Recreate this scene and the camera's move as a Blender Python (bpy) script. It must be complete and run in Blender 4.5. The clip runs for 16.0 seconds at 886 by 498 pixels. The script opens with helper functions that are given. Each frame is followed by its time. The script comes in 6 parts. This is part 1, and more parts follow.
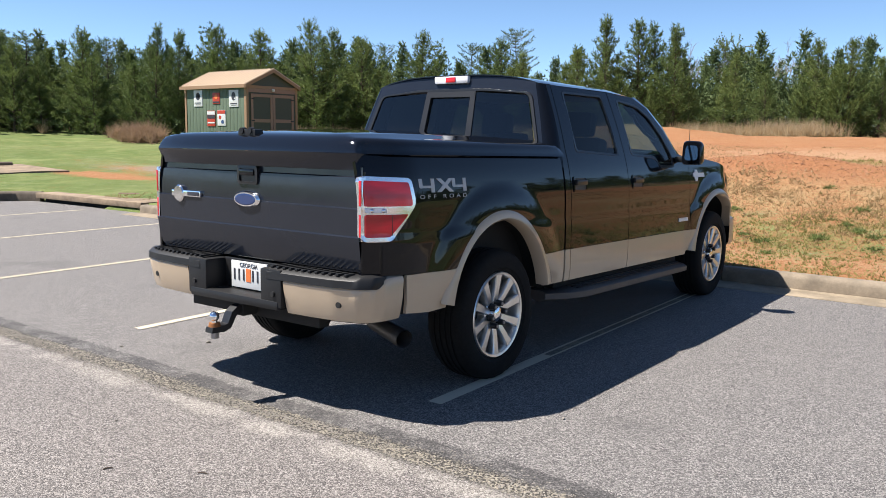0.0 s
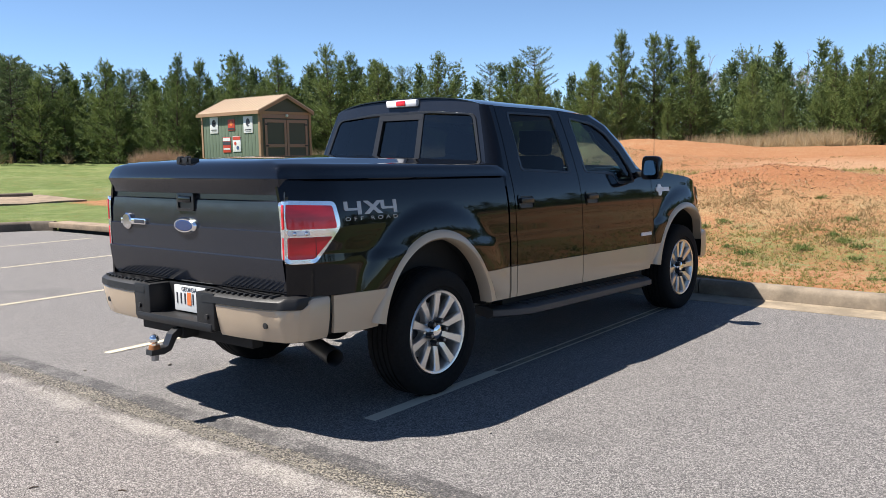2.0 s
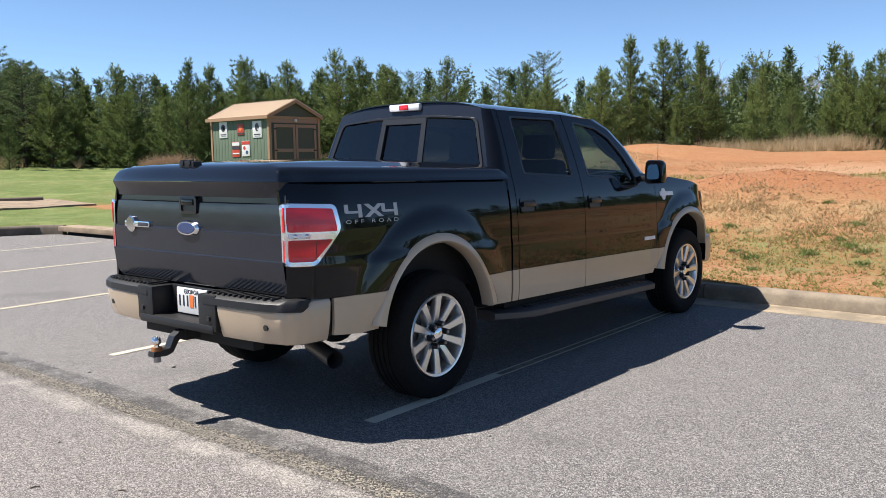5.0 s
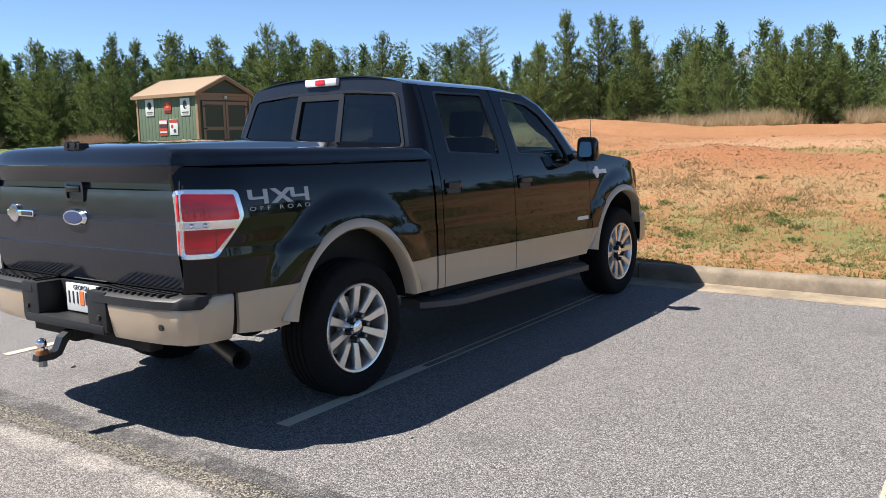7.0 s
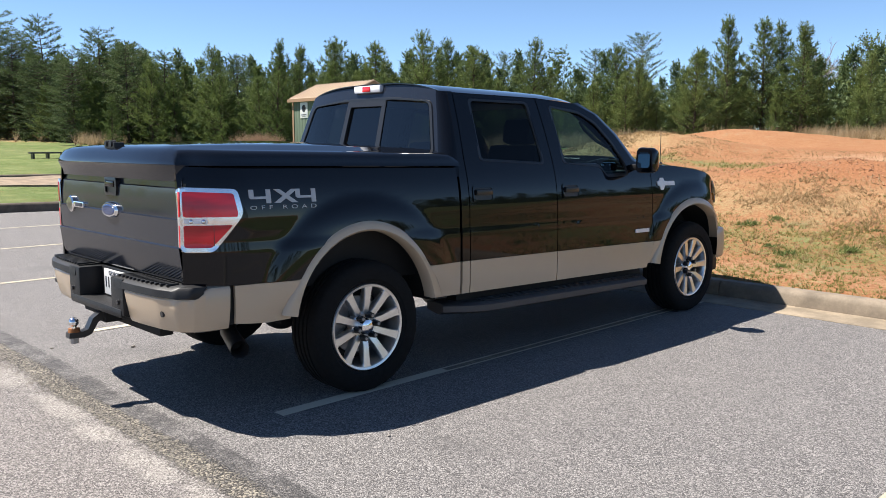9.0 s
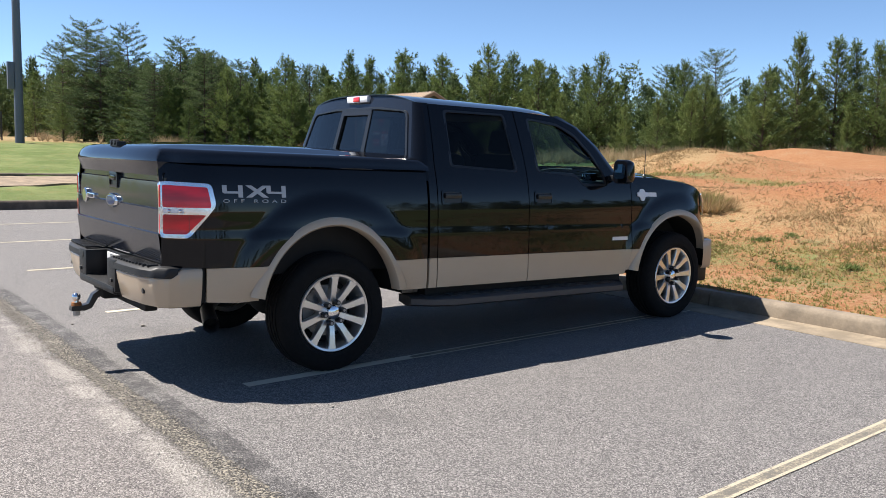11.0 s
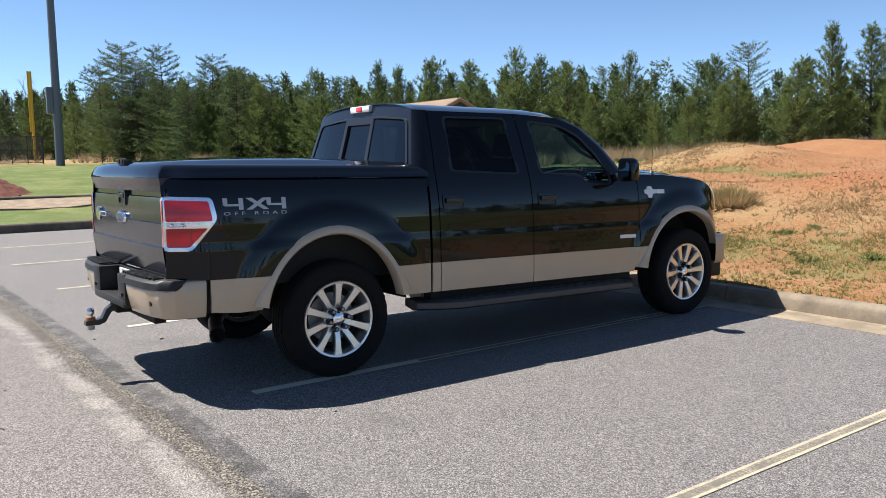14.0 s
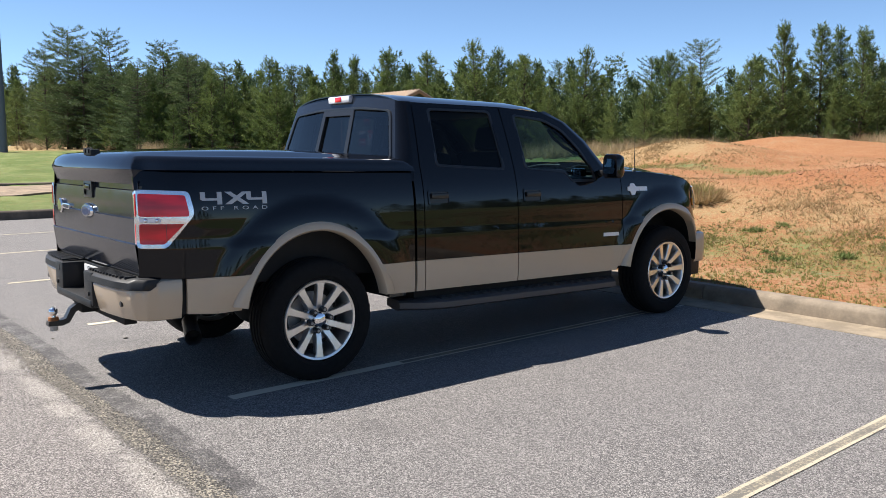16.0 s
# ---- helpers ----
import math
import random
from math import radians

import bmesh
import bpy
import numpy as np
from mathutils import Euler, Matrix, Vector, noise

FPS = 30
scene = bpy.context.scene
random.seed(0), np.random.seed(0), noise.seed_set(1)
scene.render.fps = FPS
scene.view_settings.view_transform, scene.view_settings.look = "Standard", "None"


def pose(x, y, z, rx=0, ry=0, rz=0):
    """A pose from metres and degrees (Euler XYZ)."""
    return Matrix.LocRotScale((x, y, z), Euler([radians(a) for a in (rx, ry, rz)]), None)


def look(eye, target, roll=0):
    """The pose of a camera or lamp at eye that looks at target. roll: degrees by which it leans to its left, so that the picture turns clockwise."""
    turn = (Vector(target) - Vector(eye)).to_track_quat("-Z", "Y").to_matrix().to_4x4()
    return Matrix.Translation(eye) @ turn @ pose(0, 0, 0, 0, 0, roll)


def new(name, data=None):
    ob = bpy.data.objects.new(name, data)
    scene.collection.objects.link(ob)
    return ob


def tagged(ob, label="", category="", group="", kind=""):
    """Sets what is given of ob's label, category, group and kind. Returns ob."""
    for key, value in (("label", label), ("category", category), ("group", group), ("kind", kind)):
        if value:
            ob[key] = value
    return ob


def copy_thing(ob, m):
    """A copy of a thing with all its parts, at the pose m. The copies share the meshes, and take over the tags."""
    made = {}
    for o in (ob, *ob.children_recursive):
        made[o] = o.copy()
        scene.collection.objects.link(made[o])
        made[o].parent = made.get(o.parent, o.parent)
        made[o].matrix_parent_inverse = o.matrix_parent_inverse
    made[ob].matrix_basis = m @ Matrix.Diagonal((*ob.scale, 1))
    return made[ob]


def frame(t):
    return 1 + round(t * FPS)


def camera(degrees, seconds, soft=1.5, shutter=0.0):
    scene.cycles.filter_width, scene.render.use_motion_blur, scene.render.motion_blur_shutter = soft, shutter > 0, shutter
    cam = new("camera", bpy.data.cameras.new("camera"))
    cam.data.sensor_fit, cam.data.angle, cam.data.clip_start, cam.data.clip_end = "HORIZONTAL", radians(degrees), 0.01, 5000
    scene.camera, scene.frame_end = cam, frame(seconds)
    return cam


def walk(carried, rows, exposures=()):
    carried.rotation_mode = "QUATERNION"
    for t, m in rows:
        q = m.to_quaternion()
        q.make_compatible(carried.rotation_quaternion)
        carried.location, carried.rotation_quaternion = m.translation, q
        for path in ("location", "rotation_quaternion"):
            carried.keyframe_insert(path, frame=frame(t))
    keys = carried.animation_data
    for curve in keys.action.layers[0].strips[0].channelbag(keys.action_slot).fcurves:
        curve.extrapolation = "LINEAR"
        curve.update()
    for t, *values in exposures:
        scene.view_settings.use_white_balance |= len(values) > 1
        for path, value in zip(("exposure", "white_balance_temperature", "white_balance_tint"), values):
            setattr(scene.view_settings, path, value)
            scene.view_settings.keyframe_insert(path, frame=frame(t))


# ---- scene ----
cam = camera(55.1, 16.0, 0.7)
PATH = [
    (0, (0.024, 0.041, 1.487), (-1.178, 1.618, 1.223), 0.6),
    (0.5, (0.251, 0.108, 1.505), (-0.967, 1.673, 1.245), 0.8),
    (1, (0.456, 0.24, 1.505), (-0.803, 1.771, 1.24), 0.2),
    (1.5, (0.525, 0.281, 1.512), (-0.744, 1.808, 1.27), -1.3),
    (2, (0.545, 0.299, 1.502), (-0.716, 1.836, 1.283), -1.0),
    (2.5, (0.566, 0.311, 1.502), (-0.704, 1.84, 1.284), -0.9),
    (3, (0.58, 0.311, 1.502), (-0.7, 1.833, 1.284), -1.0),
    (3.5, (0.579, 0.305, 1.501), (-0.695, 1.831, 1.284), -0.8),
    (5.8, (0.607, 0.345, 1.491), (-0.672, 1.869, 1.287), -1.1),
    (6, (0.591, 0.375, 1.494), (-0.676, 1.908, 1.28), -1.2),
    (6.5, (0.538, 0.493, 1.493), (-0.672, 2.066, 1.243), -1.7),
    (7, (0.467, 0.681, 1.504), (-0.699, 2.284, 1.24), -1.4),
    (7.5, (0.534, 0.944, 1.487), (-0.696, 2.501, 1.241), -0.5),
    (8, (0.681, 1.127, 1.49), (-0.669, 2.584, 1.254), -0.8),
    (8.5, (0.922, 1.149, 1.471), (-0.495, 2.539, 1.22), -0.1),
    (9, (1.185, 1.213, 1.503), (-0.265, 2.569, 1.256), -0.1),
    (9.2, (1.297, 1.275, 1.502), (-0.172, 2.612, 1.265), 0.4),
    (11.5, (2.176, 1.492, 1.466), (0.577, 2.674, 1.251), -0.2),
    (12, (2.246, 1.579, 1.46), (0.61, 2.709, 1.245), -2.1),
    (12.5, (2.27, 1.579, 1.473), (0.629, 2.703, 1.265), -1.9),
    (13, (2.282, 1.578, 1.472), (0.649, 2.715, 1.267), -1.2),
    (13.5, (2.276, 1.586, 1.465), (0.651, 2.734, 1.26), -0.9),
    (14, (2.284, 1.581, 1.47), (0.664, 2.736, 1.263), -1.0),
    (14.5, (2.26, 1.584, 1.449), (0.648, 2.749, 1.243), -1.1),
    (15, (2.264, 1.59, 1.469), (0.655, 2.758, 1.251), -1.0),
    (15.5, (2.162, 1.588, 1.469), (0.571, 2.777, 1.234), -0.2),
    (16, (1.945, 1.535, 1.488), (0.395, 2.78, 1.261), -0.2),
]
walk(cam, [(t, look(eye, target, roll)) for t, eye, target, roll in PATH], [(0, 1.24, 6500, 11), (3.5, 1.19, 6500, 11), (9, 1.27, 6500, 11), (12, 1.16, 6500, 11), (16, 1.17, 6500, 11)])

# ---- daylight ----
SUN = Vector((-0.47, -0.40, 1.0)).normalized()
world = bpy.data.worlds.new("sky")
scene.world = world
world.use_nodes = True
wn = world.node_tree
sky = wn.nodes.new("ShaderNodeTexSky")
sky.sky_type = "NISHITA"
sky.sun_disc = False
sky.sun_elevation = math.asin(SUN.z)
sky.sun_rotation = math.atan2(SUN.x, SUN.y)
sky.air_density, sky.dust_density, sky.ozone_density, sky.altitude = 0.55, 0.0, 3.0, 300
air = wn.nodes.new("ShaderNodeMix")
air.data_type, air.blend_type = "RGBA", "MULTIPLY"
air.inputs[0].default_value, air.inputs[7].default_value = 1.0, (0.965, 1.02, 1.0, 1)
wn.links.new(sky.outputs[0], air.inputs[6])
wn.links.new(air.outputs[2], wn.nodes["Background"].inputs[0])
wn.nodes["Background"].inputs[1].default_value = 0.080
sun = new("sun", bpy.data.lights.new("sun", "SUN"))
sun.data.energy, sun.data.angle, sun.data.color = 5.0, radians(0.53), (1.0, 0.95, 0.87)
sun.matrix_world = look(SUN * 50, (0, 0, 0))

# ---- materials ----
def mat(name):
    m = bpy.data.materials.new(name)
    m.use_nodes = True
    return m, m.node_tree, m.node_tree.nodes["Principled BSDF"]


def node(nt, kind, **inputs):
    n = nt.nodes.new("ShaderNode" + kind)
    for k, v in inputs.items():
        n.inputs[k.replace("_", " ")].default_value = v
    return n


def ramp(nt, src, stops):
    r = nt.nodes.new("ShaderNodeValToRGB")
    e = r.color_ramp.elements
    while len(e) < len(stops):
        e.new(0.5)
    for i, (p, c) in enumerate(stops):
        e[i].position = p
        e[i].color = (*c, 1) if len(c) == 3 else c
    nt.links.new(src, r.inputs[0])
    return r.outputs[0]


def noise_out(nt, scale, detail=4, rough=0.6, coords=None, distortion=0.0):
    n = node(nt, "TexNoise", Scale=scale, Detail=detail, Roughness=rough, Distortion=distortion)
    if coords is not None:
        nt.links.new(coords, n.inputs["Vector"])
    return n.outputs[0]


def coords_of(nt, kind="Object"):
    return nt.nodes.new("ShaderNodeTexCoord").outputs[kind]


def mixc(nt, fac, a, b, blend="MIX"):
    m = nt.nodes.new("ShaderNodeMix")
    m.data_type, m.blend_type = "RGBA", blend
    for sock, v in ((0, fac), (6, a), (7, b)):
        if hasattr(v, "is_linked"):
            nt.links.new(v, m.inputs[sock])
        else:
            m.inputs[sock].default_value = v if sock == 0 else (*v, 1)
    return m.outputs[2]


def maths(nt, op, a, b=0.0, clamp=False):
    m = nt.nodes.new("ShaderNodeMath")
    m.operation, m.use_clamp = op, clamp
    for i, v in enumerate((a, b)):
        if hasattr(v, "is_linked"):
            nt.links.new(v, m.inputs[i])
        else:
            m.inputs[i].default_value = v
    return m.outputs[0]


def bump(nt, bsdf, height, strength=0.3, distance=0.01):
    b = node(nt, "Bump", Strength=strength, Distance=distance)
    nt.links.new(height, b.inputs["Height"])
    nt.links.new(b.outputs[0], bsdf.inputs["Normal"])


def plain(name, colour, rough=0.5, metal=0.0, coat=0.0, vary=0.12, scale=30.0, bumpy=0.0, spec=0.5):
    """A surface of one colour with slight mottling and relief."""
    m, nt, b = mat(name)
    co = coords_of(nt)
    f = noise_out(nt, scale, 5, 0.65, co)
    g = noise_out(nt, scale * 0.08 + 1.0, 3, 0.5, co)
    lo = tuple(c * (1 - vary) for c in colour)
    hi = tuple(min(1, c * (1 + vary)) for c in colour)
    c = mixc(nt, f, lo, hi)
    c = mixc(nt, maths(nt, "MULTIPLY", g, vary * 1.5), c, tuple(x * 0.7 for x in colour))
    nt.links.new(c, b.inputs["Base Color"])
    b.inputs["Roughness"].default_value = rough
    b.inputs["Metallic"].default_value = metal
    b.inputs["Coat Weight"].default_value = coat
    b.inputs["Coat Roughness"].default_value = 0.03
    b.inputs["Specular IOR Level"].default_value = spec
    if bumpy:
        bump(nt, b, f, bumpy, 0.005)
    return m


def car_paint(name, colour, flake, rough, ior=1.5, dusty=0.006, haze=0.06, metal=0.0):
    """Clear-coated paint with a fine film of road dust."""
    m, nt, b = mat(name)
    co = coords_of(nt)
    v = node(nt, "TexVoronoi", Scale=900.0)
    nt.links.new(co, v.inputs["Vector"])
    dust = noise_out(nt, 5.0, 6, 0.7, co)
    c = mixc(nt, maths(nt, "MULTIPLY", v.outputs["Distance"], 0.5), colour, flake)
    c = mixc(nt, ramp(nt, dust, [(0.30, (dusty * 0.4,) * 3), (0.80, (dusty,) * 3)]), c, (0.23, 0.22, 0.21))
    nt.links.new(c, b.inputs["Base Color"])
    b.inputs["Roughness"].default_value = rough
    b.inputs["Metallic"].default_value = metal
    b.inputs["Specular IOR Level"].default_value = 0.0
    b.inputs["Coat Weight"].default_value = 1.0
    b.inputs["Coat IOR"].default_value = ior
    nt.links.new(ramp(nt, dust, [(0.3, (haze * 0.3,) * 3), (0.8, (haze,) * 3)]), b.inputs["Coat Roughness"])
    return m


M_PAINT = car_paint("black_paint", (0.0030, 0.0036, 0.0056), (0.0046, 0.0054, 0.0080), 0.4, 1.39)
# dusty rear faces: base colour also lifted and blued for sun and sky sheen
M_PAINT_LIFTED = car_paint("dusty_lifted_black_paint", (0.0105, 0.0135, 0.0210), (0.0145, 0.0180, 0.0270), 0.4, 1.45, 0.012, 0.24)
M_LID = car_paint("black_cover_paint", (0.0030, 0.0036, 0.0056), (0.0046, 0.0054, 0.0080), 0.4, 1.62)
M_TAN = car_paint("tan_paint", (0.480, 0.374, 0.263), (0.585, 0.460, 0.330), 0.42, 1.40, 0.12, 0.10, 0.15)
M_PLASTIC = plain("black_plastic", (0.011, 0.011, 0.012), 0.48, bumpy=0.15, scale=160, spec=0.35)
M_BOARD = plain("grey_step_plastic", (0.055, 0.052, 0.052), 0.45, bumpy=0.2, scale=120)
M_TRIM = plain("satin_black_trim", (0.012, 0.012, 0.013), 0.35)
M_UNDER = plain("dark_underbody", (0.012, 0.011, 0.010), 0.85, vary=0.4, scale=12)
M_CHROME = plain("chrome", (0.78, 0.78, 0.80), 0.10, metal=1.0, vary=0.03)
M_MIRROR = plain("silvered_mirror", (0.60, 0.70, 0.72), 0.02, metal=1.0, vary=0.01)
M_SILVER = plain("machined_aluminium", (0.74, 0.725, 0.70), 0.28, metal=0.92, vary=0.06, scale=60)
M_STEEL = plain("worn_steel", (0.34, 0.32, 0.30), 0.42, metal=0.45, vary=0.3)
M_SOOT = plain("sooted_steel", (0.075, 0.068, 0.064), 0.45, metal=0.5, vary=0.35)
M_RUST = plain("rusty_steel", (0.30, 0.12, 0.04), 0.8, metal=0.3, vary=0.5, scale=60)
M_CLOTH = plain("dark_leather_seat", (0.012, 0.009, 0.007), 0.6, vary=0.25)
M_DASH = plain("grey_dashboard", (0.10, 0.095, 0.09), 0.5)
M_WHITE = plain("white_plate", (0.562, 0.570, 0.570), 0.4, vary=0.05)
M_INK = plain("dark_print", (0.03, 0.03, 0.04), 0.5)
M_ORANGE = plain("orange_print", (0.65, 0.16, 0.04), 0.5)
M_BLUE = plain("blue_enamel", (0.015, 0.035, 0.12), 0.2, coat=0.6)
M_DECAL = plain("silver_decal", (0.42, 0.41, 0.41), 0.35, metal=0.2, vary=0.05)
M_LAMPRIM = plain("bright_lamp_surround", (0.70, 0.70, 0.73), 0.16, metal=0.9, coat=0.6, vary=0.03)
M_AMBER = plain("amber_lens", (0.7, 0.25, 0.03), 0.15, coat=0.8)


def tyre_mat():
    m, nt, b = mat("tyre_rubber")
    co = coords_of(nt)
    f = noise_out(nt, 40, 6, 0.7, co)
    nt.links.new(ramp(nt, f, [(0.3, (0.003, 0.003, 0.003)), (0.75, (0.009, 0.0088, 0.0085))]), b.inputs["Base Color"])
    b.inputs["Roughness"].default_value = 0.85
    b.inputs["Specular IOR Level"].default_value = 0.25
    bump(nt, b, f, 0.3, 0.003)
    return m


M_TYRE = tyre_mat()


def glass(name, tint, through_share, rough=0.0, base=0.04):
    """Thin pane: tinted see-through with a Fresnel reflection."""
    m, nt, b = mat(name)
    nt.nodes.remove(b)
    out = nt.nodes["Material Output"]
    tr = node(nt, "BsdfTransparent")
    tr.inputs[0].default_value = (*[c * through_share for c in tint], 1)
    gl = node(nt, "BsdfGlossy", Roughness=rough)
    lw = node(nt, "LayerWeight", Blend=0.5)
    gloss = maths(nt, "MULTIPLY_ADD", maths(nt, "POWER", lw.outputs["Facing"], 5.0), 0.9)
    gloss.node.inputs[2].default_value = base
    mx = nt.nodes.new("ShaderNodeMixShader")
    nt.links.new(gloss, mx.inputs[0])
    nt.links.new(tr.outputs[0], mx.inputs[1])
    nt.links.new(gl.outputs[0], mx.inputs[2])
    nt.links.new(mx.outputs[0], out.inputs[0])
    return m


M_GLASS = glass("clear_glass", (0.72, 0.95, 0.95), 0.58, base=0.03)
M_TINT = glass("privacy_glass", (0.75, 0.85, 1.0), 0.20, base=0.02)
M_REARGLASS = glass("rear_privacy_glass", (0.75, 0.85, 1.0), 0.18, base=0.075)


def lens_mat(name, colour):
    """Moulded lens: deep colour, with the reflector's gleam painted in as soft lighter bands."""
    m, nt, b = mat(name)
    co = coords_of(nt)
    sep = nt.nodes.new("ShaderNodeMapping")
    sep.inputs["Scale"].default_value = (3, 3, 14)
    nt.links.new(co, sep.inputs[0])
    f = ramp(nt, noise_out(nt, 1.3, 2, 0.4, sep.outputs[0]), [(0.35, (0,) * 3), (0.65, (1,) * 3)])
    c = mixc(nt, f, tuple(x * 0.65 for x in colour), tuple(min(1, x * 1.3) for x in colour))
    nt.links.new(c, b.inputs["Base Color"])
    b.inputs["Roughness"].default_value = 0.18
    b.inputs["Specular IOR Level"].default_value = 0.2
    b.inputs["Coat Weight"].default_value = 0.8
    b.inputs["Coat Roughness"].default_value = 0.02
    return m


M_RED = lens_mat("red_lens", (0.60, 0.012, 0.022))
M_CLEARLENS = lens_mat("clear_lens", (0.75, 0.75, 0.78))


def asphalt_mat():
    m, nt, b = mat("worn_asphalt")
    co = coords_of(nt)
    sep = nt.nodes.new("ShaderNodeSeparateXYZ")
    nt.links.new(co, sep.inputs[0])

    def cells(scale):
        v = node(nt, "TexVoronoi", Scale=scale)
        nt.links.new(co, v.inputs["Vector"])
        c = nt.nodes.new("ShaderNodeSeparateColor")
        nt.links.new(v.outputs["Color"], c.inputs[0])
        return c.outputs[0], v.outputs["Distance"]

    def between(src, lo, hi, top=1.0):
        return ramp(nt, src, [(lo, (0,) * 3), (hi, (top,) * 3)])

    fine = noise_out(nt, 55, 4, 0.9, co)
    cell, dist = cells(175.0)
    coarse, cdist = cells(105.0)
    grain = maths(nt, "ADD", maths(nt, "MULTIPLY", cell, 0.6), maths(nt, "MULTIPLY", fine, 0.4))
    mid = noise_out(nt, 6, 6, 0.65, co)
    big = noise_out(nt, 0.45, 5, 0.6, co)
    c = ramp(nt, grain, [(0.24, (0.030, 0.028, 0.029)), (0.42, (0.100, 0.093, 0.091)), (0.58, (0.164, 0.153, 0.148)), (0.81, (0.37, 0.348, 0.33))])
    c = mixc(nt, ramp(nt, mid, [(0.3, (0.22,) * 3), (0.7, (0,) * 3)]), c, (0.070, 0.066, 0.066))
    c = mixc(nt, between(big, 0.35, 0.7, 0.2), c, (0.172, 0.158, 0.149))
    # the older lane behind the parking bays: warmer and paler; a tarry band and loose grit on the joint
    wob = maths(nt, "MULTIPLY", maths(nt, "SUBTRACT", noise_out(nt, 1.1, 3, 0.6, co), 0.5), 0.10)
    y = maths(nt, "ADD", sep.outputs[1], wob)
    yr = maths(nt, "ADD", y, maths(nt, "MULTIPLY", maths(nt, "SUBTRACT", noise_out(nt, 30, 7, 0.85, co), 0.5), 0.26))

    def strip(src, centre, reach):
        return maths(nt, "SUBTRACT", 1.0, maths(nt, "DIVIDE", maths(nt, "ABSOLUTE", maths(nt, "SUBTRACT", src, centre)), reach), True)

    lane = maths(nt, "LESS_THAN", y, 3.0)
    lanec = ramp(nt, grain, [(0.24, (0.042, 0.036, 0.034)), (0.5, (0.142, 0.123, 0.113)), (0.81, (0.36, 0.325, 0.302))])
    c = mixc(nt, maths(nt, "MULTIPLY", lane, 0.62), c, lanec)
    tar = between(strip(yr, 3.125, 0.095), 0.0, 0.12)
    patch = between(noise_out(nt, 3.4, 7, 0.8, co), 0.36, 0.56, 0.95)
    tarc = ramp(nt, grain, [(0.25, (0.014, 0.013, 0.014)), (0.6, (0.052, 0.049, 0.049)), (0.85, (0.14, 0.13, 0.125))])
    c = mixc(nt, maths(nt, "MULTIPLY", tar, patch), c, tarc)
    grit = between(strip(yr, 2.995, 0.08), 0.0, 0.3)
    gritc = mixc(nt, between(coarse, 0.52, 0.72), (0.040, 0.035, 0.029), (0.31, 0.275, 0.215))
    c = mixc(nt, maths(nt, "MULTIPLY", grit, 0.92), c, gritc)
    sand = between(strip(y, 2.84, 0.20), 0.0, 0.9)
    sandn = maths(nt, "ADD", maths(nt, "MULTIPLY", noise_out(nt, 2.6, 6, 0.75, co, 0.2), 0.6), maths(nt, "MULTIPLY", noise_out(nt, 16, 5, 0.8, co), 0.4))
    blot = between(noise_out(nt, 0.9, 4, 0.65, co), 0.36, 0.52)
    sandp = between(maths(nt, "MULTIPLY", maths(nt, "MULTIPLY", sand, sandn), blot), 0.21, 0.42, 0.62)
    c = mixc(nt, sandp, c, ramp(nt, grain, [(0.25, (0.13, 0.115, 0.10)), (0.5, (0.30, 0.275, 0.25)), (0.8, (0.44, 0.41, 0.37))]))
    # old oil spots and tyre wear in the bays
    spots = between(noise_out(nt, 0.9, 3, 0.5, co), 0.62, 0.72, 0.35)
    c = mixc(nt, spots, c, (0.062, 0.058, 0.058))
    nt.links.new(c, b.inputs["Base Color"])
    b.inputs["Roughness"].default_value = 0.82
    h = maths(nt, "ADD", grain, maths(nt, "MULTIPLY", dist, -0.6))
    h = maths(nt, "ADD", h, maths(nt, "MULTIPLY", maths(nt, "MULTIPLY", grit, cdist), -1.5))
    bump(nt, b, h, 0.8, 0.006)
    return m


M_ASPHALT = asphalt_mat()


def line_mat(name, cut, colour):
    m, nt, b = mat(name)
    co = coords_of(nt)
    f = noise_out(nt, 90, 4, 0.75, co)
    w = noise_out(nt, 5, 5, 0.7, co)
    c = mixc(nt, ramp(nt, maths(nt, "ADD", f, maths(nt, "MULTIPLY", w, 0.6)), [(cut, (0,) * 3), (cut + 0.18, (1,) * 3)]), (0.11, 0.10, 0.085), colour)
    nt.links.new(c, b.inputs["Base Color"])
    b.inputs["Roughness"].default_value = 0.7
    bump(nt, b, f, 0.4, 0.003)
    return m


M_LINE = line_mat("worn_line_paint", 0.60, (0.37, 0.325, 0.24))
M_LINE_FRESH = line_mat("fresher_line_paint", 0.50, (0.50, 0.45, 0.35))
M_LINE_MID = line_mat("rubbed_line_paint", 0.78, (0.31, 0.265, 0.185))


def concrete_mat(name, colour):
    m, nt, b = mat(name)
    co = coords_of(nt)
    f = noise_out(nt, 45, 5, 0.7, co)
    g = noise_out(nt, 2.5, 6, 0.7, co)
    c = mixc(nt, f, tuple(x * 0.7 for x in colour), tuple(x * 1.15 for x in colour))
    c = mixc(nt, ramp(nt, g, [(0.40, (0.75,) * 3), (0.62, (0,) * 3)]), c, tuple(x * 0.42 for x in colour))
    nt.links.new(c, b.inputs["Base Color"])
    b.inputs["Roughness"].default_value = 0.85
    bump(nt, b, f, 0.5, 0.006)
    return m


M_KERB = concrete_mat("kerb_concrete", (0.232, 0.185, 0.134))
# stained, and darkened further to paint in the shade on the kerb's face
M_KERB_DARK = concrete_mat("stained_shaded_kerb_concrete", (0.145, 0.112, 0.082))
M_GUTTER = concrete_mat("gutter_concrete", (0.310, 0.247, 0.172))
M_WALK = concrete_mat("walk_concrete", (0.275, 0.202, 0.134))


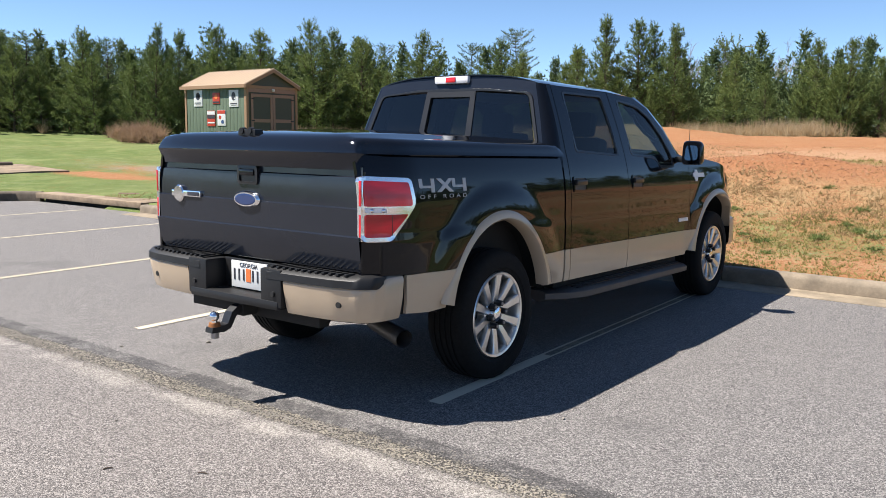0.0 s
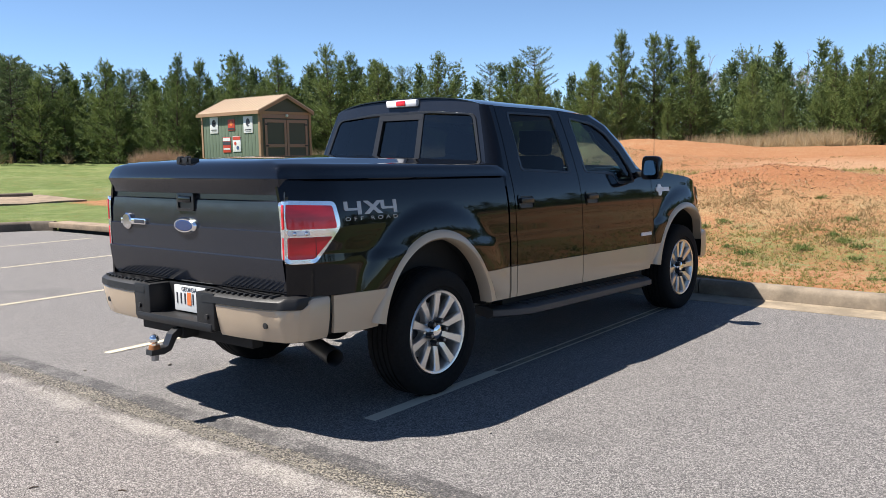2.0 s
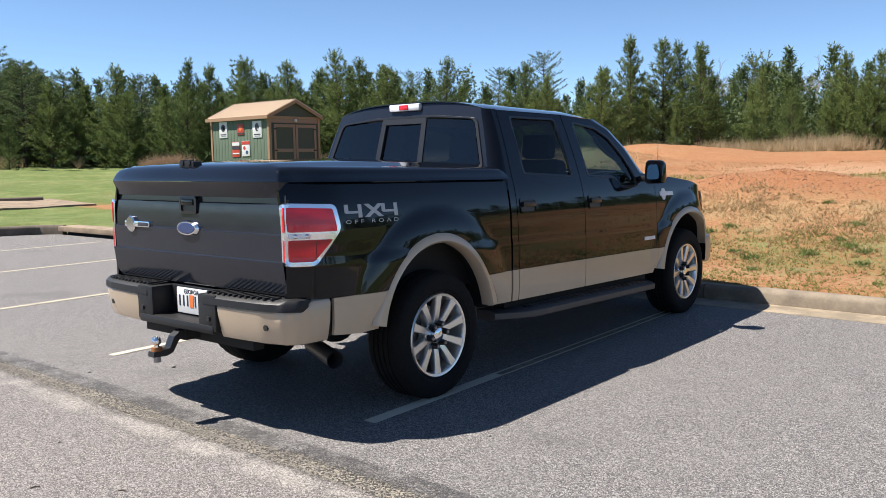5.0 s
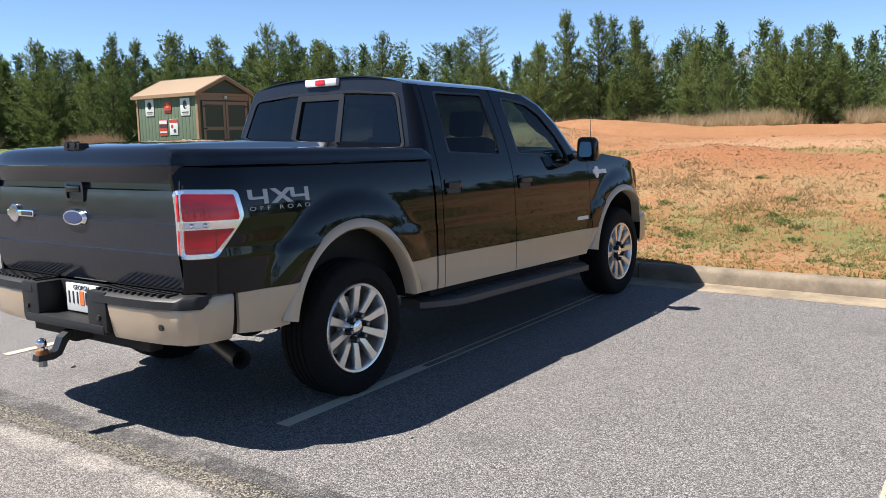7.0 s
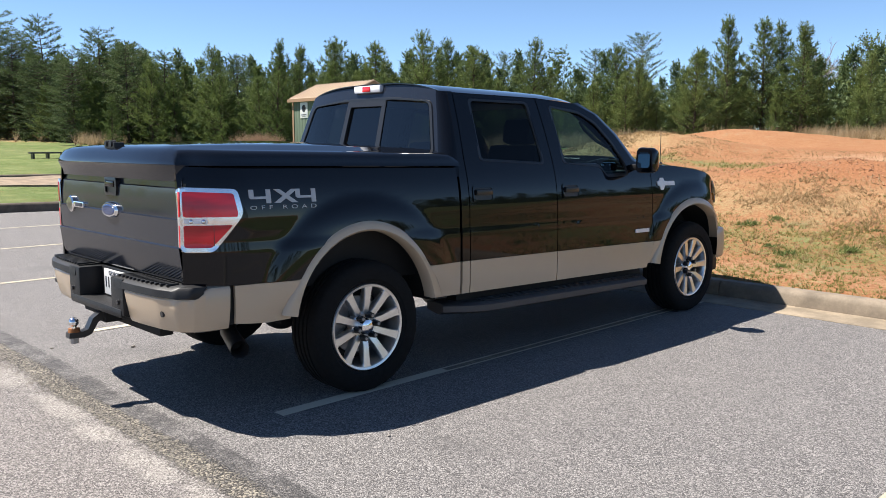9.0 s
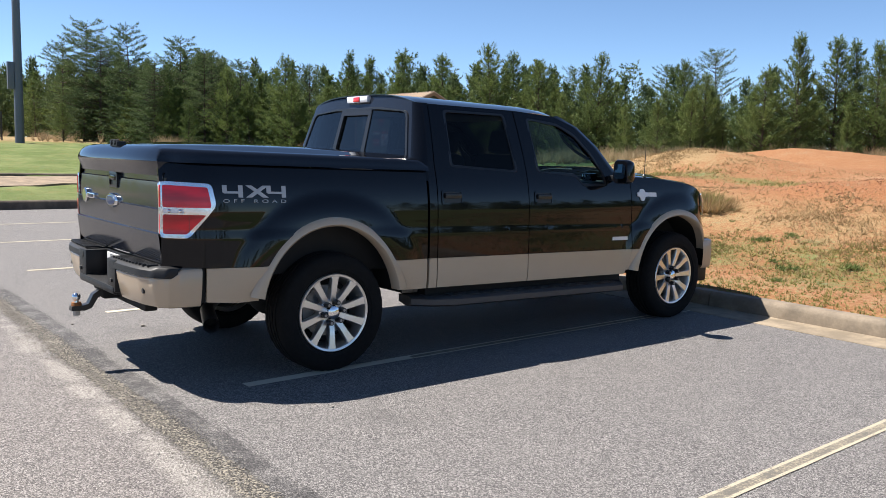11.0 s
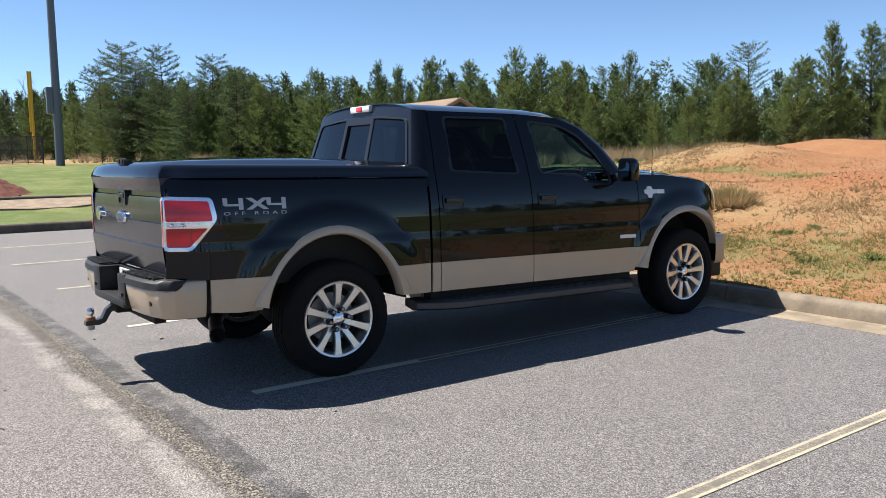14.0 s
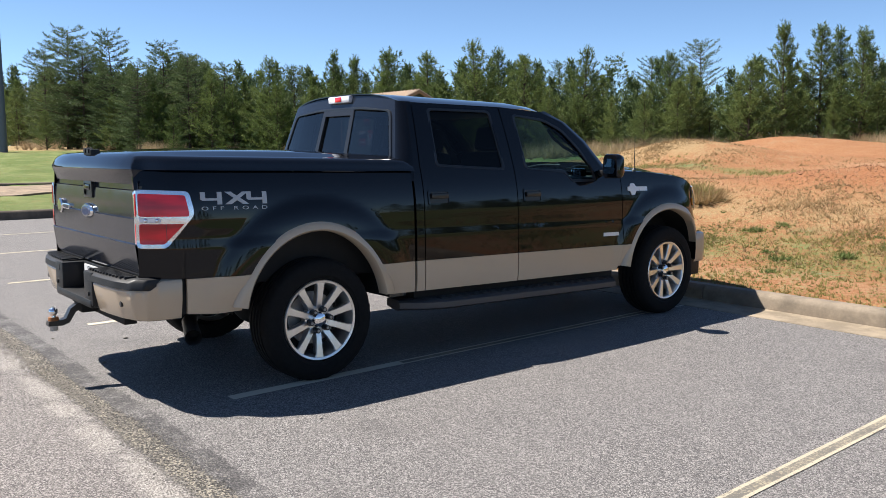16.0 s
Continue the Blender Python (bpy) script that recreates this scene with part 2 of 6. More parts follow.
def ground_mat():
    m, nt, b = mat("clay_and_grass_ground")
    co = coords_of(nt)

    def attr(n):
        a = nt.nodes.new("ShaderNodeAttribute")
        a.attribute_name = n
        return a.outputs["Fac"]

    fine = ramp(nt, noise_out(nt, 22, 6, 0.75, co), [(0.33, (0,) * 3), (0.67, (1,) * 3)])
    mid = noise_out(nt, 1.3, 6, 0.7, co)
    big = noise_out(nt, 0.25, 4, 0.6, co)
    chips = noise_out(nt, 70, 5, 0.85, co)
    clay = mixc(nt, fine, (0.203, 0.083, 0.033), (0.392, 0.209, 0.105))
    clay = mixc(nt, ramp(nt, mid, [(0.45, (0,) * 3), (0.75, (0.6,) * 3)]), clay, (0.370, 0.196, 0.100))
    straw = mixc(nt, fine, (0.145, 0.082, 0.033), (0.295, 0.198, 0.096))
    grass = mixc(nt, fine, (0.047, 0.075, 0.018), (0.140, 0.186, 0.055))
    grass = mixc(nt, ramp(nt, big, [(0.45, (0,) * 3), (0.75, (0.5,) * 3)]), grass, (0.191, 0.186, 0.088))
    grass = mixc(nt, ramp(nt, noise_out(nt, 0.7, 6, 0.75, co), [(0.45, (0,) * 3), (0.65, (0.75,) * 3)]), grass, (0.186, 0.211, 0.080))
    stone = mixc(nt, fine, (0.094, 0.081, 0.063), (0.275, 0.241, 0.187))

    def mask(name, soft, extra=0.0):
        v = maths(nt, "ADD", attr(name), maths(nt, "MULTIPLY", maths(nt, "SUBTRACT", mid, 0.5), 1.5))
        v = maths(nt, "ADD", v, maths(nt, "MULTIPLY", maths(nt, "SUBTRACT", fine, 0.5), 0.9))
        return ramp(nt, v, [(0.5 - soft, (0,) * 3), (0.5 + soft, (1,) * 3)])

    clay = mixc(nt, ramp(nt, chips, [(0.36, (0.7,) * 3), (0.50, (0,) * 3)]), clay, (0.109, 0.040, 0.015))
    clay = mixc(nt, ramp(nt, noise_out(nt, 9, 5, 0.75, co), [(0.34, (0.5,) * 3), (0.48, (0,) * 3)]), clay, (0.196, 0.070, 0.026))
    straw = mixc(nt, ramp(nt, chips, [(0.42, (0,) * 3), (0.62, (0.8,) * 3)]), straw, (0.465, 0.347, 0.187))
    straw = mixc(nt, ramp(nt, chips, [(0.36, (0.6,) * 3), (0.48, (0,) * 3)]), straw, (0.094, 0.052, 0.022))
    c = mixc(nt, mask("straw", 0.22), clay, straw)
    c = mixc(nt, mask("track", 0.35), c, mixc(nt, fine, (0.280, 0.148, 0.080), (0.400, 0.255, 0.155)))
    c = mixc(nt, mask("dug", 0.3), c, mixc(nt, fine, (0.180, 0.070, 0.028), (0.350, 0.165, 0.080)))
    c = mixc(nt, mask("grass", 0.2), c, grass)
    c = mixc(nt, mask("gravel", 0.2), c, stone)
    nt.links.new(c, b.inputs["Base Color"])
    b.inputs["Roughness"].default_value = 0.95
    b.inputs["Specular IOR Level"].default_value = 0.2
    bump(nt, b, maths(nt, "ADD", maths(nt, "ADD", fine, mid), maths(nt, "MULTIPLY", chips, 0.5)), 0.6, 0.03)
    return m


M_GROUND = ground_mat()


def blade_mat(name, a, bcol, rough=0.7, trans=0.25):
    """Leaves, needles and blades: colour varies by plant and by clump."""
    m, nt, b = mat(name)
    geo = nt.nodes.new("ShaderNodeNewGeometry")
    info = nt.nodes.new("ShaderNodeObjectInfo")
    clumps = ramp(nt, noise_out(nt, 0.9, 3, 0.6, coords_of(nt)), [(0.35, (0,) * 3), (0.65, (1,) * 3)])
    f = maths(nt, "ADD", maths(nt, "MULTIPLY", geo.outputs["Random Per Island"], 0.30), maths(nt, "MULTIPLY", info.outputs["Random"], 0.35))
    f = maths(nt, "ADD", f, maths(nt, "MULTIPLY", clumps, 0.35))
    c = mixc(nt, f, a, bcol)
    nt.links.new(c, b.inputs["Base Color"])
    b.inputs["Roughness"].default_value = rough
    b.inputs["Specular IOR Level"].default_value = 0.3
    out = nt.nodes["Material Output"]
    tl = node(nt, "BsdfTranslucent")
    nt.links.new(c, tl.inputs[0])
    mx = nt.nodes.new("ShaderNodeMixShader")
    mx.inputs[0].default_value = trans
    nt.links.new(b.outputs[0], mx.inputs[1])
    nt.links.new(tl.outputs[0], mx.inputs[2])
    nt.links.new(mx.outputs[0], out.inputs[0])
    return m


M_NEEDLE = blade_mat("pine_needles", (0.042, 0.078, 0.021), (0.205, 0.250, 0.074), trans=0.26)
M_NEEDLE_DARK = blade_mat("dark_pine_needles", (0.040, 0.074, 0.028), (0.125, 0.165, 0.062), trans=0.25)
M_SPRING = blade_mat("spring_leaves", (0.096, 0.144, 0.024), (0.204, 0.252, 0.072))
M_BADGE = plain("brushed_silver_badge", (0.72, 0.73, 0.74), 0.45, metal=0.25, vary=0.05)
M_STRAW = blade_mat("dry_grass", (0.230, 0.150, 0.070), (0.500, 0.370, 0.200))
M_PALE = blade_mat("pale_dry_grass", (0.280, 0.195, 0.105), (0.560, 0.450, 0.300), trans=0.4)
M_BLADE = blade_mat("green_grass", (0.135, 0.145, 0.036), (0.340, 0.300, 0.110), trans=0.35)
M_BARK = plain("pine_bark", (0.070, 0.049, 0.035), 0.9, vary=0.4, scale=20, bumpy=0.5)
M_TWIG = plain("bare_twigs", (0.210, 0.175, 0.147), 0.9, vary=0.2)
M_MUD = plain("red_clay_pile", (0.115, 0.026, 0.013), 0.95, vary=0.6, scale=9, bumpy=0.9)
M_CLOD = plain("dry_red_clay", (0.30, 0.15, 0.080), 0.95, vary=0.4, scale=14)
M_GRIT = blade_mat("pale_grit", (0.07, 0.062, 0.055), (0.36, 0.33, 0.29), 0.85, 0.0)
M_BRUSH = blade_mat("russet_brush", (0.211, 0.124, 0.074), (0.434, 0.310, 0.211), trans=0.4)
M_SIDING = plain("green_siding", (0.092, 0.128, 0.086), 0.7, vary=0.1)
M_BROWN = plain("brown_painted_wood", (0.251, 0.158, 0.115), 0.7, vary=0.2)
M_GREENDARK = plain("dark_green_panel", (0.05, 0.06, 0.045), 0.7)
M_TANTRIM = plain("tan_trim", (0.269, 0.166, 0.096), 0.7)
M_ROOFTAN = plain("tan_metal_roof", (0.50, 0.375, 0.26), 0.5, vary=0.08)
M_SIGNRED = plain("red_sign", (0.420, 0.042, 0.021), 0.5)
M_YELLOW = plain("yellow_paint", (0.525, 0.364, 0.021), 0.5)
M_GALV = plain("galvanised_steel", (0.112, 0.128, 0.161), 0.5, metal=0.2)
M_FENCE = plain("black_fence_wire", (0.02, 0.02, 0.022), 0.5)
M_IRON = plain("rusty_iron_lid", (0.112, 0.059, 0.035), 0.8, vary=0.3)

# ---- helpers for meshes ----
def link(name, bm, material, parent=None, label="", smooth=40):
    me = bpy.data.meshes.new(name)
    bm.to_mesh(me)
    bm.free()
    me.materials.append(material)
    if smooth:
        me.shade_smooth()
        me.set_sharp_from_angle(angle=radians(smooth))
    ob = new(name, me)
    if parent:
        ob.parent = parent
    if label:
        ob["label"] = label
    return ob


def part(name, bm, material, parent, label="", smooth=40):
    return link(name, bm, material, parent, label, smooth)


def box(bm, lo, hi, bevel=0.0, m=None):
    lo, hi = Vector(lo), Vector(hi)
    r = bmesh.ops.create_cube(bm, size=1.0)
    vs = r["verts"]
    for v in vs:
        v.co = Vector(((lo[i] + hi[i]) / 2 + v.co[i] * (hi[i] - lo[i])) for i in range(3))
        if m:
            v.co = m @ v.co
    if bevel:
        es = list({e for v in vs for e in v.link_edges})
        bmesh.ops.bevel(bm, geom=es, offset=bevel, segments=2, affect="EDGES", profile=0.6)
    return bm


def boxed(lo, hi, bevel=0.0, m=None):
    return box(bmesh.new(), lo, hi, bevel, m)


def loft(bm, rows, close_u=False, caps=False):
    """Rows of points of one length, joined by quads."""
    vs = [[bm.verts.new(p) for p in row] for row in rows]
    n = len(vs[0])
    for a, b in zip(vs, vs[1:]):
        for i in range(n if close_u else n - 1):
            j = (i + 1) % n
            bm.faces.new((a[i], a[j], b[j], b[i]))
    if caps:
        bm.faces.new(vs[0][::-1])
        bm.faces.new(vs[-1])
    return bm


def tube(bm, pts, radius, sides=8, caps=True):
    """A round bar along points; radius is a number or one for each point."""
    pts = [Vector(p) for p in pts]
    rows = []
    for i, p in enumerate(pts):
        d = (pts[min(i + 1, len(pts) - 1)] - pts[max(i - 1, 0)]).normalized()
        up = Vector((0, 0, 1)) if abs(d.z) < 0.9 else Vector((1, 0, 0))
        a = d.cross(up).normalized()
        b = d.cross(a).normalized()
        r = radius[i] if isinstance(radius, (list, tuple)) else radius
        rows.append([p + r * (math.cos(k * 2 * math.pi / sides) * a + math.sin(k * 2 * math.pi / sides) * b) for k in range(sides)])
    return loft(bm, rows, True, caps)


def smoothstep(a, b, x):
    t = min(1.0, max(0.0, (x - a) / (b - a)))
    return t * t * (3 - 2 * t)


def interp(table, x):
    return float(np.interp(x, [a for a, _ in table], [b for _, b in table]))


# ---- ground ----
LEFT_EDGE, SKEW = -19.05, -0.03


def kerb_y(x):
    return 8.86 + SKEW * (x + 2.3)


RIGHT = [(0, 0.13), (1.5, 0.24), (3, 0.48), (5, 0.86), (7, 1.02), (10, 1.02), (13, 1.14), (17, 1.30), (21, 1.45), (25, 1.50), (33, 1.56), (60, 1.9), (600, 2.6)]
LEFT = [(0, 0.18), (10, 0.55), (30, 1.45), (45, 1.85), (70, 2.2), (600, 2.6)]
MOUNDS = [(-12.6, 21.3, 3.2, 2.4, 0.90), (-4.3, 15.1, 1.6, 0.9, 0.27), (-7.2, 14.2, 1.5, 1.2, 0.15), (-5.0, 22.0, 4.0, 2.2, 0.1), (3.5, 15.5, 2.6, 2.0, 0.35), (-15.2, 31.0, 4.0, 4.0, 0.85), (-1.0, 27.0, 3.0, 2.0, 0.1)]


def ground_z(x, y):
    dx, dy = max(0.0, LEFT_EDGE - x), max(0.0, y - kerb_y(x) - 0.15)
    back = max(0.0, -45.0 - y)
    east = max(0.0, x - 24.0)
    if dx == 0 and dy == 0 and back == 0 and east == 0:
        return -0.06
    d = math.hypot(dx, dy)
    w = smoothstep(-17, -9, x)
    h = (1 - w) * interp(LEFT, d) + w * interp(RIGHT, dy if dx == 0 else d)
    if back or east:
        h = interp(LEFT, max(math.hypot(back, dx), east, dy) * 0.4) - 0.1
    for mx, my, sx, sy, a in MOUNDS:
        h += a * math.exp(-(((x - mx) / sx) ** 2 + ((y - my) / sy) ** 2))
    rough = min(1.0, d / 4.0)
    h += rough * 0.10 * noise.noise((x * 0.35, y * 0.35, 0.0)) + min(1, d / 1.5) * (0.05 * noise.noise((x * 1.6, y * 1.6, 3.0)) + 0.012 * noise.noise((x * 4.1, y * 4.1, 5.0)))
    return h


def spaced(fine_lo, fine_hi, step, far):
    mid = list(np.arange(fine_lo, fine_hi + 1e-6, step))
    out, s = [], step
    v = fine_hi
    while v < far:
        s *= 1.25
        v += s
        out.append(v)
    low, s, v = [], step, fine_lo
    while v > -far:
        s *= 1.25
        v -= s
        low.append(v)
    return low[::-1] + mid + out


def land_mix(x, y):
    """Shares of straw, grass and gravel on the clay."""
    dy = y - kerb_y(x)
    reach = 4.0 * smoothstep(14, 18, y) + 7.0 * smoothstep(20, 27, y)
    w = smoothstep(-15 - reach, -10 - reach, x)
    if x > 24 or y < -44:
        return 0.5, 0.1, 0.0
    grass_r = 0.54 * math.exp(-((dy - 2.0) / 1.25) ** 2) + 0.22 * math.exp(-(dy / 0.5) ** 2)
    grass_r += 0.5 * math.exp(-((dy - 9.0) / 0.8) ** 2)
    # unseen grass to the east, added to darken the reflection in the truck's doors
    grass_r += 0.75 * smoothstep(2.6, 5.0, x)
    straw_r = 0.12 + 0.44 * math.exp(-((dy - 4.2) / 1.7) ** 2) + 0.8 * smoothstep(26, 32, dy)
    straw_r -= 0.5 * math.exp(-((dy - 13) / 3.5) ** 2) + 0.4 * math.exp(-((dy - 6.6) / 1.0) ** 2)
    straw_r += 1.1 * math.exp(-(((x + 12.3) / 3.4) ** 2 + ((y - 20.6) / 2.3) ** 2))
    grass_l, straw_l, gravel = 0.95, 0.1, 0.0
    gravel = 0.9 * math.exp(-(((x + 20.5) / 4.2) ** 2 + ((y - 15.2) / 1.2) ** 2))
    bare = math.exp(-(((x + 21.5) / 2.6) ** 2 + ((y - 12.9) / 0.55) ** 2))
    grass_l -= 1.2 * bare + gravel
    far = smoothstep(31, 42, math.hypot(max(0, LEFT_EDGE - x), max(0, dy)))
    straw_l += 0.9 * far
    grass_l -= 0.7 * far
    return (w * straw_r + (1 - w) * straw_l, w * grass_r + (1 - w) * grass_l, (1 - w) * gravel)


def clay_mix(x, y):
    """Shares of freshly dug red clay and of the pale beaten track."""
    dy = y - kerb_y(x)
    dug = math.exp(-(((x + 4.3) / 2.3) ** 2 + ((y - 14.9) / 1.1) ** 2)) + 0.5 * math.exp(-(((x + 9.0) / 4.0) ** 2 + ((dy - 16.5) / 1.6) ** 2))
    track = math.exp(-((dy - 11.5) / 2.2) ** 2) * smoothstep(-8.5, -5.5, x) + 0.5 * math.exp(-((dy - 0.9) / 0.5) ** 2) * smoothstep(-12, -9, x)
    return dug, track


def build_ground():
    xs = spaced(-46, 8, 0.36, 900)
    ys = spaced(8.0, 34, 0.28, 900)
    verts = [(x, y, ground_z(x, y)) for y in ys for x in xs]
    n = len(xs)
    faces = [(j * n + i, j * n + i + 1, (j + 1) * n + i + 1, (j + 1) * n + i) for j in range(len(ys) - 1) for i in range(n - 1)]
    me = bpy.data.meshes.new("ground")
    me.from_pydata(verts, [], faces)
    mixes = [land_mix(v[0], v[1]) for v in verts]
    for k, name in enumerate(("straw", "grass", "gravel")):
        a = me.attributes.new(name, "FLOAT", "POINT")
        a.data.foreach_set("value", [m[k] for m in mixes])
    mixes = [clay_mix(v[0], v[1]) for v in verts]
    for k, name in enumerate(("dug", "track")):
        a = me.attributes.new(name, "FLOAT", "POINT")
        a.data.foreach_set("value", [m[k] for m in mixes])
    me.materials.append(M_GROUND)
    me.shade_smooth()
    return tagged(new("ground", me), "red clay ground with straw, weeds and mown grass", "ground", kind="structure")


build_ground()


def sweep_kerb(path, profile, name, material, label, closed_ends=True):
    """Sweeps (outward, z) points along a plan path; outward is to the path's left."""
    bm = bmesh.new()
    rows = []
    for i, p in enumerate(path):
        a, b = path[max(0, i - 1)], path[min(len(path) - 1, i + 1)]
        d = Vector((b[0] - a[0], b[1] - a[1])).normalized()
        nx, ny = -d.y, d.x
        rows.append([(p[0] + nx * o, p[1] + ny * o, z) for o, z in profile])
    loft(bm, rows, True, closed_ends)
    return tagged(link(name, bm, material, None, "", 30), label, name, kind="structure")


# the lot: one sheet of asphalt, cut to the kerb line
lot = bmesh.new()
edge = [(24, kerb_y(24) - 0.02), (-18.1, kerb_y(-18.1) - 0.02), (-18.8, 8.3), (LEFT_EDGE, 7.0), (LEFT_EDGE, -45), (24, -45)]
lot.faces.new([lot.verts.new((x, y, 0.0)) for x, y in edge])
bmesh.ops.recalc_face_normals(lot, faces=lot.faces)
lot.faces.ensure_lookup_table()
if lot.faces[0].normal.z < 0:
    bmesh.ops.reverse_faces(lot, faces=lot.faces)
tagged(link("parking_lot", lot, M_ASPHALT, None, "", 0), "worn grey asphalt parking lot with dark tarry joint", "asphalt", kind="structure")

KERB = [(-0.02, -0.05), (-0.02, 0.10), (0.0, 0.135), (0.025, 0.15), (0.14, 0.15), (0.16, 0.13), (0.16, -0.05)]
GUTTER = [(-0.42, -0.05), (-0.42, 0.004), (-0.02, 0.006), (-0.02, -0.05)]
# the kerb in cast lengths with open joints
x = 12.0
while x > -14.0:
    x2 = max(x - 3.0, -14.1)
    sweep_kerb([(x - 0.006, kerb_y(x)), ((x + x2) / 2, kerb_y((x + x2) / 2)), (x2 + 0.006, kerb_y(x2))], [(-o, z) for o, z in KERB], "kerb", M_KERB, "weathered concrete kerb with dark stains")
    x = x2
sweep_kerb([(12, kerb_y(12)), (-14.1, kerb_y(-14.1))], [(-o, z) for o, z in GUTTER], "gutter", M_GUTTER, "pale sandy concrete gutter strip")
corner = [(-18.0, kerb_y(-18)), (-18.45, kerb_y(-18) - 0.3), (-18.8, 8.2), (LEFT_EDGE, 7.0), (LEFT_EDGE, 2), (LEFT_EDGE, -45)]
sweep_kerb(corner, [(-o, z * 1.35) for o, z in KERB], "kerb", M_KERB_DARK, "stained concrete kerb round the lot's corner, coloured dark for its shade")
far_kerb = [(-25.9, 12.6), (-26.6, 9.5), (-27.2, 6), (-27.4, 0), (-27.4, -14)]
zf = ground_z(-27, 6)
sweep_kerb(far_kerb, [(-o, z + zf - 0.02) for o, z in KERB], "kerb", M_KERB_DARK, "stained concrete kerb beyond the footpath, coloured dark for its shade")

# footpath along the lot's end
bm = bmesh.new()
rows = []
for y in np.linspace(-14, 13.0, 32):
    rows.append([(cx, y, ground_z(cx, y) + (0.05 if 0 < k < 3 else -0.1)) for k, cx in enumerate((-26.3, -26.3, -23.4, -23.4))])
loft(bm, rows, False)
tagged(link("footpath", bm, M_WALK, None, "", 30), "pale concrete footpath beyond the kerb", "footpath", kind="structure")

# storm drain: slab over a solid dark box that stands for the shaded opening, iron lid
drain = tagged(new("storm_drain"), "concrete storm drain slab with a rusty iron lid", "drain", kind="structure")
yk = kerb_y(-16)
part("slab", boxed((-18.0, yk - 0.05, 0.075), (-14.1, yk + 2.5, 0.19), 0.02), M_WALK, drain)
part("throat", boxed((-17.9, yk + 0.12, -0.05), (-14.2, yk + 1.7, 0.075)), M_UNDER, drain)
lid = bmesh.new()
bmesh.ops.create_cone(lid, cap_ends=True, segments=28, radius1=0.36, radius2=0.35, depth=0.03, matrix=Matrix.Translation((-16.2, yk + 1.2, 0.2)))
part("manhole_cover", lid, M_IRON, drain, "rusty round iron cover")

# bay lines: old paint rubbed down the middle
for lx, rubbed in ((2.83, M_LINE_MID), (0.02, M_LINE_MID), (-2.80, M_LINE_FRESH), (-5.68, M_LINE_FRESH), (-8.73, M_LINE), (-12.0, M_LINE), (-15.2, M_LINE)):
    far = kerb_y(lx) - 0.42
    line = tagged(new("bay_line"), "worn cream painted parking bay line", "road marking", group="parking bay lines", kind="structure")
    solid = 5.0 if lx == -2.80 else far
    rim = M_LINE_FRESH if lx == -2.80 else M_LINE
    for a, b, mm, y0, y1 in ((-0.047, -0.026, rim, 3.68, far), (-0.026, 0.026, rubbed, 3.68, solid), (-0.026, 0.026, M_LINE_MID, solid, far), (0.026, 0.047, rim, 3.68, far)):
        if y1 - y0 < 0.1:
            continue
        n = 40
        rows = []
        for k in range(n + 1):
            y = y0 + (y1 - y0) * k / n
            cx = lx - 0.036 * (y - 3.68)
            rows.append([(cx + e + 0.003 * noise.noise((y * 4, lx, e * 90)), y, 0.004) for e in (a, b)])
        part("paint_strip", loft(bmesh.new(), rows), mm, line, "", 0)

# ---- pickup truck: built level at the rear axle, then raked nose-down ----
TX, TY = -3.765, 4.32
RAKE = 0.0185
WHEELBASE, HUB_Z = 3.67, 0.40
REAR_C, FRONT_C = (-0.015, 0.437), (3.64, 0.467)
# arch radius and its squeeze along the truck
ARCH = {REAR_C: (0.552, 0.93), FRONT_C: (0.563, 0.98)}
truck = tagged(new("pickup_truck"), "black crew-cab pickup truck with tan lower panels, parked", "pickup truck")
truck.matrix_world = pose(TX, TY, 0)


def raked(bm):
    for v in bm.verts:
        v.co.z -= RAKE * v.co.y
    return bm


def body(name, bm, material, parent=truck, label="", smooth=40):
    return part(name, raked(bm), material, parent, label, smooth)


def side_x(y, z):
    """Half-width of the body skin at a place along and up its side."""
    if z < 1.36:
        x = 0.978 - 0.10 * max(0.0, 0.62 - z) ** 1.5 * 3 - 0.05 * max(0.0, (z - 1.0) / 0.36) ** 2
        x -= 0.006 * smoothstep(0.93, 0.97, z) * (1 - smoothstep(0.97, 1.3, z))
    else:
        t = z - 1.36
        x = 0.928 - 0.28 * t - 0.14 * t * t
    if z < 1.5:
        for cy, cz in (REAR_C, FRONT_C):
            d = (math.hypot(y - cy, (z - cz) * 1.03) - 0.57) / 0.215
            if z > cz and d < 1:
                x += 0.030 * (1 - max(0.0, d) ** 2) * smoothstep(0.52, 0.72, z)
    if y < -0.76:
        x -= 0.118 * min(1.2, (-0.76 - y) / 0.37) ** 2.1
    if y > 3.75:
        x -= 0.36 * ((y - 3.75) / 0.75) ** 2.2
    return x


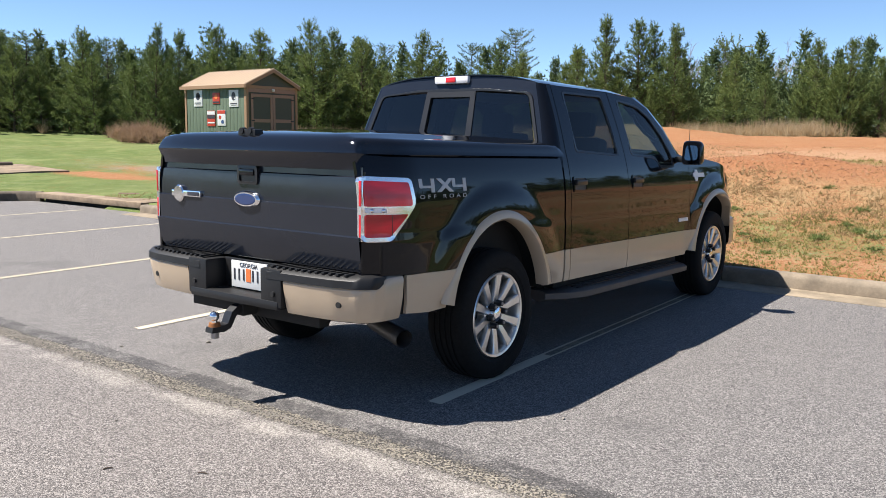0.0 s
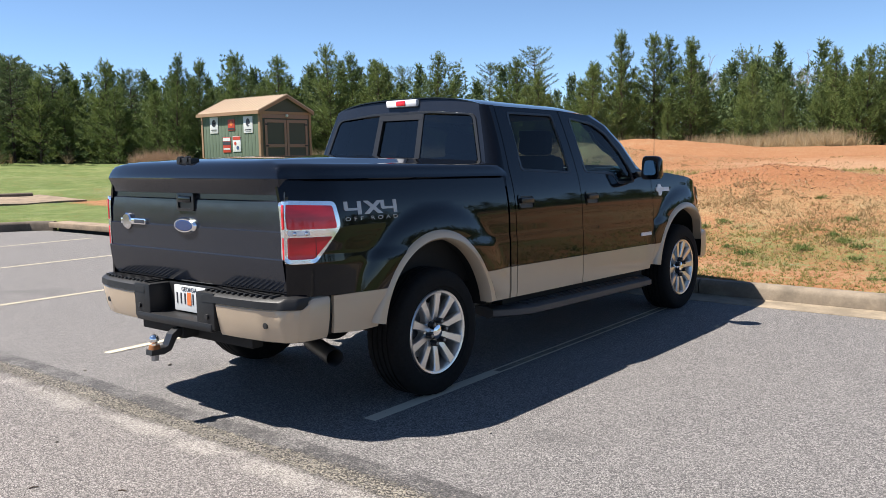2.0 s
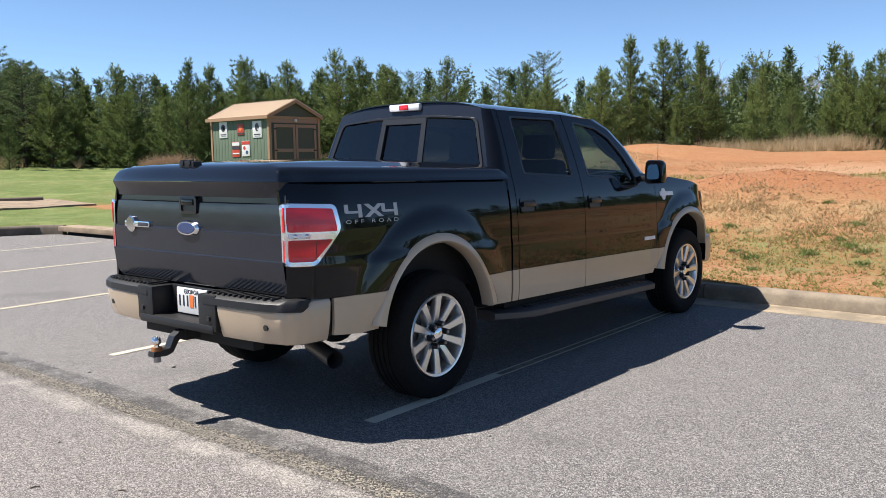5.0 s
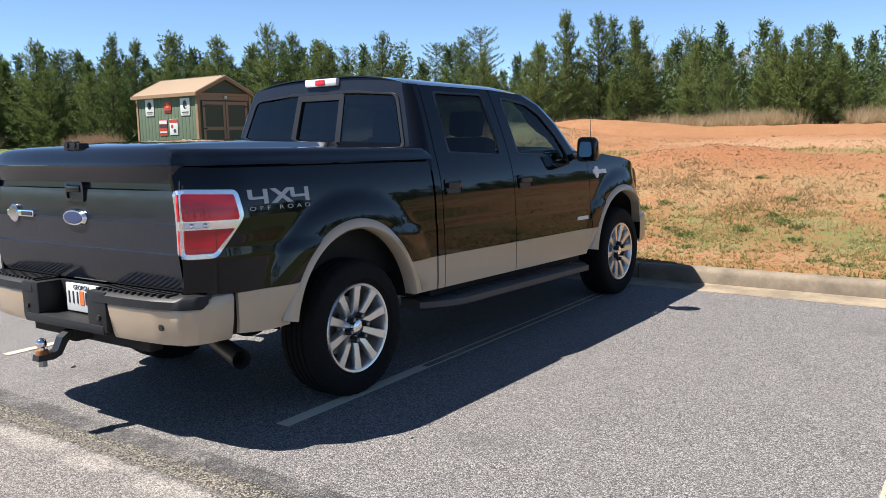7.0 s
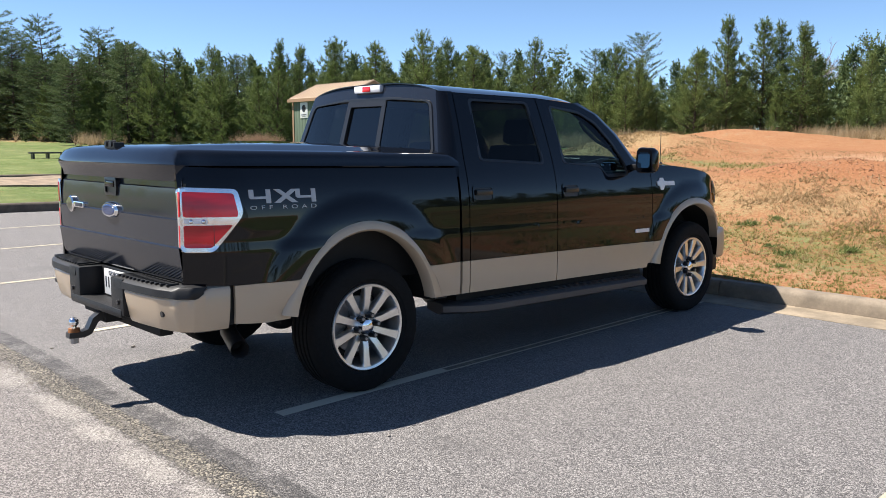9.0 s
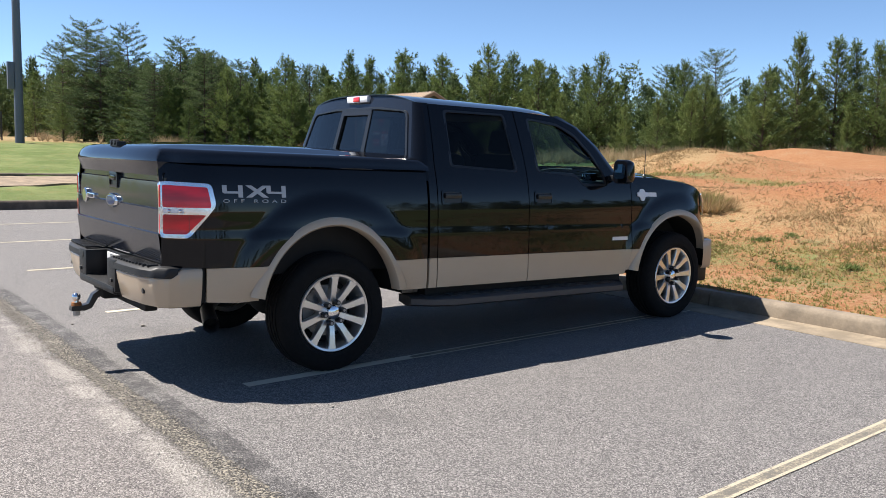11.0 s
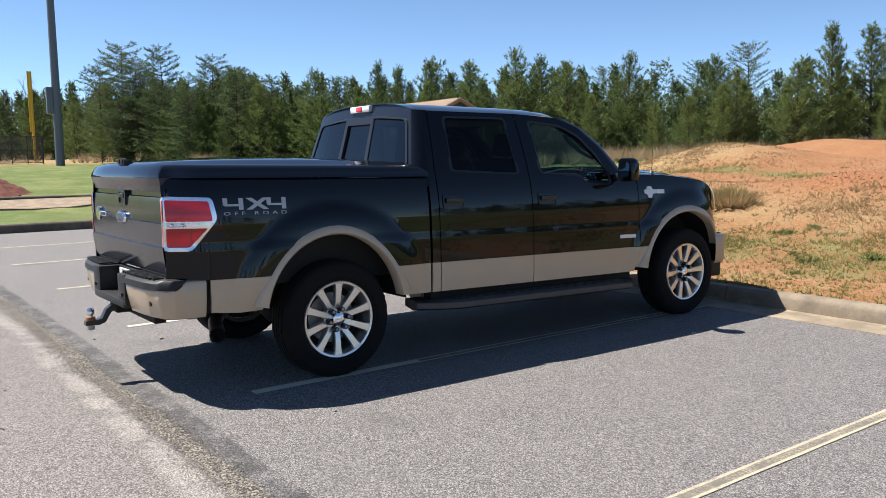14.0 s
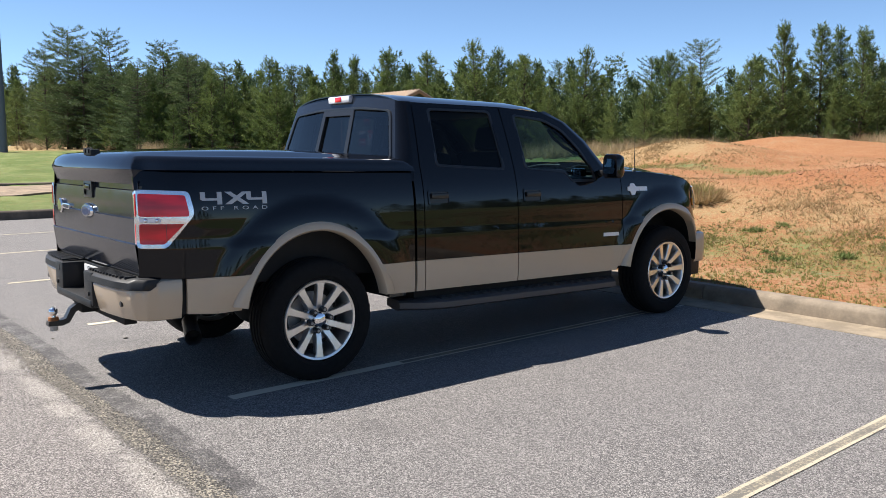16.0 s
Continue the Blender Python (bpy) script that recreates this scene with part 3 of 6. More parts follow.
def panel(outline, xf=side_x, side=1, step=0.03, thick=0.02, holes=(), proud=0.0):
    """A skin panel from its outline in (y, z), bent to the body's surface, with a turned-in edge."""
    bm = bmesh.new()
    for loop in (outline, *holes):
        vs = [bm.verts.new((0, y, z)) for y, z in loop]
        for i in range(len(vs)):
            bm.edges.new((vs[i], vs[(i + 1) % len(vs)]))
    if holes:
        bmesh.ops.triangle_fill(bm, use_beauty=True, use_dissolve=False, edges=bm.edges[:], normal=(1, 0, 0))
    else:
        bm.faces.new(bm.verts[:])
    ys, zs = [p[0] for p in outline], [p[1] for p in outline]
    for axis, lo, hi in ((1, min(ys), max(ys)), (2, min(zs), max(zs))):
        k = math.ceil(lo / step + 0.01)
        while k * step < hi - 0.004:
            co, no = Vector((0, 0, 0)), Vector((0, 0, 0))
            co[axis], no[axis] = k * step, 1
            bmesh.ops.bisect_plane(bm, geom=bm.verts[:] + bm.edges[:] + bm.faces[:], plane_co=co, plane_no=no, dist=1e-5)
            k += 1
    for f in bm.faces:
        f.normal_update()
        if f.normal.x < 0:
            f.normal_flip()
    for v in bm.verts:
        v.co.x = xf(v.co.y, v.co.z) + proud
    rim = [e for e in bm.edges if e.is_boundary]
    r = bmesh.ops.extrude_edge_only(bm, edges=rim)
    for v in r["geom"]:
        if isinstance(v, bmesh.types.BMVert):
            v.co.x -= thick
    if side < 0:
        for v in bm.verts:
            v.co.x = -v.co.x
        bmesh.ops.reverse_faces(bm, faces=bm.faces[:])
    return bm


def arc(c, r, a0, a1, n=28):
    return [(c[0] + r * ARCH[c][1] * math.cos(radians(a0 + (a1 - a0) * i / n)), c[1] + r * math.sin(radians(a0 + (a1 - a0) * i / n))) for i in range(n + 1)]


def angle_at(c, r, z):
    return math.degrees(math.asin((z - c[1]) / r))


def round_poly(pts, r=0.03, n=4):
    """Rounds the corners of an outline."""
    out = []
    for i, p in enumerate(pts):
        p = Vector(p)
        a, b = Vector(pts[i - 1]), Vector(pts[(i + 1) % len(pts)])
        ra = min(r, (a - p).length * 0.45)
        rb = min(r, (b - p).length * 0.45)
        s, e = p + (a - p).normalized() * ra, p + (b - p).normalized() * rb
        for k in range(n + 1):
            t = k / n
            q = (1 - t) ** 2 * s + 2 * t * (1 - t) * p + t * t * e
            out.append((q.x, q.y))
    return out


TWO_TONE, SILL, BELT = 0.745, 0.525, 1.365
BED_R, CAB_R, DOOR_R, DOOR_M, DOOR_F = 0.765, 0.785, 0.862, 1.768, 3.005

RR, RF = ARCH[REAR_C][0] + 0.03, ARCH[FRONT_C][0] + 0.03

REAR_WINDOW = round_poly([(1.04, 1.818), (1.635, 1.825), (1.665, 1.388), (1.015, 1.412)], 0.035)
FRONT_WINDOW = round_poly([(1.885, 1.812), (2.22, 1.782), (2.40, 1.705), (2.56, 1.55), (2.66, 1.405), (2.69, 1.30), (2.40, 1.295), (2.33, 1.375), (1.90, 1.392)], 0.04)

for side in (1, -1):
    a = angle_at(REAR_C, RR, TWO_TONE)
    bed = body("bed_side", panel([(-1.125, TWO_TONE), (-1.125, BELT), (BED_R, BELT), (BED_R, TWO_TONE)] + arc(REAR_C, RR, a, 180 - a), side=side), M_PAINT)
    lo = angle_at(REAR_C, RR, SILL)
    body("lower_panel", panel([(BED_R, TWO_TONE - 0.004), (BED_R, SILL)] + arc(REAR_C, RR, lo, a - 0.4, 8), side=side), M_TAN, truck, "tan painted lower panel")
    body("lower_panel", panel([(-0.885, TWO_TONE - 0.004)] + arc(REAR_C, RR, 180 - a + 0.4, 180 - lo, 8) + [(-0.70, SILL - 0.005), (-0.885, SILL + 0.01)], side=side), M_TAN, truck, "tan painted lower panel")
    # cab corner behind the rear door
    body("cab_corner", panel([(CAB_R, TWO_TONE), (CAB_R, 1.30), (0.80, 1.42), (0.853, 1.862), (0.898, 1.862), (DOOR_R - 0.008, 1.42), (DOOR_R - 0.008, TWO_TONE)], side=side), M_PAINT)
    body("lower_panel", panel([(CAB_R, SILL), (CAB_R, TWO_TONE - 0.004), (DOOR_R - 0.008, TWO_TONE - 0.004), (DOOR_R - 0.008, SILL)], side=side), M_TAN, truck, "tan painted lower panel")
    # doors
    outlines = (
        ("rear_door", [(DOOR_R, TWO_TONE), (DOOR_R, 1.42), (0.905, 1.862), (1.745, 1.868), (DOOR_M - 0.004, 1.40), (DOOR_M - 0.004, TWO_TONE)], REAR_WINDOW, M_TINT, (0.893, 1.232)),
        ("front_door", [(DOOR_M + 0.004, TWO_TONE), (DOOR_M + 0.004, 1.40), (1.755, 1.868), (2.20, 1.85), (2.42, 1.775), (2.62, 1.615), (2.785, 1.41), (DOOR_F, 1.375), (DOOR_F, TWO_TONE)], FRONT_WINDOW, M_GLASS, (1.83, 1.232)),
    )
    for name, line, hole, pane, (hy, hz) in outlines:
        door = body(name, panel(line, side=side, holes=[hole]), M_PAINT)
        y0 = line[0][0]
        y1 = line[-1][0]
        body("lower_panel", panel([(y0, SILL), (y0, TWO_TONE - 0.004), (y1, TWO_TONE - 0.004), (y1 - (0.055 if name == "front_door" else 0), SILL)], side=side), M_TAN, door, "tan painted lower panel")
        glass_ob = body("window_glass", panel(hole, lambda y, z: side_x(y, z) - 0.012, side, 0.08, 0.003), pane, door, "smoked privacy glass" if pane is M_TINT else "clear glass")
        # rubber seal round the pane
        seal = bmesh.new()
        n = len(hole)
        cy, cz = sum(p[0] for p in hole) / n, sum(p[1] for p in hole) / n
        rows = []
        for y, z in hole + hole[:1]:
            k = Vector((y - cy, z - cz)).normalized() * 0.016
            rows.append([(side * (side_x(y + o * k.x, z + o * k.y) + h), y + o * k.x, z + o * k.y) for o, h in ((-0.9, -0.011), (-0.7, 0.001), (0.8, 0.003), (1.0, -0.002))])
        loft(seal, rows)
        body("window_seal", seal, M_TRIM, door)
        # handle: recessed cup, bezel and pull
        hx = side * side_x(hy + 0.09, hz)
        bez = bmesh.new()
        ring = round_poly([(hy, hz - 0.10), (hy, hz + 0.005), (hy + 0.195, hz + 0.005), (hy + 0.195, hz - 0.10)], 0.02)
        inner = round_poly([(hy + 0.012, hz - 0.088), (hy + 0.012, hz - 0.007), (hy + 0.183, hz - 0.007), (hy + 0.183, hz - 0.088)], 0.018)
        rows = [[(side * (side_x(*p) + o), *p) for p in loop] for loop, o in ((ring, 0.0005), (ring, 0.007), (inner, 0.007), (inner, 0.001))]
        loft(bez, rows, True)
        handle = body("handle", bez, M_PAINT, door)
        cup = bmesh.new()
        cup.faces.new([cup.verts.new((side * (side_x(*p) + 0.002), *p)) for p in inner])
        body("handle_cup", cup, M_TRIM, door, "black recessed cup", 0)
        body("handle_pull", boxed((min(hx, hx + side * 0.03), hy + 0.02, hz - 0.055), (max(hx, hx + side * 0.03), hy + 0.175, hz - 0.018), 0.008), M_TRIM, door)
    # front wing
    a = angle_at(FRONT_C, RF, TWO_TONE)
    wing = [(DOOR_F + 0.008, TWO_TONE), (DOOR_F + 0.008, 1.375), (3.35, 1.372), (3.75, 1.335), (4.0, 1.29), (4.12, 1.235), (4.14, 1.17), (4.10, 1.09), (4.19, 1.0), (4.28, 0.80), (4.245, TWO_TONE)]
    body("front_wing", panel(wing + arc(FRONT_C, RF, a, 180 - a), side=side), M_PAINT)
    body("lower_panel", panel([(DOOR_F + 0.002, TWO_TONE - 0.004)] + arc(FRONT_C, RF, 180 - a + 0.4, 180 - angle_at(FRONT_C, RF, 0.56), 8) + [(DOOR_F - 0.045, 0.56)], side=side), M_TAN, truck, "tan painted lower panel")

    # arch flares
    for c, lo_z, hi_deg in ((REAR_C, 0.535, None), (FRONT_C, 0.545, 25)):
        rad, squeeze = ARCH[c]
        a0 = angle_at(c, rad, lo_z) if hi_deg is None else hi_deg
        a1 = 180 - angle_at(c, rad, lo_z)
        bm = bmesh.new()
        rows = []
        n = 44
        for i in range(n + 1):
            th = a0 + (a1 - a0) * i / n
            ends = max(0.0, 1 - i / n * 7) if hi_deg is None else max(0, 1 - i / n * 5) * 0.3
            ends = max(ends, 1 - (n - i) / n * 7)
            wide = 0.068 + 0.035 * ends
            row = []
            for k, (dr, out) in enumerate(((0.0, -0.06), (0.0, 0.018), (0.012, 0.030), (wide * 0.6, 0.026), (wide - 0.008, 0.012), (wide, -0.004))):
                y = c[0] + (rad + dr) * squeeze * math.cos(radians(th))
                z = c[1] + (rad + dr) * math.sin(radians(th))
                row.append((side * (min(side_x(y, max(z, 0.6)), 0.988) + out), y, z))
            rows.append(row)
        loft(bm, rows, False)
        body("arch_flare", bm, M_TAN, truck, "tan painted wheel arch flare", 50)
        # inner arch
        bm = bmesh.new()
        rows = []
        for xx in (0.945, 0.60, 0.60):
            rr = rad + 0.035 if xx > 0.6 or not rows[1:] else 0.05
            rows.append([(side * xx, c[0] + rr * math.cos(radians(t)), c[1] + rr * math.sin(radians(t))) for t in range(6, 175, 6)])
        loft(bm, rows)
        body("wheel_well", bm, M_UNDER)

    # tail lamp wrapped round the corner
    tl = round_poly([(-1.135, 0.925), (-1.132, 1.262), (-0.855, 1.252), (-0.83, 1.12), (-0.99, 0.925)], 0.03)
    lamp = body("tail_lamp", panel(tl, lambda y, z: side_x(y, z) + 0.018, side, 0.03, 0.025), M_LAMPRIM, truck, "red tail lamp with chrome surround")
    up = round_poly([(-1.120, 1.108), (-1.120, 1.240), (-0.882, 1.230), (-0.864, 1.125), (-0.868, 1.108)], 0.012)
    low = round_poly([(-1.120, 0.950), (-1.120, 1.066), (-0.893, 1.066), (-1.003, 0.950)], 0.012)
    mid = round_poly([(-1.118, 1.074), (-1.118, 1.101), (-1.02, 1.101), (-1.015, 1.074)], 0.008)
    for nm, loop, mm in (("brake_lens", up, M_RED), ("turn_lens", low, M_RED), ("reverse_lens", mid, M_CLEARLENS)):
        body(nm, panel(loop, lambda y, z: side_x(y, z) + 0.026, side, 0.03, 0.012), mm, lamp, "red lens" if mm is M_RED else "clear lens")

    # seam and bulbs behind the clear strip
    body("lens_seam", panel([(-0.9908, 0.958), (-0.9908, 1.064), (-0.9890, 1.064), (-0.9890, 0.958)], lambda y, z: side_x(y, z) + 0.0275, side, 0.05, 0.004), M_TRIM, lamp, "thin dark seam")
    for by in (-1.09, -1.035):
        bulb = bmesh.new()
        bmesh.ops.create_uvsphere(bulb, u_segments=12, v_segments=8, radius=0.012, matrix=Matrix.Translation((side * (side_x(by, 1.087) + 0.026), by, 1.087)))
        body("reverse_bulb", bulb, M_CHROME, lamp, "round bright reverse bulb")

    # the lamp's narrow return on the rear face
    body("lamp_return", boxed((min(side * 0.848, side * 0.872), -1.130, 0.928), (max(side * 0.848, side * 0.872), -1.09, 1.258), 0.005), M_LAMPRIM, lamp, "bright narrow return")
    for za, zb in ((0.95, 1.066), (1.108, 1.238)):
        body("return_lens", boxed((min(side * 0.853, side * 0.869), -1.135, za), (max(side * 0.853, side * 0.869), -1.12, zb), 0.003), M_RED, lamp, "red lens")

    # running board
    bm = bmesh.new()
    rows = []
    for y in np.linspace(0.70, 3.03, 16):
        ease = smoothstep(0.70, 0.95, y) * (1 - smoothstep(2.9, 3.03, y))
        w = 0.80 + 0.225 * (0.35 + 0.65 * ease)
        rows.append([(side * 0.72, y, 0.40), (side * 0.72, y, 0.455), (side * (w - 0.03), y, 0.452), (side * w, y, 0.435), (side * w, y, 0.395), (side * (w - 0.05), y, 0.375)])
    loft(bm, rows, True, True)
    board = body("running_board", bm, M_BOARD, truck, "dark grey ribbed running board")
    for k in range(5):
        xx = side * (0.80 + 0.04 * k)
        body("tread", boxed((xx - 0.008, 1.0, 0.452), (xx + 0.008, 2.85, 0.458), 0.002), M_TRIM, board)

    body("rocker", boxed((min(side * 0.76, side * 0.86), 0.84, 0.385), (max(side * 0.76, side * 0.86), 3.02, 0.53), 0.01), M_UNDER)
    # door mirror
    m = side
    body("door_mirror_arm", boxed((min(m * 0.93, m * 1.05), 2.72, 1.335), (max(m * 0.93, m * 1.05), 2.80, 1.385), 0.015), M_PLASTIC)
    bm = bmesh.new()
    rows = []
    for y, s in ((2.70, 0.92), (2.715, 1.0), (2.76, 1.0), (2.795, 0.9), (2.82, 0.6)):
        loop = round_poly([(-0.092, -0.10), (-0.08, 0.105), (0.08, 0.10), (0.092, -0.095)], 0.045)
        rows.append([(m * (1.085 + u * s), y - 0.06 * u * s, 1.415 + v * s) for u, v in loop])
    loft(bm, rows, True, True)
    mirror = body("door_mirror", bm, M_PAINT, truck, "black door mirror housing")
    loop = round_poly([(-0.052, -0.062), (-0.044, 0.066), (0.056, 0.062), (0.062, -0.058)], 0.03)
    bm = bmesh.new()
    bm.faces.new([bm.verts.new((m * (1.085 + u), 2.676 + 0.10 * (v + 0.085) + 0.05 * u, 1.415 + v)) for u, v in loop])
    body("mirror_glass", bm, M_MIRROR, mirror, "silvered mirror glass", 0)

# ---- bed lid: a painted hard cover whose rear face rolls down to a sharp lip ----
def lid_half(y):
    return side_x(max(y, -1.125), 1.30) + 0.012


REAR_ROLL = [(-1.178, 1.376), (-1.176, 1.386), (-1.168, 1.404), (-1.154, 1.428), (-1.138, 1.445), (-1.115, 1.458), (-1.07, 1.469), (-0.98, 1.482), (-0.90, 1.495)]
bm = bmesh.new()
rows = []
for y, top in REAR_ROLL + [(y, 2.0) for y in (-0.8, -0.5, -0.1, 0.3, 0.6, 0.70, 0.745, 0.77, 0.782)]:
    w = lid_half(y)
    nose = 0.05 * smoothstep(0.72, 0.782, y)
    prof = [(w, 1.372), (w - 0.004, 1.378), (w - 0.009, 1.395), (w - 0.014, 1.413), (w - 0.021, 1.430), (w - 0.034, 1.445), (w - 0.062, 1.454), (w - 0.13, 1.460)]
    crown = 1.520 - 0.030 * ((y + 0.1) / 0.85) ** 2
    prof += [(x, 1.466 + (crown - 1.466) * (1 - (x / w) ** 2)) for x in (w - 0.17, w * 0.6, w * 0.4, w * 0.2, 0.0)]
    row = []
    for x, z in prof:
        bow = 0.045 * (x / w) ** 4 * smoothstep(-0.95, -1.12, y)
        z = min(z, top + 0.006 * (1 - (x / w) ** 2) * (top > 1.38))
        row.append((x, y + bow, z - nose * (z - 1.372) / 0.10))
    rows.append(row + [(-x, yy, z) for x, yy, z in row[-2::-1]])
loft(bm, rows)
bed_lid = body("bed_lid", bm, M_LID, truck, "glossy black hard bed cover", 35)
# the lip under the rear edge, drawn in to the tailgate
LIP = [(-1.179, 1.375), (-1.172, 1.367), (-1.158, 1.343), (-1.146, 1.316), (-1.138, 1.290), (-1.100, 1.286)]
bm = bmesh.new()
w = lid_half(-1.178)
face_rows = [[(u * (w - 0.006 * k), y + (0.045 - 0.006 * k) * u ** 4, z) for u in np.linspace(-1, 1, 25)] for k, (y, z) in enumerate(LIP)]
loft(bm, face_rows)
for s in (1, -1):
    ends = [(s * (w - 0.006 * k), y + 0.045 - 0.006 * k, z) for k, (y, z) in enumerate(LIP)] + [(s * (w - 0.018), -1.06, 1.290), (s * (w - 0.002), -1.06, 1.375)]
    bm.faces.new([bm.verts.new(p) for p in ends])
body("lid_lip", bm, M_PAINT_LIFTED, bed_lid, "", 25)
lock = bmesh.new()
box(lock, (-0.085, -1.125, 1.452), (0.06, -1.065, 1.492), 0.006)
for dx in (-0.05, 0.02):
    bmesh.ops.create_cone(lock, cap_ends=True, segments=16, radius1=0.020, radius2=0.017, depth=0.030, matrix=pose(dx, -1.117, 1.484, 90))
body("lid_lock", lock, M_PLASTIC, bed_lid, "black twin-knob lock")

# bed floor and front wall, closed under the lid
body("bed_tub", boxed((-0.80, -1.05, 0.66), (0.80, 0.77, 1.34), 0.01), M_UNDER)

# ---- tailgate ----
TG = [(-1.100, 1.310), (-1.108, 1.304), (-1.110, 1.258), (-1.120, 1.252), (-1.125, 1.185), (-1.126, 1.098), (-1.135, 1.091), (-1.132, 0.952), (-1.142, 0.945), (-1.124, 0.795), (-1.112, 0.765), (-1.09, 0.755)]
bm = bmesh.new()
rows = []
for y, z in TG:
    rows.append([(u * 0.858, y + 0.005 * u * u + 0.004, z) for u in np.linspace(-1, 1, 25)])
loft(bm, rows)
tailgate = body("tailgate", bm, M_PAINT_LIFTED, truck, "dusty black tailgate with pressed ridges, lightened for sun and sky sheen", 25)
tailgate.location.y = -0.007
for s in (1, -1):
    body("tailgate_edge", boxed((min(s * 0.850, s * 0.858), -1.095, 0.77), (max(s * 0.850, s * 0.858), -1.03, 1.28)), M_TRIM, tailgate)
# handle
bm = bmesh.new()
loop = round_poly([(-0.085, 1.185), (-0.085, 1.29), (0.085, 1.29), (0.085, 1.185)], 0.02)
inn = round_poly([(-0.068, 1.20), (-0.068, 1.275), (0.068, 1.275), (0.068, 1.20)], 0.016)
loft(bm, [[(x, -1.10, z) for x, z in loop], [(x, -1.130, z) for x, z in loop], [(x, -1.132, z) for x, z in inn], [(x, -1.1265, z) for x, z in inn]], True)
bm.faces.new([bm.verts.new((x, -1.1225, z)) for x, z in inn])
tgh = body("tailgate_handle", bm, M_TRIM, tailgate, "black handle with lock")
body("pull", boxed((-0.06, -1.137, 1.235), (0.06, -1.118, 1.27), 0.005), M_PAINT, tgh)


def oval(bm, cx, y, cz, a, b, dome=0.0, n=32):
    rim = [(cx + a * math.cos(2 * math.pi * i / n), y, cz + b * math.sin(2 * math.pi * i / n)) for i in range(n)]
    mid = [(cx + 0.85 * a * math.cos(2 * math.pi * i / n), y - dome, cz + 0.82 * b * math.sin(2 * math.pi * i / n)) for i in range(n)]
    base = [(p[0], y + 0.02, p[2]) for p in rim]
    loft(bm, [base, rim, mid], True)
    bm.faces.new([bm.verts.new(p) for p in mid])
    return bm


badge = body("oval_badge", oval(bmesh.new(), -0.0, -1.136, 1.10, 0.112, 0.048, 0.012), M_CHROME, tailgate, "chrome-rimmed oval badge")
body("badge_field", oval(bmesh.new(), -0.0, -1.149, 1.10, 0.088, 0.033, 0.002), M_BLUE, badge, "dark blue enamel field")
bm = bmesh.new()
oval(bm, -0.63, -1.135, 1.105, 0.05, 0.052, 0.008)
box(bm, (-0.70, -1.138, 1.088), (-0.42, -1.112, 1.125), 0.004)
em = body("side_emblem", bm, M_CHROME, tailgate, "chrome emblem with lettering bar")
body("emblem_inset", boxed((-0.54, -1.141, 1.095), (-0.43, -1.135, 1.118), 0.001), M_INK, em)

# ---- rear bumper ----
def plan(u):
    """Plan path of the bumper's outer face; u from 0 at the middle to 1 at the side's front end."""
    pts = [(0.0, -1.275), (0.30, -1.274), (0.55, -1.267), (0.75, -1.248), (0.890, -1.208), (0.950, -1.14), (0.968, -1.07), (0.971, -1.0), (0.970, -0.935)]
    t = u * (len(pts) - 1)
    i = min(int(t), len(pts) - 2)
    a, b = Vector(pts[i]), Vector(pts[i + 1])
    return a.lerp(b, t - i)


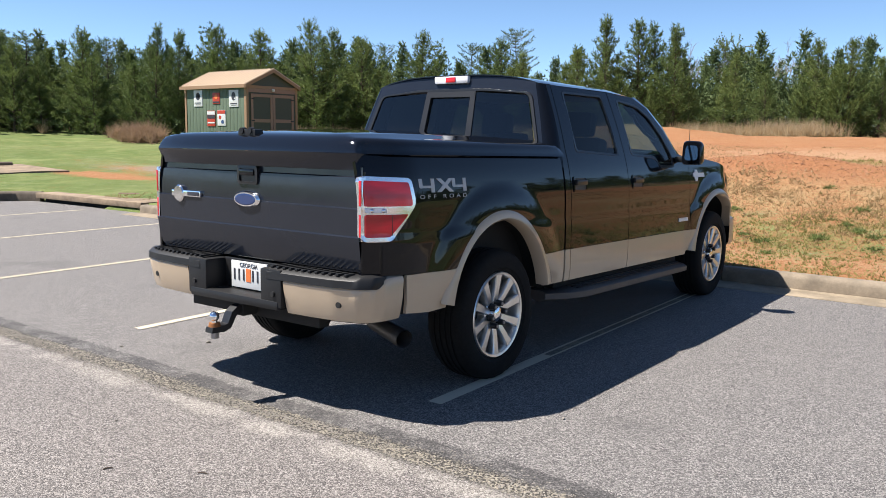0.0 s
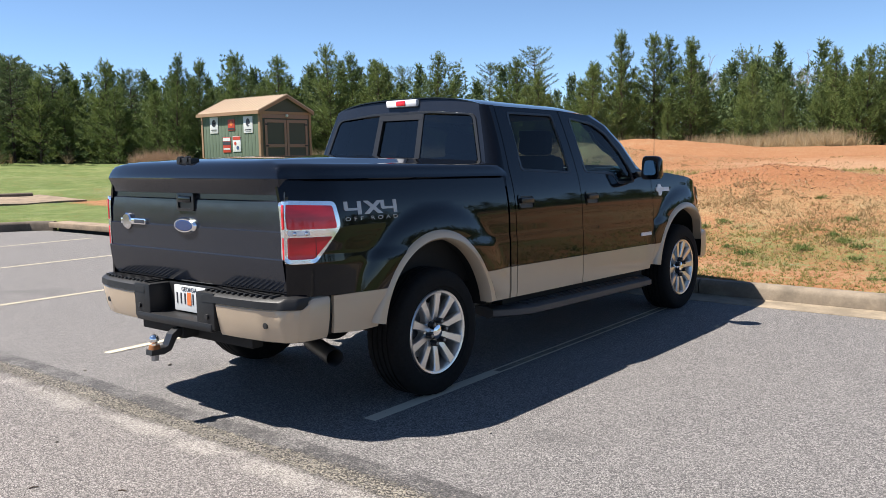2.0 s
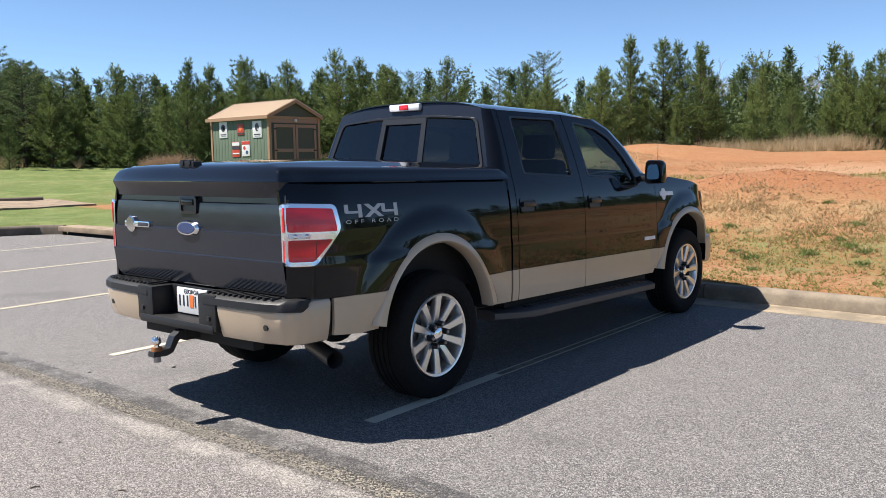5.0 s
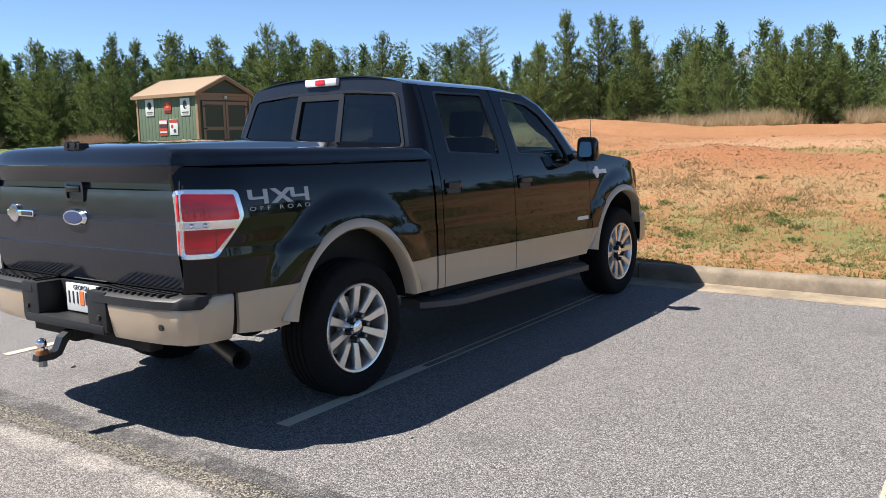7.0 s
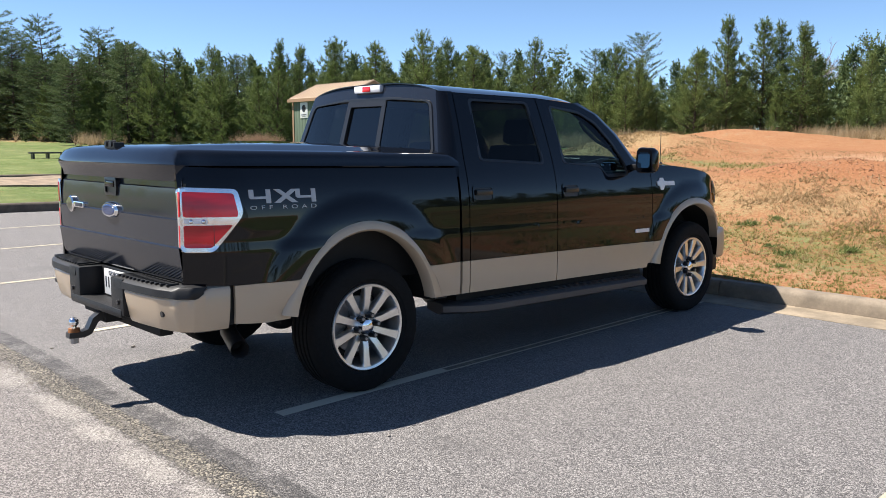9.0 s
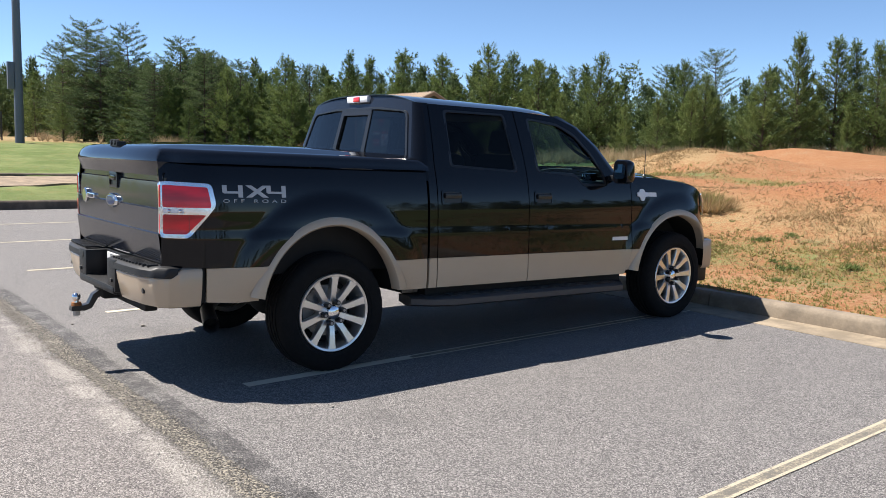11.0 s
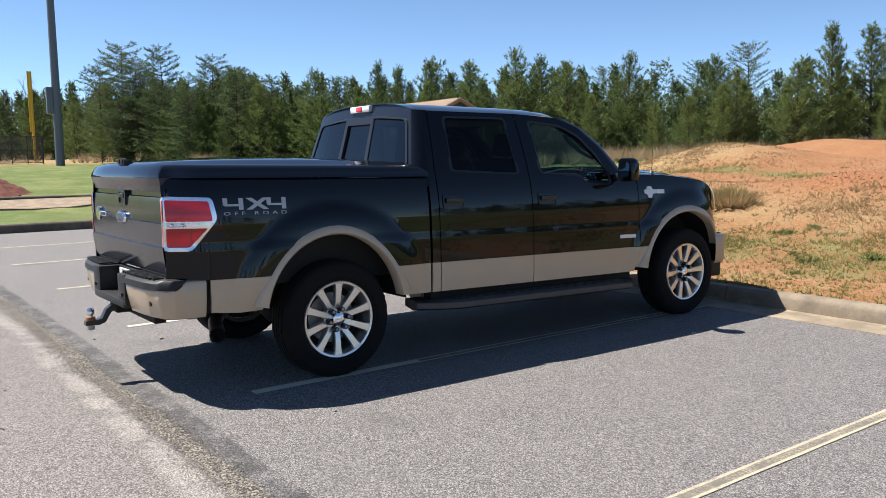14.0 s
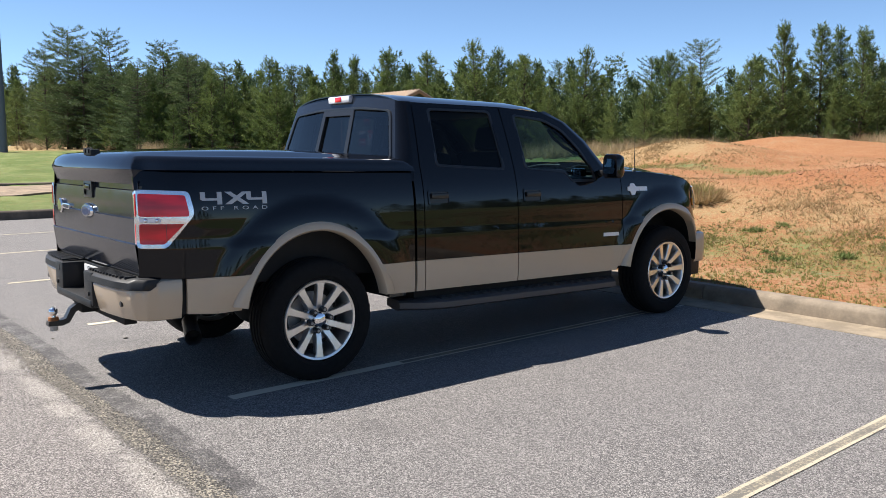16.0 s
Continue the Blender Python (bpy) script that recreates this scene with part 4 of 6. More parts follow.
bumper = tagged(new("rear_bumper"), "tan and black step bumper")
bumper.parent = truck
bumper.location.y = 0.02
for s in (1, -1):
    bm = bmesh.new()
    rows = []
    for u in np.linspace(0.18, 1.0, 34):
        p = plan(u)
        d = (plan(min(1.0, u + 0.01)) - plan(max(0.0, u - 0.01))).normalized()
        nrm = Vector((abs(d.y), -abs(d.x)))
        top = 0.700 + 0.045 * smoothstep(0.62, 0.80, u)
        row = []
        for o, z in ((-0.11, 0.515), (-0.06, 0.503), (-0.036, 0.512), (-0.024, 0.545), (-0.008, 0.625), (0.0, top - 0.02), (-0.010, top - 0.004), (-0.03, top), (-0.10, top + 0.003)):
            row.append((s * (p.x + nrm.x * o), p.y + nrm.y * o, z))
        rows.append(row)
    loft(bm, rows)
    body("bumper_wing", bm, M_TAN, bumper, "tan painted bumper end")
    # tread pad on top
    bm = bmesh.new()
    rows = []
    for u in np.linspace(0.12, 0.70, 24):
        p = plan(u)
        e = 0.02 * smoothstep(0.6, 0.7, u)
        inner = min(p.x, 0.90)
        rows.append([(s * p.x, p.y + 0.02 + e, 0.685), (s * p.x, p.y - 0.007 + e, 0.692), (s * p.x, p.y - 0.004 + e, 0.73), (s * p.x, p.y + 0.02 + e, 0.75), (s * inner, -1.10, 0.758), (s * inner, -1.10, 0.69)])
    loft(bm, rows, True, True)
    pad = body("step_pad", bm, M_PLASTIC, bumper, "black ribbed step pad")
    for k in range(12):
        xx = 0.30 + 0.046 * k
        yy = plan(float(np.interp(xx, [0.30, 0.55, 0.75, 0.885], [0.125, 0.25, 0.375, 0.5]))).y
        body("tread_rib", boxed((min(s * xx, s * (xx + 0.02)), yy + 0.015, 0.75), (max(s * xx, s * (xx + 0.02)), -1.15, 0.763), 0.003), M_PLASTIC, pad)
    # black cheek beside the plate recess
    body("recess_cheek", boxed((min(s * 0.235, s * 0.40), -1.277, 0.535), (max(s * 0.235, s * 0.40), -1.10, 0.745), 0.012), M_PLASTIC, bumper)
    sen = bmesh.new()
    pp = plan(0.40)
    bmesh.ops.create_cone(sen, cap_ends=True, segments=16, radius1=0.018, radius2=0.016, depth=0.02, matrix=pose(s * pp.x, pp.y + 0.018, 0.60, 90))
    body("parking_sensor", sen, M_TRIM, bumper, "black round parking sensor")
    sen = bmesh.new()
    bmesh.ops.create_cone(sen, cap_ends=True, segments=16, radius1=0.016, radius2=0.014, depth=0.02, matrix=pose(s * 0.34, -1.278, 0.61, 90))
    body("parking_sensor", sen, M_TRIM, bumper, "black round parking sensor")
    # shadow gap between bumper end and bed
    body("seam_liner", boxed((min(s * 0.88, s * 0.93), -0.99, 0.53), (max(s * 0.88, s * 0.935), -0.88, 0.742)), M_UNDER, bumper)
body("recess_back", boxed((-0.25, -1.135, 0.55), (0.25, -1.09, 0.75), 0.01), M_PLASTIC, bumper)
body("lower_step", boxed((-0.38, -1.285, 0.520), (0.38, -1.09, 0.574), 0.02), M_PLASTIC, bumper)
# number plate with plain bars
plate = body("number_plate", boxed((-0.155, -1.158, 0.584), (0.155, -1.145, 0.739), 0.004), M_WHITE, bumper, "white number plate with dark characters")
for k in range(7):
    if k == 3:
        continue
    body("character", boxed((-0.130 + k * 0.04, -1.1605, 0.629), (-0.118 + k * 0.04, -1.1575, 0.694)), M_INK, plate, "", 0)
body("plate_mark", boxed((-0.022, -1.1605, 0.624), (0.018, -1.1575, 0.699)), M_ORANGE, plate, "orange printed mark", 0)
cu = bpy.data.curves.new("plate_word", "FONT")
cu.body, cu.size, cu.align_x, cu.extrude = "GEORGIA", 0.036, "CENTER", 0.0005
tmp = bpy.data.objects.new("tmp", cu)
me = bpy.data.meshes.new_from_object(tmp)
bpy.data.objects.remove(tmp)
me.transform(pose(0, -1.1595, 0.706 + RAKE * 1.16, 90))
me.materials.append(M_INK)
w = new("plate_word", me)
w.parent = plate

# ---- tow hitch ----
hitch = tagged(new("tow_hitch"), "steel ball mount in the receiver")
hitch.parent = truck
part("receiver", boxed((-0.045, -1.22, 0.465), (0.045, -0.9, 0.545), 0.008), M_UNDER, hitch)
part("receiver_bar", boxed((-0.55, -1.12, 0.45), (0.55, -1.04, 0.54), 0.01), M_UNDER, hitch)
bm = bmesh.new()
prof = [(-1.15, 0.53), (-1.24, 0.53), (-1.285, 0.50), (-1.315, 0.44), (-1.345, 0.43), (-1.42, 0.43), (-1.425, 0.40), (-1.34, 0.395), (-1.295, 0.41), (-1.255, 0.475), (-1.22, 0.49), (-1.15, 0.49)]
loft(bm, [[(x, y, z) for y, z in prof] for x in (-0.03, 0.03)], True, True)
part("ball_mount", bm, M_TRIM, hitch, "black drop bar", 20)
bm = bmesh.new()
bmesh.ops.create_uvsphere(bm, u_segments=20, v_segments=12, radius=0.028, matrix=Matrix.Translation((0, -1.385, 0.487)))
bmesh.ops.create_cone(bm, cap_ends=True, segments=16, radius1=0.018, radius2=0.014, depth=0.04, matrix=Matrix.Translation((0, -1.385, 0.455)))
part("ball", bm, M_CHROME, hitch, "chrome tow ball")
bm = bmesh.new()
bmesh.ops.create_cone(bm, cap_ends=True, segments=16, radius1=0.034, radius2=0.030, depth=0.022, matrix=Matrix.Translation((0, -1.385, 0.441)))
part("ball_collar", bm, M_RUST, hitch, "rusty collar")
bm = bmesh.new()
bmesh.ops.create_cone(bm, cap_ends=True, segments=6, radius1=0.024, radius2=0.024, depth=0.032, matrix=Matrix.Translation((0, -1.385, 0.38)))
part("ball_nut", bm, M_STEEL, hitch)

# ---- exhaust ----
bm = bmesh.new()
path = [(0.36, 0.3, 0.55), (0.38, -0.45, 0.52), (0.46, -0.64, 0.46), (0.60, -0.735, 0.43), (0.905, -0.835, 0.395)]
tube(bm, path, [0.034, 0.034, 0.038, 0.046, 0.051], 18, False)
rim = [Vector(p) for p in path[-2:]]
d = (rim[1] - rim[0]).normalized()
tube(bm, [rim[1], rim[1] - d * 0.16], [0.047, 0.042], 18, False)
part("exhaust_pipe", bm, M_SOOT, truck, "dark sooted steel exhaust tailpipe")
bm = bmesh.new()
bmesh.ops.create_circle(bm, cap_ends=True, segments=18, radius=0.043, matrix=Matrix.Translation(rim[1] - d * 0.13) @ d.to_track_quat("Z", "Y").to_matrix().to_4x4())
part("exhaust_soot", bm, M_UNDER, truck, "sooty inside")

# ---- cab: roof, screens, pillars ----
def roof_z(x, y):
    u = abs(x) / 0.765
    z = 1.862 + 0.085 * (1 - u ** 3.2)
    z -= 0.05 * smoothstep(1.98, 2.48, y) ** 1.5 + 0.004 * smoothstep(0.98, 0.80, y)
    return z


# the rear wall bows back in the middle and rounds into the sides
def back_y(x, z):
    return 0.664 + 0.26 * max(0, z - 1.40) + 0.03 * (abs(x) / 0.8) ** 4


def corner_in(z):
    return 0.085 - 0.03 * (z - 1.4) / 0.45


def back_edge(x, z):
    rx = corner_in(z)
    xo = side_x(0.85, min(z, 1.862)) - rx
    u = min(1.0, max(0.0, (abs(x) - xo) / rx))
    return back_y(min(abs(x), xo), z) + 0.10 * (1 - math.sqrt(1 - u * u))


bm = bmesh.new()
rows = []
for y in [0.60, 0.77, 0.80, 0.83, 0.87, 0.92, 1.05, 1.3, 1.6, 1.85, 2.03, 2.18, 2.31, 2.40, 2.46]:
    row = []
    for u in np.linspace(-1, 1, 33):
        w = side_x(y, 1.862) + 0.002 - 0.11 * smoothstep(2.18, 2.48, y)
        x = math.copysign(abs(u) ** 0.8, u) * w
        zz = roof_z(x / w * 0.765, y) - (0.008 if y < 0.7 else 0)
        row.append((x, max(y, back_edge(x, 1.88)) + (0.03 * (1 - u * u) if y > 2.13 else 0), zz))
    rows.append(row)
loft(bm, rows)
roof = body("roof", bm, M_PAINT, truck, "", 50)
lampbar = body("high_brake_lamp", boxed((-0.152, 0.764, 1.880), (0.152, 0.86, 1.934), 0.014), M_CLEARLENS, roof, "clear and red high brake lamp")
body("brake_lens", boxed((-0.045, 0.758, 1.887), (0.045, 0.80, 1.926), 0.006), M_RED, lampbar, "red lens")

# rear wall of the cab with a three-pane window
def back_panel(outline, holes=(), off=0.0, thick=0.02, step=0.06):
    bm = panel([(x, z) for x, z in outline], lambda a, b: 0.0, 1, step, thick, holes)
    for v in bm.verts:
        x, z, depth = v.co.y, v.co.z, v.co.x
        v.co = Vector((x, back_y(x, z) + off - depth, z))
    return bm


flank = [(side_x(0.85, z) - corner_in(z), z) for z in (1.365, 1.45, 1.60, 1.75, 1.84)]
crest = [(x, roof_z(x, 0.75) - 0.006) for x in (0.70, 0.66, 0.6, 0.5, 0.35, 0.18)]
half = flank + crest
outer = half + [(0, roof_z(0, 0.75) - 0.006)] + [(-x, z) for x, z in half[::-1]]
opening = round_poly([(-0.80, 1.39), (-0.675, 1.80), (-0.3, 1.832), (0.3, 1.832), (0.675, 1.80), (0.80, 1.39)], 0.05)
cab_back = body("cab_back", back_panel(outer, [opening]), M_PAINT_LIFTED)
for s in (1, -1):
    rows = []
    for z in (1.30, 1.40, 1.50, 1.60, 1.70, 1.78, 1.84, 1.866):
        rx = corner_in(z)
        xs = side_x(0.85, z)
        rows.append([(s * (xs - rx + rx * math.sin(a)), back_y(xs - rx, z) + 0.10 * (1 - math.cos(a)), z) for a in np.linspace(-0.05, math.pi / 2, 9)])
    body("cab_quarter", loft(bmesh.new(), rows), M_PAINT, truck, "", 60)
bm = bmesh.new()
n = len(opening)
rows = []
for x, z in opening + opening[:1]:
    k = Vector((x, z - 1.61)).normalized() * 0.015
    rows.append([(x + o * k.x, back_y(x + o * k.x, z + o * k.y) - h, z + o * k.y) for o, h in ((-1.0, -0.004), (-0.8, 0.008), (0.7, 0.010), (1.0, -0.003))])
loft(bm, rows)
rw = body("rear_screen", bm, M_TRIM, truck, "three-pane sliding rear window")
for loop in ([(-0.772, 1.41), (-0.655, 1.787), (-0.215, 1.816), (-0.235, 1.41)], [(0.235, 1.41), (0.215, 1.816), (0.655, 1.787), (0.772, 1.41)], [(-0.20, 1.41), (-0.18, 1.785), (0.18, 1.785), (0.20, 1.41)]):
    body("pane", back_panel(round_poly(loop, 0.03), (), 0.0 if loop[0][0] != -0.20 else 0.012, 0.004, 0.1), M_REARGLASS, rw, "smoked glass")
for s in (1, -1):
    body("mullion", back_panel([(s * 0.245, 1.39), (s * 0.222, 1.822), (s * 0.178, 1.822), (s * 0.195, 1.39)], (), -0.006, 0.02, 0.2), M_TRIM, rw)
body("mullion", back_panel([(-0.215, 1.782), (-0.215, 1.825), (0.215, 1.825), (0.215, 1.782)], (), -0.007, 0.02, 0.2), M_TRIM, rw)

# windscreen and pillars
def screen(u, v):
    top = Vector((u * 0.635, 2.49 - 0.10 * u * u, 1.868 - 0.05 * abs(u) ** 3))
    low = Vector((u * 0.80, 3.23 - 0.30 * u * u, 1.365 - 0.01 * u * u))
    p = top.lerp(low, v)
    p.y += 0.05 * math.sin(math.pi * v)
    return p


loft_rows = [[screen(u, v) for u in np.linspace(-1, 1, 21)] for v in np.linspace(0, 1, 9)]
body("windscreen", loft(bmesh.new(), loft_rows), M_GLASS, truck, "clear windscreen")
for s in (1, -1):
    bm = bmesh.new()
    rows = []
    pil = [(2.20, 1.85), (2.42, 1.775), (2.62, 1.615), (2.785, 1.41), (2.86, 1.37)]
    for k, (y, z) in enumerate(pil):
        v = k / (len(pil) - 1)
        p = screen(s, v)
        xo = side_x(y, z)
        q = Vector((s * xo, y, z))
        mid = (p + q) / 2 + Vector((s * 0.018, 0.03, 0.02))
        rows.append([q + Vector((0, -0.002, 0)), q.lerp(mid, 0.5) + Vector((s * 0.008, 0.008, 0.008)), mid, p.lerp(mid, 0.4), p + Vector((-s * 0.02, 0, 0.004)), p + Vector((-s * 0.03, -0.03, -0.03))])
    loft(bm, rows)
    body("windscreen_pillar", bm, M_PAINT)
bm = loft(bmesh.new(), [[screen(u, 1.0) + Vector((0, dy, dz)) for u in np.linspace(-1, 1, 17)] for dy, dz in ((-0.03, 0.0), (0.04, 0.004), (0.12, -0.02))])
body("cowl", bm, M_PLASTIC)
for s, x0 in ((1, 0.12), (1, -0.55)):
    bm = bmesh.new()
    a, b2 = screen(x0, 1.0) + Vector((0, 0.02, 0.02)), screen(x0 + 0.62, 0.93) + Vector((0, 0.015, 0.02))
    tube(bm, [a, (a + b2) / 2 + Vector((0, 0, 0.02)), b2], 0.008, 6)
    body("wiper", bm, M_TRIM)

# bonnet
bm = bmesh.new()
rows = []
for y in np.linspace(3.22, 4.42, 15):
    row = []
    for u in np.linspace(-1, 1, 25):
        w = side_x(y, 1.34) - 0.015 if y < 4.1 else side_x(4.1, 1.34) - 0.015 - 0.25 * (y - 4.1) ** 1.5
        zc = 1.40 - 0.045 * smoothstep(3.3, 4.0, y) - 0.11 * smoothstep(3.85, 4.45, y)
        yy = y - 0.30 * u * u * smoothstep(3.9, 3.2, y) - 0.22 * u ** 4 * smoothstep(4.0, 4.42, y)
        z = zc + 0.05 * (1 - u * u) - 0.022 * smoothstep(0.55, 0.62, abs(u)) + 0.012 * smoothstep(0.9, 1.0, abs(u)) * -1
        row.append((u * w, yy, z))
    rows.append(row)
loft(bm, rows)
body("bonnet", bm, M_PAINT, truck, "", 50)
# nose: grille, lamps, bumper
bm = bmesh.new()
rows = []
for z in (1.28, 1.24, 1.0, 0.86, 0.82):
    rows.append([(u * 0.62, 4.48 - 0.10 * u * u + (0.02 if 0.9 < z < 1.2 else 0), z) for u in np.linspace(-1, 1, 13)])
loft(bm, rows)
grille = body("grille", bm, M_TRIM)
for z in (1.21, 1.10, 0.99, 0.88):
    bm = loft(bmesh.new(), [[(u * 0.60, 4.50 - 0.10 * u * u + o, z + dz) for u in np.linspace(-1, 1, 13)] for o, dz in ((0, -0.02), (0.03, -0.018), (0.03, 0.018), (0, 0.02))])
    body("grille_bar", bm, M_CHROME, grille, "chrome bar")
for s in (1, -1):
    bm = bmesh.new()
    rows = []
    for t in np.linspace(0, 1, 10):
        x = 0.62 + (0.905 - 0.62) * t
        y = 4.40 - 0.30 * t ** 1.6
        rows.append([(s * (x - 0.03), y - 0.06, 1.26 - 0.02 * t), (s * x, y + 0.0, 1.245 - 0.02 * t), (s * x, y + 0.035, 1.16), (s * x, y + 0.05, 1.0 + 0.03 * t), (s * (x - 0.03), y - 0.05, 0.985 + 0.03 * t)])
    loft(bm, rows)
    hl = body("head_lamp", bm, M_CLEARLENS, truck, "clear head lamp")
    body("marker_lens", panel(round_poly([(4.09, 1.055), (4.09, 1.12), (4.14, 1.12), (4.15, 1.055)], 0.01), lambda y, z: side_x(y, z) + 0.012, s, 0.05, 0.01), M_AMBER, hl, "amber side marker")
bm = bmesh.new()
rows = []
for u in np.linspace(-1, 1, 41):
    a = abs(u)
    x = math.copysign(0.80 * a / 0.7 if a < 0.7 else 0.80 + 0.165 * smoothstep(0.62, 0.88, a), u)
    y = 4.54 - 0.16 * min(1, a / 0.7) ** 2 if a < 0.7 else 4.38 - 0.28 * ((a - 0.7) / 0.3)
    row = []
    for o, z in ((-0.05, 0.80), (-0.01, 0.79), (0.0, 0.77), (0.004, 0.66), (0.0, 0.55), (-0.02, 0.52), (-0.06, 0.51)):
        nx = math.copysign(smoothstep(0.6, 0.9, a), u)
        row.append((x + nx * o, y + (1 - abs(nx)) * o, z))
    rows.append(row)
loft(bm, rows)
body("front_bumper", bm, M_TAN, truck, "tan painted front bumper")
body("front_air_dam", boxed((-0.80, 4.05, 0.36), (0.80, 4.42, 0.54), 0.03), M_PLASTIC)
body("engine_bay", boxed((-0.62, 3.0, 0.60), (0.62, 4.30, 1.25)), M_UNDER)
bm = bmesh.new()
tube(bm, [(0.80, 3.37, 1.385), (0.80, 3.372, 1.40)], [0.022, 0.014], 12)
tube(bm, [(0.80, 3.372, 1.39), (0.80, 3.375, 1.68)], [0.004, 0.002], 6)
body("aerial", bm, M_TRIM, truck, "thin black whip aerial")

# emblem on the wing, bar badge on the door, bed decal
def on_side(loop, name, material, out, label="", parent=truck):
    return body(name, panel(loop, lambda y, z: side_x(y, z) + out, 1, 0.05, 0.012), material, parent, label)


wing_em = on_side(round_poly([(3.085, 1.205), (3.085, 1.242), (3.115, 1.242), (3.130, 1.27), (3.180, 1.27), (3.195, 1.242), (3.240, 1.242), (3.240, 1.205), (3.195, 1.205), (3.175, 1.168), (3.135, 1.168), (3.115, 1.205)], 0.012), "wing_emblem", M_BADGE, 0.008, "chrome wing emblem")
on_side([(3.244, 1.205), (3.244, 1.242), (3.350, 1.242), (3.350, 1.205)], "emblem_bar", M_BADGE, 0.007, "chrome lettering bar", wing_em)
on_side([(2.76, 0.825), (2.76, 0.855), (2.955, 0.855), (2.955, 0.825)], "door_badge", M_BADGE, 0.006, "narrow chrome badge")

DX0, DZ0, DH = -0.785, 1.172, 0.066
FOUR = [(0, 0.42), (0, 1.0), (0.20, 1.0), (0.20, 0.50), (0.70, 0.50), (0.70, 1.0), (0.90, 1.0), (0.90, 0.0), (0.70, 0.0), (0.70, 0.32), (0.08, 0.32)]
CROSS = [(0, 0), (0.38, 0.5), (0, 1), (0.27, 1), (0.52, 0.68), (0.77, 1), (1.04, 1), (0.66, 0.5), (1.04, 0), (0.77, 0), (0.52, 0.32), (0.27, 0)]
decal = tagged(new("bed_decal"), "silver off-road bed decal")
decal.parent = truck
for shape, off in ((FOUR, 0.0), (CROSS, 0.152), (FOUR, 0.292)):
    on_side([(DX0 + off + p * 0.148, DZ0 + 0.002 * off + q * (DH + 0.008)) for p, q in shape], "letter", M_DECAL, 0.003, "", decal)
cu = bpy.data.curves.new("decal_word", "FONT")
cu.body, cu.size, cu.space_character = "OFF ROAD", 0.030, 1.75
tmp = bpy.data.objects.new("tmp", cu)
me = bpy.data.meshes.new_from_object(tmp)
bpy.data.objects.remove(tmp)
wid = max(v.co.x for v in me.vertices)
for v in me.vertices:
    y, z = DX0 + v.co.x / wid * 0.425, DZ0 - 0.032 + v.co.y
    v.co = Vector((side_x(y, z) + 0.0025, y, z - RAKE * y))
me.materials.append(M_DECAL)
w = tagged(new("word", me), kind="stuff")
w.parent = decal

# ---- cabin inside ----
inside = tagged(new("cabin"), "dark leather cabin")
inside.parent = truck
body("cabin_floor", boxed((-0.86, 0.85, 0.55), (0.86, 3.1, 0.66)), M_UNDER, inside)
body("door_lining", boxed((-0.90, 0.92, 0.66), (-0.84, 3.0, 1.33), 0.02), M_CLOTH, inside)
body("door_lining", boxed((0.84, 0.92, 0.66), (0.90, 3.0, 1.28), 0.02), M_CLOTH, inside)
body("headliner", boxed((-0.70, 0.86, 1.835), (0.70, 2.35, 1.85), 0.005), M_DASH, inside)
body("rear_seat", boxed((-0.72, 0.90, 0.68), (0.72, 1.08, 1.36), 0.05), M_CLOTH, inside, "dark leather rear bench")
body("rear_cushion", boxed((-0.72, 1.0, 0.68), (0.72, 1.50, 0.98), 0.05), M_CLOTH, inside)
for sx in (-0.40, 0.40):
    lean = pose(sx, 1.86, 0.98, -12)
    body("front_seat_back", boxed((-0.26, -0.09, 0.0), (0.26, 0.07, 0.55), 0.06, lean), M_CLOTH, inside, "dark leather seat back")
    body("headrest", boxed((-0.14, -0.07, 0.56), (0.14, 0.05, 0.76), 0.045, lean), M_CLOTH, inside)
    body("front_cushion", boxed((sx - 0.26, 1.86, 0.80), (sx + 0.26, 2.36, 1.0), 0.06), M_CLOTH, inside)
    body("rear_headrest", boxed((sx - 0.13, 0.92, 1.38), (sx + 0.13, 1.02, 1.53), 0.035), M_CLOTH, inside)
body("dashboard", boxed((-0.84, 2.62, 0.95), (0.84, 3.12, 1.33), 0.06), M_DASH, inside, "grey dashboard")
body("console", boxed((-0.16, 1.9, 0.66), (0.16, 2.75, 1.05), 0.04), M_CLOTH, inside)
bm = bmesh.new()
ringm = pose(-0.40, 2.50, 1.24, 65)
tube(bm, [ringm @ Vector((0.19 * math.cos(t * math.pi / 12), 0.19 * math.sin(t * math.pi / 12), 0)) for t in range(25)], 0.016, 8, False)
box(bm, (-0.17, -0.03, -0.03), (0.17, 0.04, 0.01), 0.01, ringm)
body("steering_wheel", bm, M_CLOTH, inside)
for s in (1, -1):
    bm = tube(bmesh.new(), [(s * 0.70, 2.36, 1.72), (s * 0.715, 2.40, 1.655), (s * 0.75, 2.50, 1.575), (s * 0.785, 2.62, 1.515), (s * 0.79, 2.68, 1.53)], 0.014, 8)
    body("grab_handle", bm, M_TRIM, inside, "black pillar grab handle")
body("instrument_hood", boxed((-0.62, 2.50, 1.30), (-0.16, 2.75, 1.41), 0.05), M_DASH, inside)
# small chrome block added at the dashboard's end, not a known part
body("dash_vent", boxed((0.72, 2.62, 1.325), (0.82, 2.72, 1.395), 0.02), M_CHROME, inside, "small bright metal block at the dashboard's end")
body("rear_view_mirror", boxed((-0.12, 2.50, 1.69), (0.12, 2.53, 1.76), 0.012), M_TRIM, inside)

